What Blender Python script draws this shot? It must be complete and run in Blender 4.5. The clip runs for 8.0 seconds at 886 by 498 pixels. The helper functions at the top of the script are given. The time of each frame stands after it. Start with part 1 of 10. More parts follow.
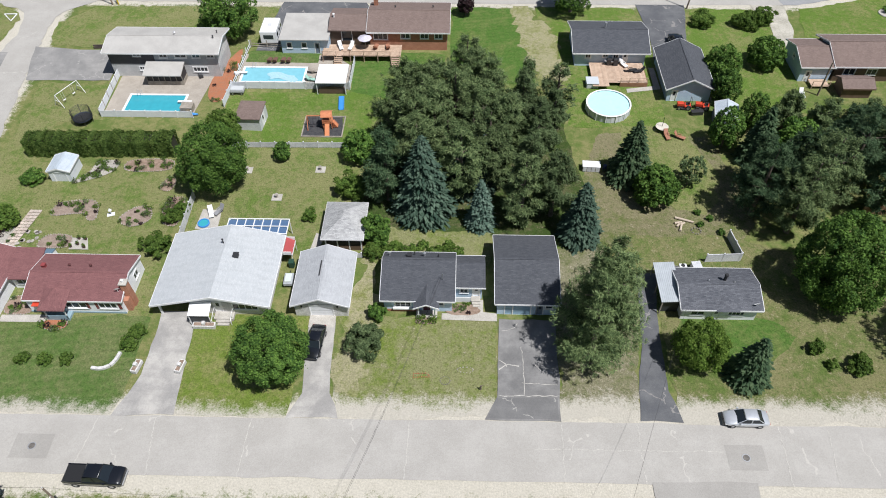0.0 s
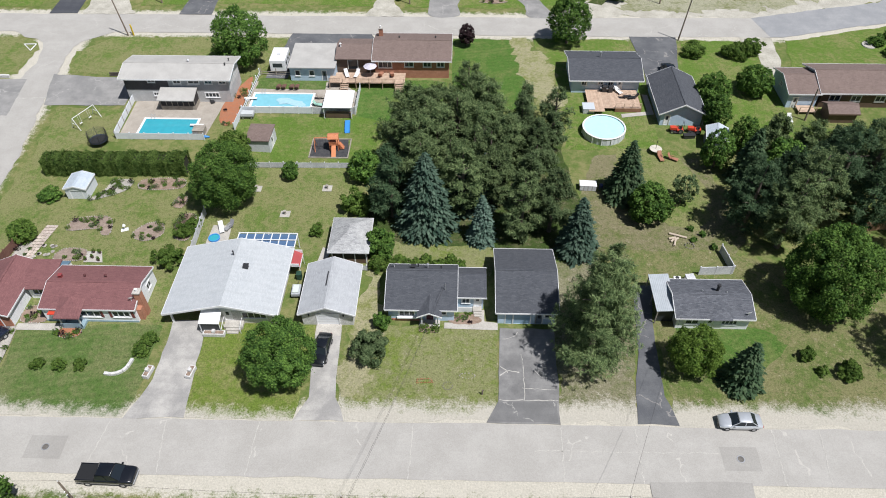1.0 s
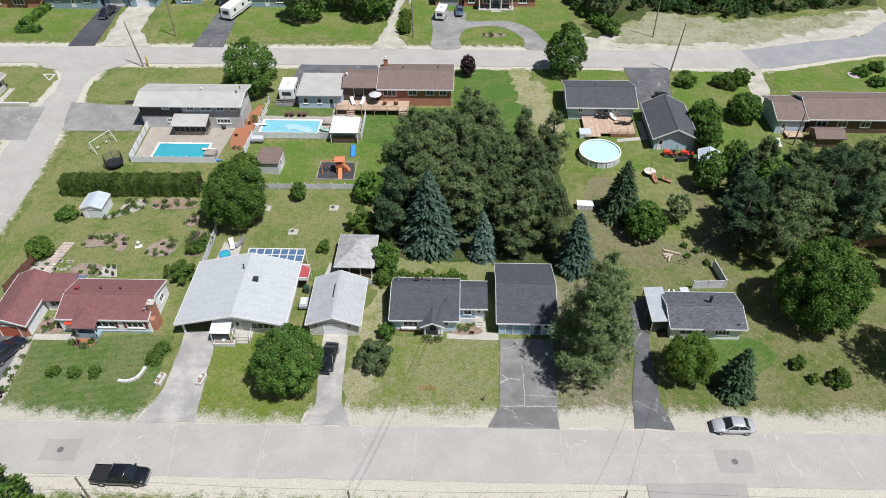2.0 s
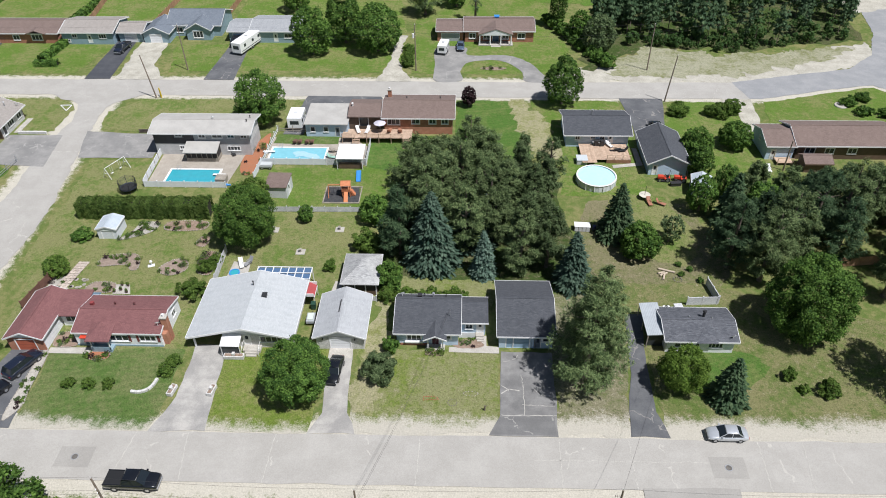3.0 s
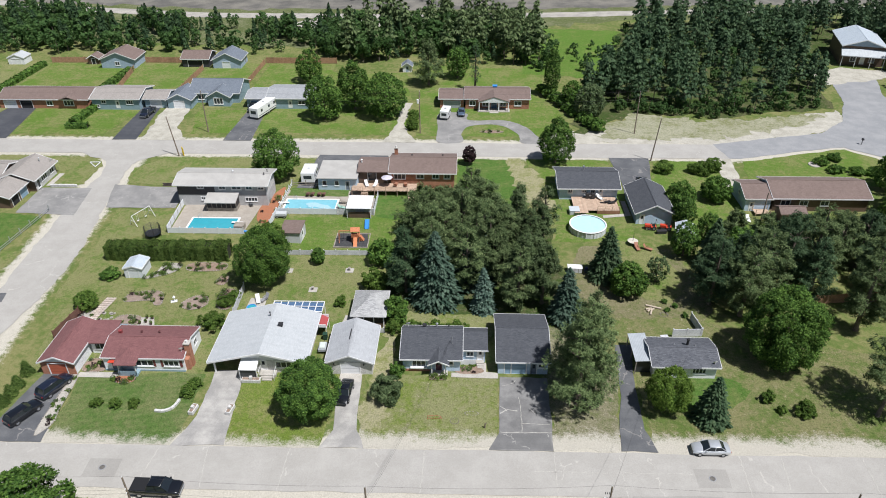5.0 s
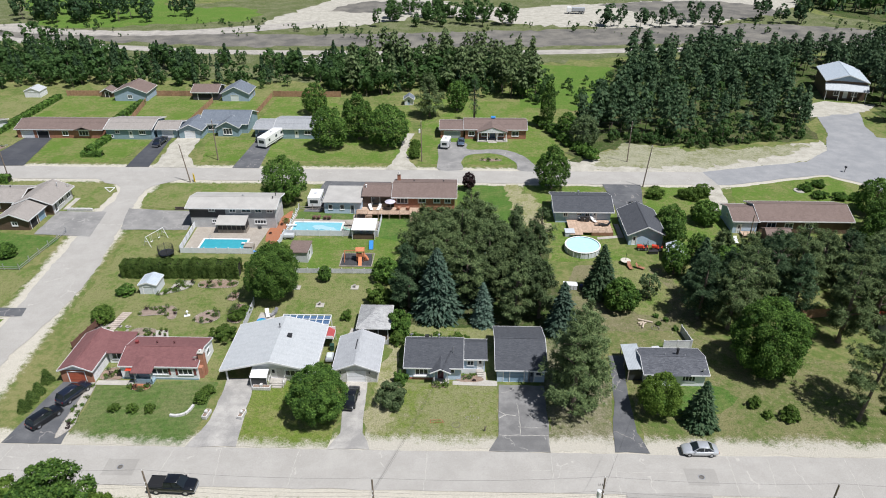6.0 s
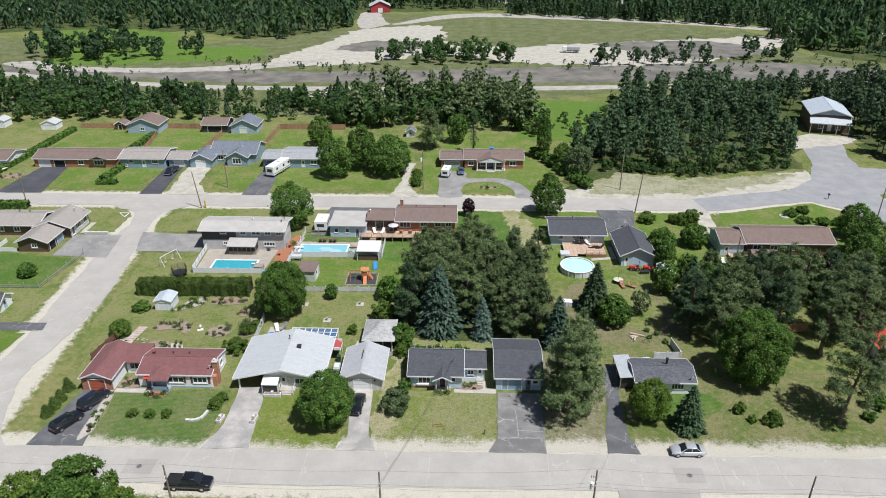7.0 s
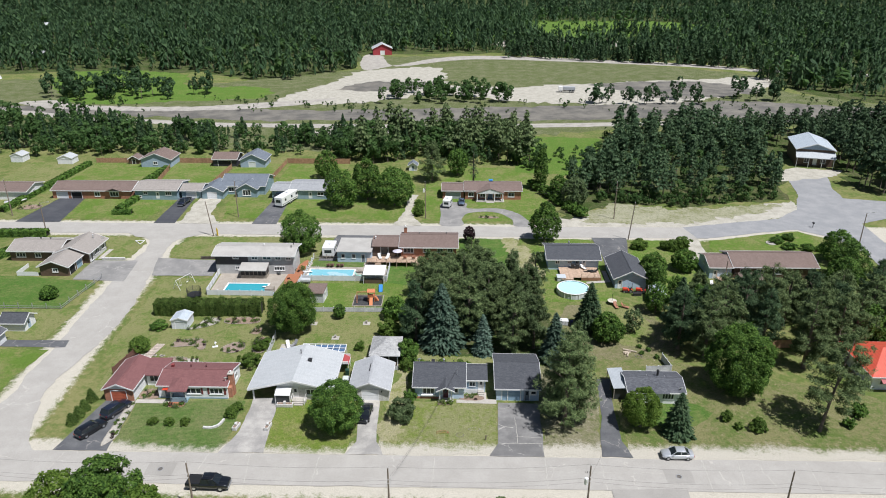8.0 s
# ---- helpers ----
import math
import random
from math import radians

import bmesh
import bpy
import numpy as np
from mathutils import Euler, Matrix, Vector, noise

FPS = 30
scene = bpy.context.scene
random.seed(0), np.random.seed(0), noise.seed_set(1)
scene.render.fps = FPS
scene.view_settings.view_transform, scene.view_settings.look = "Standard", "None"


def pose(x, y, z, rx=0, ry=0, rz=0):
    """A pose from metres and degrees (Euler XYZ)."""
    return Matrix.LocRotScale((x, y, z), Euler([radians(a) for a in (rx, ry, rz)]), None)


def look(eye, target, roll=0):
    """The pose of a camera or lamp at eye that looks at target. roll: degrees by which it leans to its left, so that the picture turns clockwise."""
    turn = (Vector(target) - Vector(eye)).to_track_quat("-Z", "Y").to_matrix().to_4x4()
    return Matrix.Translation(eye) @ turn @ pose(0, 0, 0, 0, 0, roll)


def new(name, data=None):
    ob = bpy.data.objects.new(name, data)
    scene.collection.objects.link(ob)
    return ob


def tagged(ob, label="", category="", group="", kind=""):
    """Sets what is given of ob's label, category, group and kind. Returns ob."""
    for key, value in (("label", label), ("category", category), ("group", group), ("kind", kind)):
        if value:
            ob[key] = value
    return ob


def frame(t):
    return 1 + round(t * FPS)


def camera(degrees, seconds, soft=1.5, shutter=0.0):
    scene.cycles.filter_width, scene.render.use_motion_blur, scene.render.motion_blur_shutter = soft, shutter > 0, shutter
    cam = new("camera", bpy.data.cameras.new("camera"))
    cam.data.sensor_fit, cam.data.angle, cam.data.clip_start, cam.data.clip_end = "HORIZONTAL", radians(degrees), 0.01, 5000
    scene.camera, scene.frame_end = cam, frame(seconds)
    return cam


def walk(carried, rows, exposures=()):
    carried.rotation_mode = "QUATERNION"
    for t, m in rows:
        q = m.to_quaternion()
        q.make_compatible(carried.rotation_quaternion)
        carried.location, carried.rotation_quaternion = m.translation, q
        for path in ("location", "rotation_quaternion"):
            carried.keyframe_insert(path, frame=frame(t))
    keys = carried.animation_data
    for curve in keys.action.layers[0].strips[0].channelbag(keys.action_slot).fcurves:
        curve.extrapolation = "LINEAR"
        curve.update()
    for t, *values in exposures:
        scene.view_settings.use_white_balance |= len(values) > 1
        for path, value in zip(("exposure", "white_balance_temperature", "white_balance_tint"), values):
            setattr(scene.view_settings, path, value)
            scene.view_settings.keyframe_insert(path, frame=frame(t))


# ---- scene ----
cam = camera(64.8, 8.0, 1.0)
PATH = [
    (0, (-0.007, 0.184, 67.384), (-0.055, 1.5, 65.879), -0.7),
    (0.5, (-0.145, -2.159, 67.395), (-0.192, -0.8, 65.928), -0.5),
    (1, (-0.274, -4.514, 67.386), (-0.322, -3.114, 65.959), -0.5),
    (1.5, (-0.345, -6.908, 67.428), (-0.395, -5.469, 66.041), -0.5),
    (3, (-0.325, -13.812, 67.726), (-0.383, -12.263, 66.463), -0.6),
    (3.5, (-0.334, -16.055, 67.77), (-0.394, -14.472, 66.549), -0.6),
    (4, (-0.348, -18.422, 67.824), (-0.41, -16.806, 66.647), -0.5),
    (4.5, (-0.403, -21.099, 67.853), (-0.464, -19.45, 66.722), -0.4),
    (6, (-0.769, -30.737, 67.915), (-0.826, -29.001, 66.923), -0.2),
    (6.5, (-0.862, -34.326, 67.928), (-0.918, -32.564, 66.984), -0.1),
    (7, (-0.988, -38.15, 67.929), (-1.043, -36.362, 67.033), -0.1),
    (7.5, (-1.165, -42.22, 67.938), (-1.22, -40.407, 67.095), -0.1),
    (8, (-1.383, -46.397, 67.962), (-1.437, -44.561, 67.171), -0.1),
]
walk(cam, [(t, look(eye, target, roll)) for t, eye, target, roll in PATH])

from mathutils.geometry import delaunay_2d_cdt

# world, sun and exposure
SUN_AZ, SUN_EL = -36.0, 63.5
world = bpy.data.worlds.new("world")
scene.world = world
world.use_nodes = True
wn = world.node_tree.nodes
sky = wn.new("ShaderNodeTexSky")
sky.sky_type, sky.sun_disc = "NISHITA", False
sky.sun_elevation, sky.sun_rotation = radians(SUN_EL), radians(90 - SUN_AZ)
world.node_tree.links.new(sky.outputs[0], wn["Background"].inputs[0])
wn["Background"].inputs[1].default_value = 0.052
sun = new("sun", bpy.data.lights.new("sun", "SUN"))
sun.data.energy, sun.data.angle, sun.data.color = 4.85, radians(0.55), (0.978, 0.972, 0.992)
_a, _e = radians(SUN_AZ), radians(SUN_EL)
sun.matrix_world = look((60 * math.cos(_a) * math.cos(_e), 60 * math.sin(_a) * math.cos(_e), 60 * math.sin(_e) + 40), (0, 0, 40))
scene.view_settings.exposure = 0.2

# ---- materials ----
MATS = {}


def tree_of(name):
    m = bpy.data.materials.new(name)
    m.use_nodes = True
    n, l = m.node_tree.nodes, m.node_tree.links
    return m, n, l, n["Principled BSDF"]


def noise_node(n, l, vec, scale, detail=4.0, rough=0.6):
    k = n.new("ShaderNodeTexNoise")
    k.inputs["Scale"].default_value, k.inputs["Detail"].default_value, k.inputs["Roughness"].default_value = scale, detail, rough
    l.new(vec, k.inputs["Vector"])
    return k.outputs["Fac"]


def ramp(n, l, fac, lo, hi, smooth=True):
    k = n.new("ShaderNodeMapRange")
    k.interpolation_type = "SMOOTHSTEP" if smooth else "LINEAR"
    k.inputs["From Min"].default_value, k.inputs["From Max"].default_value = lo, hi
    l.new(fac, k.inputs["Value"])
    return k.outputs["Result"]


def math_node(n, l, op, a, b=None, c=None):
    k = n.new("ShaderNodeMath")
    k.operation = op
    for i, v in enumerate((a, b, c)):
        if v is None:
            continue
        if isinstance(v, (int, float)):
            k.inputs[i].default_value = v
        else:
            l.new(v, k.inputs[i])
    return k.outputs[0]


def mix_col(n, l, fac, a, b, mode="MIX"):
    k = n.new("ShaderNodeMix")
    k.data_type, k.blend_type = "RGBA", mode
    for sock, v in ((k.inputs[0], fac), (k.inputs[6], a), (k.inputs[7], b)):
        if isinstance(v, (int, float)):
            sock.default_value = v
        elif isinstance(v, tuple):
            sock.default_value = (*v, 1)
        else:
            l.new(v, sock)
    return k.outputs[2]


def bump_in(n, l, bsdf, height, strength, distance=0.02):
    k = n.new("ShaderNodeBump")
    k.inputs["Strength"].default_value, k.inputs["Distance"].default_value = strength, distance
    l.new(height, k.inputs["Height"])
    l.new(k.outputs[0], bsdf.inputs["Normal"])


def surface(name, a, b, scale=1.2, fine=14.0, rough=0.8, bump=0.25, metal=0.0, rand=0.0, grain=0.3):
    """Two tones in large patches, a fine grain over them, and a slight relief."""
    if name in MATS:
        return MATS[name]
    m, n, l, p = tree_of(name)
    vec = n.new("ShaderNodeNewGeometry").outputs["Position"]
    big = ramp(n, l, noise_node(n, l, vec, scale), 0.3, 0.7)
    col = mix_col(n, l, big, a, b)
    g = ramp(n, l, noise_node(n, l, vec, fine, 3.0, 0.7), 0.25, 0.75, False)
    col = mix_col(n, l, 1.0, col, mix_col(n, l, g, (1 - grain,) * 3, (1 + grain,) * 3), "MULTIPLY")
    if rand:
        oi = n.new("ShaderNodeObjectInfo").outputs["Random"]
        k = math_node(n, l, "MULTIPLY_ADD", oi, rand, 1 - rand / 2)
        hsv = n.new("ShaderNodeHueSaturation")
        l.new(col, hsv.inputs["Color"])
        l.new(k, hsv.inputs["Value"])
        col = hsv.outputs[0]
    l.new(col, p.inputs["Base Color"])
    p.inputs["Roughness"].default_value, p.inputs["Metallic"].default_value = rough, metal
    if bump:
        bump_in(n, l, p, g, bump)
    MATS[name] = m
    return m


def shingle(name, a, b, ax="x", patch=0.5, grit=0.38):
    """Courses of shingles, each tab a tone of its own. ax: the way the courses run."""
    if name in MATS:
        return MATS[name]
    m, n, l, p = tree_of(name)
    tc = n.new("ShaderNodeTexCoord").outputs["Object"]
    vec = tc
    if ax == "y":
        mp = n.new("ShaderNodeMapping")
        mp.inputs["Rotation"].default_value = (0, 0, radians(90))
        l.new(tc, mp.inputs["Vector"])
        vec = mp.outputs[0]
    k = n.new("ShaderNodeTexBrick")
    for nm, v in (("Scale", 1.0), ("Mortar Size", 0.02), ("Brick Width", 0.42), ("Row Height", 0.15), ("Bias", 0.0)):
        k.inputs[nm].default_value = v
    k.inputs["Color1"].default_value, k.inputs["Color2"].default_value = (0, 0, 0, 1), (1, 1, 1, 1)
    k.inputs["Mortar"].default_value = (0.2, 0.2, 0.2, 1)
    l.new(vec, k.inputs["Vector"])
    col = mix_col(n, l, k.outputs["Color"], a, b)
    w = ramp(n, l, noise_node(n, l, tc, 0.35, 5.0), 0.35, 0.7)
    col = mix_col(n, l, math_node(n, l, "MULTIPLY", w, patch), col, b)
    g = ramp(n, l, noise_node(n, l, tc, 11.0, 4.0, 0.75), 0.25, 0.75, False)
    col = mix_col(n, l, 1.0, col, mix_col(n, l, g, (1 - grit,) * 3, (1 + grit,) * 3), "MULTIPLY")
    st = n.new("ShaderNodeMapping")
    st.inputs["Scale"].default_value = (1.6, 0.18, 1.0) if ax == "x" else (0.18, 1.6, 1.0)
    l.new(tc, st.inputs[0])
    run = ramp(n, l, noise_node(n, l, st.outputs[0], 1.2, 4.0), 0.4, 0.75)
    col = mix_col(n, l, math_node(n, l, "MULTIPLY", run, 0.3), col, mix_col(n, l, 1.0, col, (0.7, 0.7, 0.7), "MULTIPLY"))
    l.new(col, p.inputs["Base Color"])
    p.inputs["Roughness"].default_value = 0.9
    bump_in(n, l, p, math_node(n, l, "MULTIPLY_ADD", k.outputs["Fac"], -0.8, g), 0.5)
    MATS[name] = m
    return m


def lined(name, a, b, pitch, axis="z", rough=0.6, metal=0.0, depth=0.5):
    """Siding, boards or ribbed sheet: a groove every pitch metres along an axis."""
    if name in MATS:
        return MATS[name]
    m, n, l, p = tree_of(name)
    tc = n.new("ShaderNodeTexCoord").outputs["Object"]
    sep = n.new("ShaderNodeSeparateXYZ")
    l.new(tc, sep.inputs[0])
    f = math_node(n, l, "FRACT", math_node(n, l, "DIVIDE", sep.outputs[axis.upper()], pitch))
    groove = ramp(n, l, f, 0.0, 0.16)
    w = ramp(n, l, noise_node(n, l, tc, 1.1, 5.0), 0.3, 0.75)
    col = mix_col(n, l, w, a, b)
    col = mix_col(n, l, groove, mix_col(n, l, 1.0, col, (0.55, 0.55, 0.55), "MULTIPLY"), col)
    l.new(col, p.inputs["Base Color"])
    p.inputs["Roughness"].default_value, p.inputs["Metallic"].default_value = rough, metal
    bump_in(n, l, p, math_node(n, l, "SUBTRACT", 1.0, f), depth, 0.02)
    MATS[name] = m
    return m


def grass_mat(name, lush, dry, amount, soil=0.0, mow=0.0, verge=False):
    """Grass: lush and dry patches (amount: how much is dry), bare soil specks, faint mowing lanes; verge: sandy towards the street."""
    if name in MATS:
        return MATS[name]
    m, n, l, p = tree_of(name)
    vec = n.new("ShaderNodeNewGeometry").outputs["Position"]
    big = noise_node(n, l, vec, 0.16, 5.0, 0.65)
    mid = noise_node(n, l, vec, 1.0, 6.0, 0.75)
    fine = ramp(n, l, noise_node(n, l, vec, 5.0, 5.0, 0.8), 0.25, 0.75, False)
    f = math_node(n, l, "ADD", math_node(n, l, "MULTIPLY", big, 0.5), math_node(n, l, "MULTIPLY", mid, 0.5))
    d = ramp(n, l, f, 0.64 - amount * 0.42, 0.81 - amount * 0.42)
    col = mix_col(n, l, d, tuple(v * k for v, k in zip(lush, (0.95, 1.02, 0.95))), tuple(v * k for v, k in zip(dry, (0.9, 0.98, 0.95))))
    tuft = ramp(n, l, noise_node(n, l, vec, 2.2, 5.0, 0.7), 0.52, 0.68)
    col = mix_col(n, l, math_node(n, l, "MULTIPLY", tuft, 0.7), col, mix_col(n, l, 1.0, lush, (0.62, 0.72, 0.6), "MULTIPLY"))
    if soil:
        s = ramp(n, l, math_node(n, l, "MULTIPLY_ADD", fine, 0.3, math_node(n, l, "MULTIPLY", mid, 0.7)), 0.62 - soil * 0.2, 0.70 - soil * 0.16)
        col = mix_col(n, l, s, col, (0.30, 0.265, 0.195))
    col = mix_col(n, l, 1.0, col, mix_col(n, l, fine, (0.5,) * 3, (1.5,) * 3), "MULTIPLY")
    if mow:
        wv = n.new("ShaderNodeTexWave")
        wv.inputs["Scale"].default_value, wv.inputs["Distortion"].default_value = 0.32, 2.5
        mp = n.new("ShaderNodeMapping")
        mp.inputs["Rotation"].default_value = (0, 0, radians(80))
        l.new(vec, mp.inputs[0])
        l.new(mp.outputs[0], wv.inputs[0])
        col = mix_col(n, l, mow, col, mix_col(n, l, 1.0, col, mix_col(n, l, wv.outputs["Fac"], (0.75,) * 3, (1.2,) * 3), "MULTIPLY"))
    if verge:
        sep = n.new("ShaderNodeSeparateXYZ")
        l.new(vec, sep.inputs[0])
        away = math_node(n, l, "SUBTRACT", sep.outputs[1], 36.0)
        w = math_node(n, l, "ADD", math_node(n, l, "MULTIPLY", mid, 3.4), math_node(n, l, "MULTIPLY_ADD", fine, 1.6, math_node(n, l, "MULTIPLY", big, 5.0)))
        edge = {"thin": 1.3, "wide": -0.5}.get(verge, 0.0)
        s = ramp(n, l, math_node(n, l, "SUBTRACT", w, away), 2.6 + edge, 4.7 + edge)
        sand = mix_col(n, l, fine, (0.42, 0.39, 0.325), (0.60, 0.565, 0.485))
        col = mix_col(n, l, s, col, sand)
    l.new(col, p.inputs["Base Color"])
    p.inputs["Roughness"].default_value = 0.95
    p.inputs["Specular IOR Level"].default_value = 0.1
    bump_in(n, l, p, fine, 0.9, 0.1)
    MATS[name] = m
    return m


def ground_mat():
    """Open ground: dry grass that turns to sand along the roads."""
    m, n, l, p = tree_of("ground_grass_and_sand")
    vec = n.new("ShaderNodeNewGeometry").outputs["Position"]
    sep = n.new("ShaderNodeSeparateXYZ")
    l.new(vec, sep.inputs[0])
    X, Y = sep.outputs[0], sep.outputs[1]
    d1 = math_node(n, l, "ABSOLUTE", math_node(n, l, "SUBTRACT", Y, 31.7))
    d1 = math_node(n, l, "SUBTRACT", d1, 4.7)
    d2 = math_node(n, l, "ABSOLUTE", math_node(n, l, "SUBTRACT", Y, 123.3))
    d2 = math_node(n, l, "SUBTRACT", d2, 4.3)
    d3 = math_node(n, l, "ABSOLUTE", math_node(n, l, "MULTIPLY_ADD", Y, 0.075, math_node(n, l, "ADD", X, 68.8)))
    d3 = math_node(n, l, "SUBTRACT", d3, 4.3)
    near3 = math_node(n, l, "MULTIPLY", math_node(n, l, "GREATER_THAN", Y, 118.0), 50.0)
    d3 = math_node(n, l, "ADD", d3, near3)
    d = math_node(n, l, "MINIMUM", math_node(n, l, "MINIMUM", d1, d2), d3)
    big = noise_node(n, l, vec, 0.13, 5.0, 0.65)
    mid = noise_node(n, l, vec, 0.9, 5.0, 0.7)
    fine = ramp(n, l, noise_node(n, l, vec, 5.0, 5.0, 0.8), 0.25, 0.75, False)
    g = ramp(n, l, math_node(n, l, "ADD", math_node(n, l, "MULTIPLY", big, 0.5), math_node(n, l, "MULTIPLY", mid, 0.5)), 0.4, 0.62)
    col = mix_col(n, l, g, (0.10, 0.145, 0.036), (0.22, 0.21, 0.09))
    w = math_node(n, l, "ADD", math_node(n, l, "MULTIPLY", mid, 4.2), math_node(n, l, "MULTIPLY", fine, 1.4))
    s = ramp(n, l, math_node(n, l, "SUBTRACT", w, d), 1.3, 2.7)
    sand = mix_col(n, l, mid, (0.42, 0.39, 0.32), (0.57, 0.535, 0.455))
    col = mix_col(n, l, s, col, sand)
    col = mix_col(n, l, 1.0, col, mix_col(n, l, fine, (0.68,) * 3, (1.3,) * 3), "MULTIPLY")
    l.new(col, p.inputs["Base Color"])
    p.inputs["Roughness"].default_value = 0.95
    p.inputs["Specular IOR Level"].default_value = 0.1
    bump_in(n, l, p, fine, 0.8, 0.06)
    return m


def asphalt(name, a, b, crack=None, scale=0.22, stain=0.35):
    if name in MATS:
        return MATS[name]
    m, n, l, p = tree_of(name)
    vec = n.new("ShaderNodeNewGeometry").outputs["Position"]
    big = ramp(n, l, noise_node(n, l, vec, 0.25, 6.0, 0.65), 0.35, 0.68)
    fine = ramp(n, l, noise_node(n, l, vec, 9.0, 4.0, 0.8), 0.25, 0.75, False)
    mp = n.new("ShaderNodeMapping")
    mp.inputs["Scale"].default_value = (0.08, 1.2, 1)
    l.new(vec, mp.inputs[0])
    lane = noise_node(n, l, mp.outputs[0], 1.0, 3.0)
    col = mix_col(n, l, big, a, b)
    col = mix_col(n, l, math_node(n, l, "MULTIPLY", ramp(n, l, lane, 0.45, 0.7), stain), col, a)
    if crack:
        wob = n.new("ShaderNodeTexNoise")
        wob.inputs["Scale"].default_value, wob.inputs["Detail"].default_value = 0.9, 5.0
        l.new(vec, wob.inputs[0])
        off = n.new("ShaderNodeVectorMath")
        off.operation = "MULTIPLY_ADD"
        off.inputs[1].default_value = (1.6, 1.6, 0)
        l.new(wob.outputs["Color"], off.inputs[0])
        l.new(vec, off.inputs[2])
        v = n.new("ShaderNodeTexVoronoi")
        v.feature = "DISTANCE_TO_EDGE"
        v.inputs["Scale"].default_value = scale
        l.new(off.outputs[0], v.inputs["Vector"])
        wid = math_node(n, l, "MULTIPLY", noise_node(n, l, vec, 0.5), 0.034 * scale / 0.22)
        c = math_node(n, l, "LESS_THAN", v.outputs["Distance"], math_node(n, l, "SUBTRACT", wid, 0.006 * scale / 0.22))
        some = math_node(n, l, "GREATER_THAN", noise_node(n, l, vec, 0.33, 3.0), 0.52)
        col = mix_col(n, l, math_node(n, l, "MULTIPLY", c, some), col, crack)
    col = mix_col(n, l, 1.0, col, mix_col(n, l, fine, (0.82,) * 3, (1.18,) * 3), "MULTIPLY")
    l.new(col, p.inputs["Base Color"])
    p.inputs["Roughness"].default_value = 0.92
    bump_in(n, l, p, fine, 0.3, 0.01)
    MATS[name] = m
    return m


def leaf_mat(name, dark, light, through_light=0.3):
    """Leaves: each one a tone of its own, with some light coming through."""
    if name in MATS:
        return MATS[name]
    m, n, l, p = tree_of(name)
    r = n.new("ShaderNodeNewGeometry").outputs["Random Per Island"]
    vec = n.new("ShaderNodeTexCoord").outputs["Object"]
    # clump-sized tone patches put the contrast of sunlit leaf masses into the colour
    w = ramp(n, l, noise_node(n, l, vec, 1.0, 3.0), 0.36, 0.66)
    f = math_node(n, l, "ADD", math_node(n, l, "MULTIPLY", math_node(n, l, "POWER", r, 1.3), 0.7), math_node(n, l, "MULTIPLY_ADD", w, 0.45, -0.06))
    col = mix_col(n, l, f, dark, light)
    oi = n.new("ShaderNodeObjectInfo").outputs["Random"]
    hsv = n.new("ShaderNodeHueSaturation")
    l.new(math_node(n, l, "MULTIPLY_ADD", oi, 0.3, 0.85), hsv.inputs["Value"])
    l.new(col, hsv.inputs["Color"])
    col = hsv.outputs[0]
    l.new(col, p.inputs["Base Color"])
    p.inputs["Roughness"].default_value = 0.65
    p.inputs["Specular IOR Level"].default_value = 0.15
    t = n.new("ShaderNodeBsdfTranslucent")
    l.new(col, t.inputs[0])
    mx = n.new("ShaderNodeMixShader")
    mx.inputs[0].default_value = through_light
    l.new(p.outputs[0], mx.inputs[1])
    l.new(t.outputs[0], mx.inputs[2])
    l.new(mx.outputs[0], n["Material Output"].inputs[0])
    MATS[name] = m
    return m


def plain(name, c, rough=0.5, metal=0.0, coat=0.0):
    if name in MATS:
        return MATS[name]
    m, n, l, p = tree_of(name)
    vec = n.new("ShaderNodeTexCoord").outputs["Object"]
    g = noise_node(n, l, vec, 3.0, 5.0)
    l.new(mix_col(n, l, g, tuple(v * 0.86 for v in c), tuple(min(1, v * 1.12) for v in c)), p.inputs["Base Color"])
    p.inputs["Roughness"].default_value, p.inputs["Metallic"].default_value, p.inputs["Coat Weight"].default_value = rough, metal, coat
    MATS[name] = m
    return m


def water_mat(name, c):
    m, n, l, p = tree_of(name)
    vec = n.new("ShaderNodeNewGeometry").outputs["Position"]
    g = noise_node(n, l, vec, 1.3, 4.0)
    l.new(mix_col(n, l, g, tuple(v * 0.85 for v in c), tuple(min(1, v * 1.15) for v in c)), p.inputs["Base Color"])
    p.inputs["Roughness"].default_value = 0.06
    bump_in(n, l, p, noise_node(n, l, vec, 5.0, 2.0), 0.15, 0.02)
    return m


GROUND = ground_mat()
LAWN_GREEN = grass_mat("lawn_green", (0.095, 0.15, 0.04), (0.18, 0.19, 0.078), 0.52, 0.0, 0.25, "thin")
LAWN_MIXED = grass_mat("lawn_mixed", (0.115, 0.178, 0.034), (0.225, 0.215, 0.085), 0.5, 0.0, 0.0)
LAWN_FRONT = grass_mat("lawn_front", (0.145, 0.19, 0.036), (0.25, 0.232, 0.09), 0.5, 0.0, 0.0, "thin")
LAWN_DRYFRONT = grass_mat("lawn_dry_front", (0.11, 0.148, 0.04), (0.225, 0.198, 0.095), 0.58, 0.14, 0.0, "wide")
LAWN_WEEDY = grass_mat("lawn_weedy", (0.15, 0.188, 0.038), (0.255, 0.238, 0.115), 0.62, 0.14, 0.0, True)
LAWN_LUSH = grass_mat("lawn_lush", (0.082, 0.15, 0.032), (0.16, 0.185, 0.06), 0.48, 0.0, 0.2)
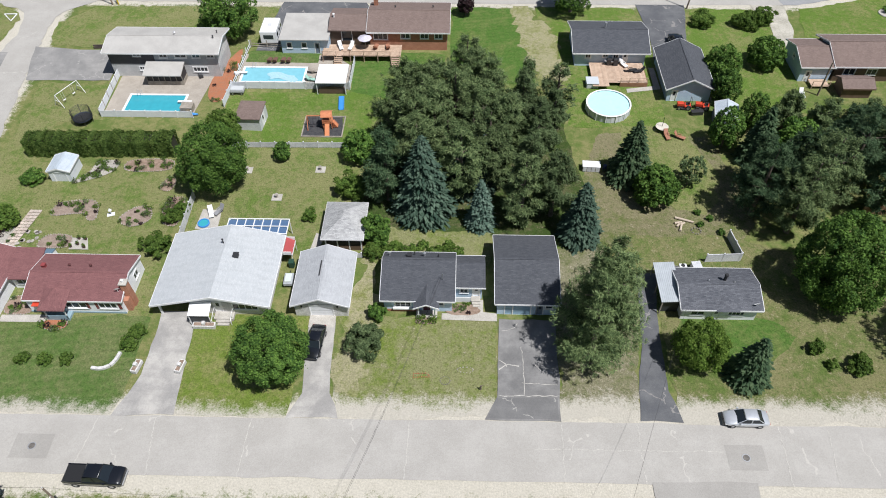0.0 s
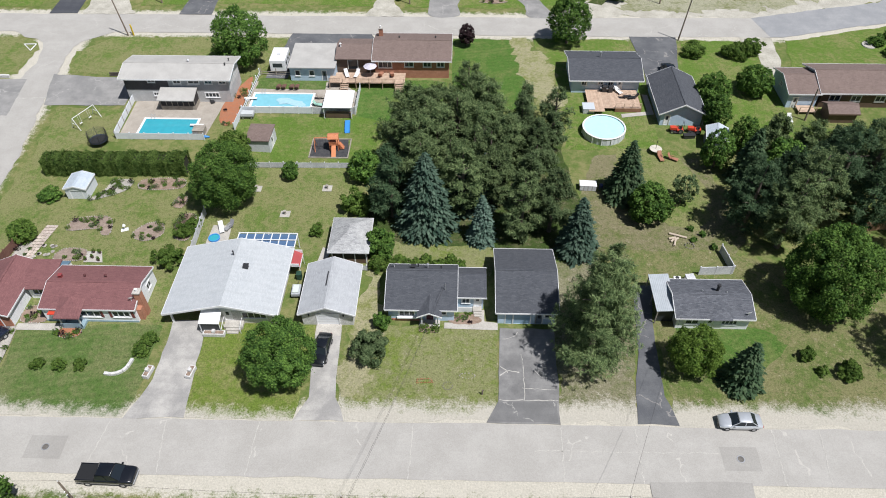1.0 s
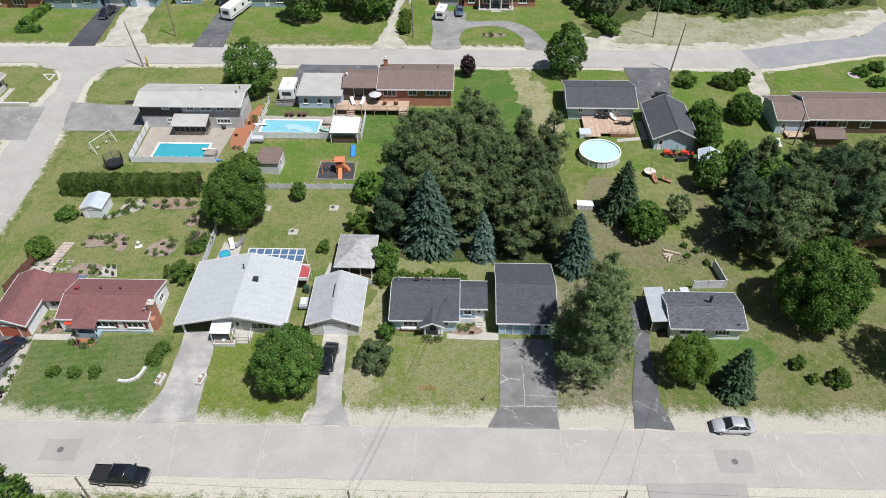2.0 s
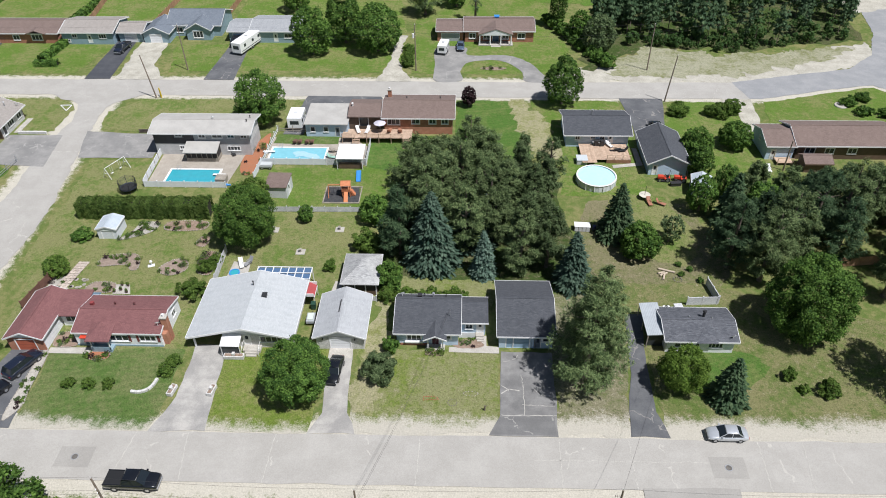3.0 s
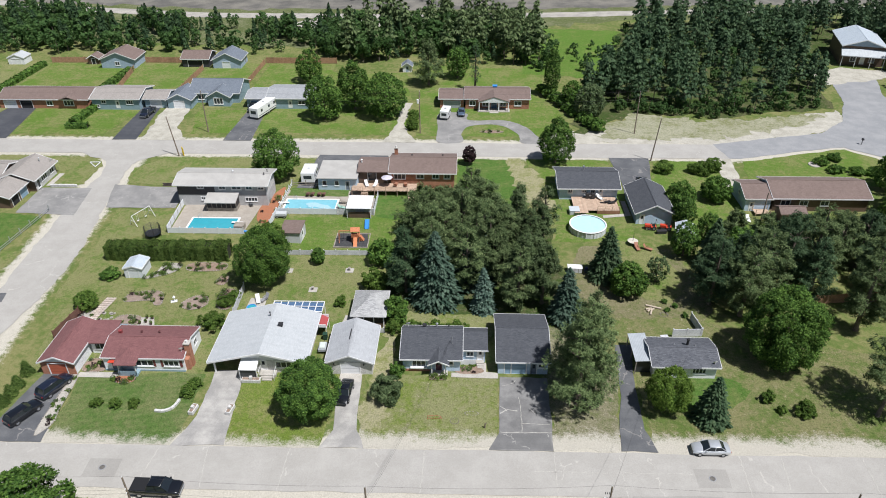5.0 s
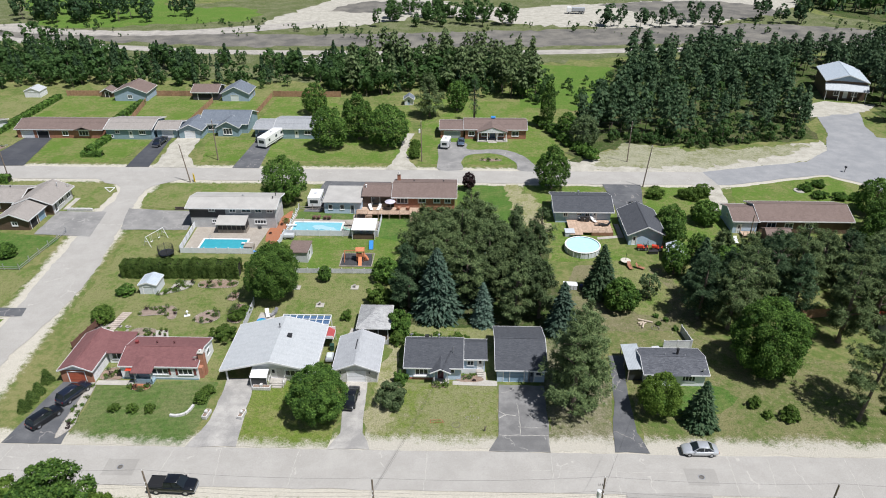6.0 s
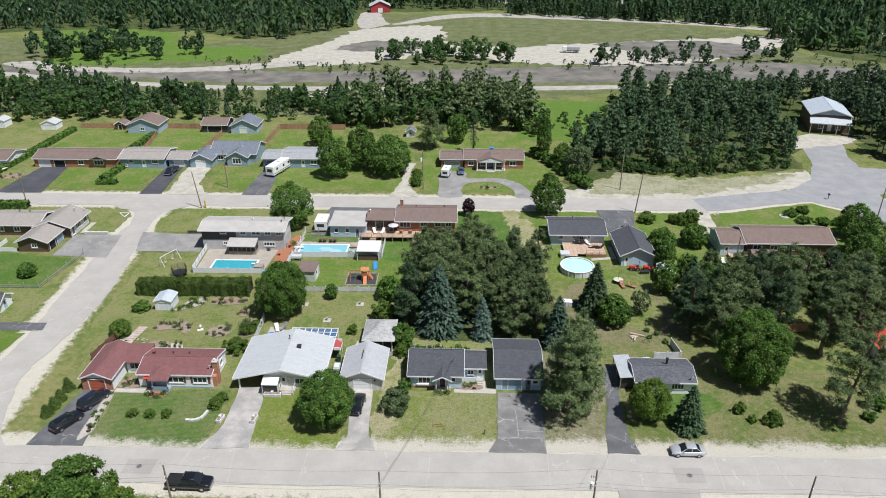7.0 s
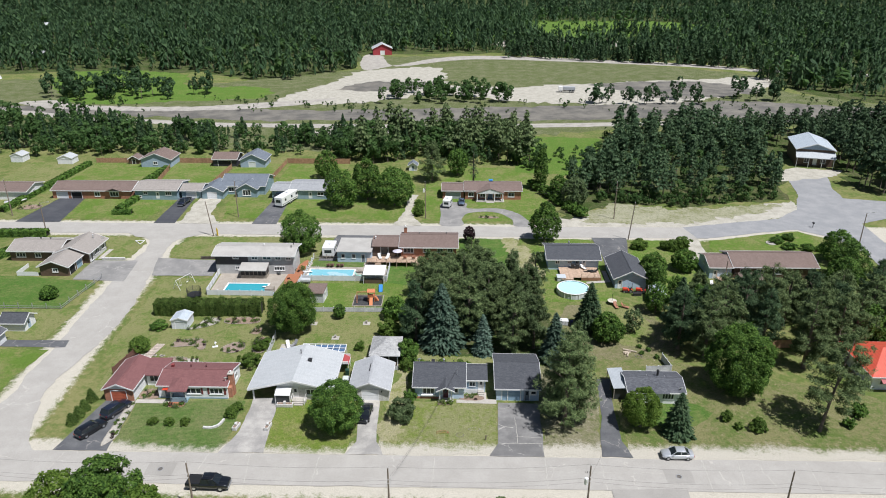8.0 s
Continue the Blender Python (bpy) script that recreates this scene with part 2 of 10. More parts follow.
LAWN_YARD = grass_mat("lawn_yard", (0.12, 0.17, 0.040), (0.24, 0.222, 0.098), 0.62, 0.0)
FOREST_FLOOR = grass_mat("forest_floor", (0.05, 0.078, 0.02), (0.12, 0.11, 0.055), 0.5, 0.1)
NEEDLE_FLOOR = grass_mat("needle_floor", (0.12, 0.14, 0.045), (0.235, 0.195, 0.115), 0.6, 0.15)
NEEDLE_VERGE = grass_mat("needle_verge", (0.13, 0.14, 0.055), (0.25, 0.215, 0.14), 0.62, 0.35, 0.0, "wide")
RAKED_SOIL = grass_mat("raked_soil", (0.20, 0.205, 0.07), (0.36, 0.31, 0.19), 0.62, 0.25)
BANK_SAND = grass_mat("bank_sand", (0.21, 0.205, 0.105), (0.38, 0.34, 0.25), 0.6, 0.2)
MEADOW = grass_mat("meadow", (0.105, 0.175, 0.034), (0.18, 0.205, 0.06), 0.4)
SCRUB = grass_mat("scrub", (0.11, 0.125, 0.05), (0.20, 0.19, 0.11), 0.5, 0.1)
SAND = surface("sand", (0.34, 0.32, 0.265), (0.46, 0.435, 0.37), 0.4, 5.0, 0.95, 0.4)
GRAVEL = surface("gravel", (0.30, 0.28, 0.25), (0.42, 0.39, 0.34), 0.3, 6.0, 0.95, 0.4)
DARK_DIRT = surface("dark_dirt", (0.10, 0.095, 0.085), (0.20, 0.185, 0.155), 0.12, 3.0, 0.95, 0.4)
OLD_ROAD = asphalt("old_road", (0.345, 0.328, 0.298), (0.39, 0.372, 0.34), (0.44, 0.418, 0.378), 0.07)
ROAD_PATCH = asphalt("road_patch", (0.295, 0.28, 0.255), (0.335, 0.32, 0.292))
NEW_ROAD = asphalt("new_road", (0.24, 0.245, 0.25), (0.30, 0.30, 0.30), None, 0.2, 0.2)
DRIVE_PALE = asphalt("drive_pale", (0.27, 0.26, 0.245), (0.44, 0.42, 0.385), None)
DRIVE_WORN = asphalt("drive_worn", (0.145, 0.142, 0.138), (0.25, 0.244, 0.233), None, 0.3)
DRIVE_OLD = asphalt("drive_old", (0.20, 0.196, 0.188), (0.29, 0.28, 0.265), (0.32, 0.31, 0.29), 0.3)
DRIVE_MEND = asphalt("drive_mend", (0.135, 0.133, 0.13), (0.18, 0.177, 0.172), (0.30, 0.29, 0.27), 0.3)
DRIVE_DARK = asphalt("drive_dark", (0.085, 0.088, 0.095), (0.135, 0.137, 0.14), (0.22, 0.21, 0.2), 0.25)
DRIVE_BLACK = asphalt("drive_black", (0.05, 0.053, 0.062), (0.075, 0.078, 0.085), None)
CONCRETE = surface("concrete", (0.36, 0.335, 0.295), (0.45, 0.425, 0.38), 0.8, 10.0, 0.9, 0.2)
POOL_STONE = surface("pool_stone", (0.31, 0.275, 0.23), (0.37, 0.33, 0.28), 0.8, 10.0, 0.9, 0.2)
PAVERS = surface("pavers", (0.42, 0.34, 0.29), (0.52, 0.45, 0.38), 2.0, 8.0, 0.9, 0.3, rand=0.3)
STONE = surface("stone", (0.22, 0.20, 0.17), (0.42, 0.39, 0.34), 3.0, 14.0, 0.9, 0.4, rand=0.35)
MULCH = surface("mulch", (0.20, 0.14, 0.10), (0.30, 0.22, 0.17), 2.0, 12.0, 0.95, 0.5)
RED_MULCH = surface("red_mulch", (0.36, 0.13, 0.06), (0.30, 0.14, 0.08), 2.0, 12.0, 0.95, 0.5)
RUBBER = surface("rubber_ground", (0.035, 0.035, 0.04), (0.06, 0.06, 0.06), 2.0, 12.0, 0.95, 0.3)
BARK = surface("bark", (0.11, 0.085, 0.065), (0.19, 0.155, 0.125), 3.0, 25.0, 0.95, 0.6)
POLE_WOOD = surface("pole_wood", (0.17, 0.13, 0.10), (0.24, 0.19, 0.15), 2.0, 25.0, 0.9, 0.4)
CEDAR = surface("cedar_wood", (0.30, 0.17, 0.10), (0.40, 0.24, 0.14), 1.5, 12.0, 0.85, 0.3, rand=0.25)
DARK_FENCE = surface("dark_fence", (0.13, 0.06, 0.045), (0.18, 0.09, 0.065), 1.5, 12.0, 0.85, 0.3, rand=0.25)
GREY_FENCE = surface("grey_fence", (0.50, 0.51, 0.53), (0.62, 0.62, 0.63), 1.5, 12.0, 0.85, 0.2, rand=0.15)
GREYWOOD = surface("greywood", (0.25, 0.22, 0.18), (0.36, 0.32, 0.27), 1.5, 12.0, 0.85, 0.3, rand=0.25)
DECK_WOOD = surface("deck_wood", (0.40, 0.28, 0.20), (0.50, 0.37, 0.27), 1.5, 12.0, 0.85, 0.3, rand=0.2)
WHITE = surface("white_paint", (0.74, 0.74, 0.73), (0.80, 0.80, 0.79), 1.0, 12.0, 0.55, 0.05, grain=0.06)
WHITE_SIDING = lined("white_siding", (0.74, 0.75, 0.76), (0.80, 0.80, 0.80), 0.12)
BLUE_SIDING = lined("blue_siding", (0.33, 0.42, 0.52), (0.38, 0.47, 0.56), 0.12)
PALE_BLUE_SIDING = lined("pale_blue_siding", (0.43, 0.545, 0.66), (0.49, 0.60, 0.70), 0.12)
GREY_SIDING = lined("grey_siding", (0.34, 0.36, 0.38), (0.40, 0.42, 0.44), 0.12)
PALE_GREY_SIDING = lined("pale_grey_siding", (0.52, 0.53, 0.54), (0.58, 0.59, 0.60), 0.12)
SLATE_SIDING = lined("slate_siding", (0.14, 0.17, 0.21), (0.18, 0.21, 0.25), 0.12)
BLACK_SIDING = lined("black_siding", (0.035, 0.035, 0.045), (0.055, 0.055, 0.065), 0.12)
BROWN_SIDING = lined("brown_siding", (0.10, 0.065, 0.045), (0.14, 0.09, 0.065), 0.15)
TEAL_SIDING = lined("teal_siding", (0.23, 0.33, 0.38), (0.28, 0.38, 0.43), 0.12)
BRICK = lined("brick_courses", (0.34, 0.15, 0.09), (0.42, 0.20, 0.125), 0.075, "z", 0.9, 0.0, 0.6)
PALE_STONE = surface("pale_stone", (0.48, 0.47, 0.45), (0.62, 0.61, 0.59), 2.5, 8.0, 0.9, 0.4)
BLOCK = surface("block_wall", (0.40, 0.40, 0.40), (0.48, 0.48, 0.47), 1.0, 10.0, 0.9, 0.2)
ROOF_RED = shingle("roof_red_brown", (0.155, 0.066, 0.066), (0.215, 0.095, 0.092), "x", 0.35)
ROOF_RED_Y = shingle("roof_red_brown_y", (0.155, 0.066, 0.066), (0.215, 0.095, 0.092), "y", 0.35)
ROOF_WHITE = shingle("roof_pale_grey", (0.40, 0.42, 0.43), (0.47, 0.485, 0.49), "y", 0.3, 0.16)
ROOF_SILVER = shingle("roof_silver_grey", (0.34, 0.35, 0.36), (0.42, 0.43, 0.44), "y", 0.6, 0.14)
ROOF_MOTTLED = shingle("roof_mottled_grey", (0.25, 0.25, 0.25), (0.46, 0.46, 0.45), "x", 0.8)
ROOF_DARK = shingle("roof_charcoal", (0.052, 0.056, 0.066), (0.085, 0.09, 0.10), "x", 0.3)
ROOF_DARK_Y = shingle("roof_charcoal_y", (0.052, 0.056, 0.066), (0.085, 0.09, 0.10), "y", 0.3)
ROOF_SLATE = shingle("roof_slate_patchy", (0.055, 0.06, 0.072), (0.13, 0.135, 0.15), "x", 0.4)
ROOF_BROWN = shingle("roof_brown", (0.15, 0.108, 0.092), (0.205, 0.15, 0.13), "x", 0.4)
ROOF_GREYBROWN = shingle("roof_grey_brown", (0.27, 0.245, 0.22), (0.33, 0.30, 0.275), "x", 0.4)
ROOF_TAN = surface("roof_tan_sheet", (0.37, 0.355, 0.33), (0.43, 0.415, 0.385), 0.5, 8.0, 0.7, 0.1, grain=0.12)
ROOF_BLUEGREY = shingle("roof_blue_grey", (0.12, 0.14, 0.17), (0.175, 0.20, 0.23), "x", 0.4)
ROOF_PALEGREY = shingle("roof_plain_grey", (0.27, 0.28, 0.29), (0.34, 0.35, 0.36), "x", 0.4)
ROOF_ORANGE = lined("roof_red_sheet", (0.55, 0.085, 0.05), (0.62, 0.11, 0.065), 0.4, "x", 0.45, 0.0, 0.3)
RIBBED = lined("ribbed_sheet", (0.37, 0.40, 0.42), (0.44, 0.47, 0.49), 0.22, "x", 0.45, 0.0, 0.8)
RIBBED_Y = lined("ribbed_sheet_y", (0.44, 0.50, 0.55), (0.53, 0.58, 0.62), 0.22, "y", 0.45, 0.0, 0.8)
GLASS = plain("window_glass", (0.035, 0.042, 0.05), 0.04)
# near-black colour that puts interior shade on floor slabs and door panels
DARK_IN = plain("interior_shade", (0.02, 0.02, 0.022), 0.9)
RED_DOOR = lined("red_door", (0.42, 0.10, 0.05), (0.48, 0.13, 0.07), 0.5, "z", 0.5)
BLUE_DOOR = lined("blue_door", (0.24, 0.36, 0.48), (0.28, 0.40, 0.52), 0.5, "z", 0.5)
WHITE_DOOR = lined("white_door", (0.72, 0.74, 0.76), (0.78, 0.79, 0.80), 0.5, "z", 0.5)
BLACK_METAL = plain("black_metal", (0.03, 0.03, 0.032), 0.5)
GALV = plain("galvanised_metal", (0.5, 0.51, 0.52), 0.4, 0.6)
TYRE = plain("tyre_rubber", (0.025, 0.025, 0.026), 0.85)
RIM = plain("alloy_rim", (0.55, 0.56, 0.58), 0.3, 0.8)
CAR_BLACK = plain("car_black", (0.008, 0.009, 0.012), 0.25, 0.0, 0.8)
CAR_SILVER = plain("car_silver", (0.62, 0.64, 0.66), 0.3, 0.5, 0.6)
CAR_NAVY = plain("car_navy", (0.012, 0.016, 0.03), 0.25, 0.0, 0.8)
CAR_GLASS = plain("car_glass", (0.015, 0.02, 0.025), 0.05)
LAMP_CLEAR = plain("lamp_clear", (0.7, 0.7, 0.7), 0.15)
LAMP_RED = plain("lamp_red", (0.4, 0.02, 0.02), 0.2)
PLASTIC_WHITE = plain("plastic_white", (0.78, 0.78, 0.77), 0.4)
PLASTIC_BLUE = plain("plastic_blue", (0.05, 0.25, 0.60), 0.4)
PLASTIC_TEAL = plain("plastic_teal", (0.08, 0.42, 0.48), 0.4)
PLASTIC_RED = plain("plastic_red", (0.55, 0.06, 0.03), 0.4)
ORANGE_WOOD = surface("orange_wood", (0.46, 0.16, 0.07), (0.54, 0.21, 0.10), 1.5, 12.0, 0.8, 0.2)
WATER_TEAL = water_mat("pool_water_teal", (0.045, 0.33, 0.40))
WATER_PALE = water_mat("pool_water_pale", (0.20, 0.48, 0.56))
WATER_LIGHT = water_mat("pool_water_light", (0.45, 0.76, 0.78))
LINER = plain("pool_liner", (0.65, 0.72, 0.74), 0.5)
LEAF_MAPLE = leaf_mat("leaf_maple", (0.026, 0.07, 0.015), (0.165, 0.285, 0.056), 0.3)
LEAF_BRIGHT = leaf_mat("leaf_bright", (0.06, 0.12, 0.016), (0.21, 0.31, 0.06), 0.4)
LEAF_BUSH = leaf_mat("leaf_bush", (0.05, 0.105, 0.018), (0.18, 0.27, 0.055), 0.35)
LEAF_MID = leaf_mat("leaf_mid", (0.03, 0.08, 0.016), (0.175, 0.30, 0.058), 0.3)
LEAF_GREYGREEN = leaf_mat("leaf_grey_green", (0.06, 0.10, 0.04), (0.20, 0.265, 0.12), 0.38)
LEAF_PURPLE = leaf_mat("leaf_purple", (0.022, 0.014, 0.016), (0.055, 0.03, 0.033))
NEEDLE_PINE = leaf_mat("needle_pine", (0.045, 0.082, 0.03), (0.245, 0.315, 0.135), 0.3)
NEEDLE_SPRUCE = leaf_mat("needle_spruce", (0.03, 0.068, 0.032), (0.13, 0.195, 0.095), 0.38)
NEEDLE_BLUE = leaf_mat("needle_blue", (0.062, 0.115, 0.085), (0.19, 0.275, 0.21), 0.25)
NEEDLE_TEAL = leaf_mat("needle_teal", (0.03, 0.062, 0.042), (0.11, 0.165, 0.115), 0.25)
NEEDLE_CEDAR = leaf_mat("needle_cedar", (0.04, 0.08, 0.016), (0.145, 0.21, 0.05), 0.35)
# conifer green with the bluish tint of distance haze put into it
FOREST_DARK = leaf_mat("forest_conifer_haze", (0.026, 0.06, 0.028), (0.088, 0.15, 0.062), 0.38)
FOREST_LIGHT = leaf_mat("forest_broadleaf", (0.04, 0.095, 0.028), (0.115, 0.20, 0.06), 0.42)

# ---- builders ----


def part(name, bm, material, parent=None, label=""):
    """Links a bmesh as one mesh object, under a thing or a part."""
    me = bpy.data.meshes.new(name)
    bm.normal_update()
    bm.to_mesh(me)
    bm.free()
    me.materials.append(material)
    ob = new(name, me)
    ob.parent = parent
    if label:
        ob["label"] = label
    return ob


def root(name, x, y, z=0.0, rz=0.0, label="", category="", group="", kind=""):
    ob = new(name)
    ob.empty_display_size = 0.3
    ob.matrix_basis = pose(x, y, z, 0, 0, rz)
    return tagged(ob, label, category, group, kind)


def box(bm, x0, x1, y0, y1, z0, z1, m=None):
    vs = [bm.verts.new(p) for p in ((x0, y0, z0), (x1, y0, z0), (x1, y1, z0), (x0, y1, z0), (x0, y0, z1), (x1, y0, z1), (x1, y1, z1), (x0, y1, z1))]
    for f in ((3, 2, 1, 0), (4, 5, 6, 7), (0, 1, 5, 4), (1, 2, 6, 5), (2, 3, 7, 6), (3, 0, 4, 7)):
        bm.faces.new([vs[i] for i in f])
    if m is not None:
        for v in vs:
            v.co = m @ v.co
    return vs


def cubes(*dims):
    bm = bmesh.new()
    for d in dims:
        box(bm, *d)
    return bm


def rounded(*dims, r=0.03):
    bm = cubes(*dims)
    bmesh.ops.bevel(bm, geom=bm.edges[:], offset=r, segments=2, affect="EDGES", profile=0.7)
    return bm


def prism(bm, low, high):
    """A closed solid between two rings of as many points."""
    a, b = [bm.verts.new(p) for p in low], [bm.verts.new(p) for p in high]
    n = len(a)
    bm.faces.new(a[::-1])
    bm.faces.new(b)
    for i in range(n):
        bm.faces.new((a[i], a[(i + 1) % n], b[(i + 1) % n], b[i]))


def slab(bm, pts, t=0.16):
    prism(bm, [(x, y, z - t) for x, y, z in pts], pts)


def tube(bm, p0, p1, r0, r1=None, n=8):
    p0, p1 = Vector(p0), Vector(p1)
    r1 = r0 if r1 is None else r1
    q = (p1 - p0).to_track_quat("Z", "Y")
    ring = [Vector((math.cos(2 * math.pi * i / n), math.sin(2 * math.pi * i / n), 0)) for i in range(n)]
    prism(bm, [p0 + q @ (v * r0) for v in ring], [p1 + q @ (v * r1) for v in ring])


def sheet(name, pts, z, material, jitter=0.12, step=0.8, label="", category="", kind="structure", parent=None):
    """A thin layer of ground with an uneven edge."""
    out = []
    n = len(pts)
    for i in range(n):
        a, b = Vector((*pts[i], 0)), Vector((*pts[(i + 1) % n], 0))
        k = max(1, int((b - a).length / step))
        for j in range(k):
            p = a.lerp(b, j / k)
            if jitter:
                p += Vector((noise.noise(p * 0.9), noise.noise(p * 0.9 + Vector((7, 3, 1))), 0)) * jitter * 1.6 + Vector((noise.noise(p * 0.23 + Vector((2, 9, 4))), noise.noise(p * 0.21), 0)) * jitter * 2
            out.append((p.x, p.y))
    bm = bmesh.new()
    k = len(out)
    pv, _, pf, *_ = delaunay_2d_cdt([Vector(p) for p in out], [(i, (i + 1) % k) for i in range(k)], [], 1, 1e-5)
    bv = [bm.verts.new((p.x, p.y, z)) for p in pv]
    for f in pf:
        bm.faces.new([bv[i] for i in f])
    for f in bm.faces:
        f.normal_update()
        if f.normal.z < 0:
            f.normal_flip()
    ob = part(name, bm, material, parent)
    if parent is None:
        tagged(ob, label, category, "", kind)
    return ob


def smooth_ring(pts, k=5):
    """Catmull-Rom through a closed ring of points."""
    out, n = [], len(pts)
    for i in range(n):
        p = [Vector((*pts[(i + j) % n], 0)) for j in (-1, 0, 1, 2)]
        for s in range(k):
            t = s / k
            v = 0.5 * (2 * p[1] + (p[2] - p[0]) * t + (2 * p[0] - 5 * p[1] + 4 * p[2] - p[3]) * t * t + (3 * p[1] - p[0] - 3 * p[2] + p[3]) * t ** 3)
            out.append((v.x, v.y))
    return out


def oval(cx, cy, rx, ry, n=28, turn=0.0):
    c, s = math.cos(turn), math.sin(turn)
    return [(cx + rx * math.cos(a) * c - ry * math.sin(a) * s, cy + rx * math.cos(a) * s + ry * math.sin(a) * c) for a in (2 * math.pi * i / n for i in range(n))]


# ---- houses ----
SIDES = {"S": 0, "E": 90, "N": 180, "W": 270}


def side_m(side, w, d):
    """Turns (along the wall from its left end seen from outside, outwards negative y, up) into the house's own axes."""
    half, depth = (w / 2, d / 2) if side in "SN" else (d / 2, w / 2)
    return pose(0, 0, 0, 0, 0, SIDES[side]) @ Matrix.Translation((-half, -depth, 0)), 2 * half


def wall(parent, side, w, d, z0, z1, material, holes=(), t=0.18, name="wall"):
    m, length = side_m(side, w, d)
    us = sorted({0.0, length, *[h[0] for h in holes], *[h[0] + h[1] for h in holes]})
    vs = sorted({z0, z1, *[max(z0, h[2]) for h in holes], *[min(z1, h[2] + h[3]) for h in holes]})
    bm = bmesh.new()
    for u0, u1 in zip(us, us[1:]):
        run = None
        for v0, v1 in zip(vs, vs[1:]):
            c, e = (u0 + u1) / 2, (v0 + v1) / 2
            if v1 - v0 < 1e-4 or any(h[0] < c < h[0] + h[1] and h[2] < e < h[2] + h[3] for h in holes):
                continue
            e0, e1 = (t if side in "EW" else 0, t if side in "EW" else 0)
            box(bm, max(u0, e0), min(u1, length - e1), 0, t, v0, v1, m)
    bmesh.ops.remove_doubles(bm, verts=bm.verts[:], dist=0.0005)
    return part(name, bm, material, parent)


def window(parent, side, w, d, u, width, v, height, mullions=1, frame_mat=None, name="window"):
    m, _ = side_m(side, w, d)
    fm = frame_mat or WHITE
    b = 0.09
    bm = bmesh.new()
    loops = []
    for a, y in ((0.06, -0.05), (-b, -0.05), (-b, 0.1), (0.06, 0.1)):
        loops.append([bm.verts.new(m @ Vector(p)) for p in ((u - a, y, v - a), (u + width + a, y, v - a), (u + width + a, y, v + height + a), (u - a, y, v + height + a))])
    for q in range(4):
        p, r = loops[q], loops[(q + 1) % 4]
        for k in range(4):
            bm.faces.new((p[k], p[(k + 1) % 4], r[(k + 1) % 4], r[k]))
    bmesh.ops.recalc_face_normals(bm, faces=bm.faces[:])
    win = part(name, bm, fm, parent)
    for i in range(mullions):
        c = u + width * (i + 1) / (mullions + 1)
        bm = bmesh.new()
        box(bm, c - 0.04, c + 0.04, -0.035, 0.09, v + b, v + height - b, m)
        part("mullion", bm, fm, win)
    bm = bmesh.new()
    box(bm, u - 0.1, u + width + 0.1, -0.1, -0.052, v - 0.1, v - 0.02, m)
    part("sill", bm, fm, win)
    bm = bmesh.new()
    box(bm, u + b, u + width - b, 0.03, 0.05, v + b, v + height - b, m)
    part("pane", bm, GLASS, win)
    return win


def door(parent, side, w, d, u, width, height, material, name="door", v=0.0):
    m, _ = side_m(side, w, d)
    bm = bmesh.new()
    box(bm, u + 0.08, u + width - 0.08, 0.04, 0.1, v, v + height - 0.08, m)
    ob = part(name, bm, material, parent)
    bm = bmesh.new()
    box(bm, u - 0.04, u + 0.08, -0.04, 0.12, v, v + height + 0.04, m)
    box(bm, u + width - 0.08, u + width + 0.04, -0.04, 0.12, v, v + height + 0.04, m)
    box(bm, u + 0.08, u + width - 0.08, -0.04, 0.12, v + height - 0.08, v + height + 0.04, m)
    part("door_frame", bm, WHITE, ob)
    if width < 1.6:
        bm = bmesh.new()
        box(bm, u + width * 0.3, u + width * 0.7, 0.02, 0.045, v + height * 0.5, v + height * 0.85, m)
        part("pane", bm, GLASS, ob)
    return ob


def walls(parent, w, d, z0, z1, material, openings=(), mats=None):
    """Four walls with holes and what fills them. An opening: side, kind, from the left, width, sill, height and a material or mullions."""
    for side in "SENW":
        mine = [o for o in openings if o[0] == side]
        wall(parent, side, w, d, z0, z1, (mats or {}).get(side, material), [(o[2], o[3], o[4], o[5]) for o in mine])
        for o in mine:
            if o[1] == "window":
                window(parent, side, w, d, o[2], o[3], o[4], o[5], o[6] if len(o) > 6 else 1)
            elif o[1] in ("door", "garage_door"):
                door(parent, side, w, d, o[2], o[3], o[5], o[6], o[1], o[4])
    # floor coloured near-black to stand in for an unlit room
    part("floor_slab", cubes((-w / 2 + 0.19, w / 2 - 0.19, -d / 2 + 0.19, d / 2 - 0.19, 0.02, 0.12)), DARK_IN, parent)


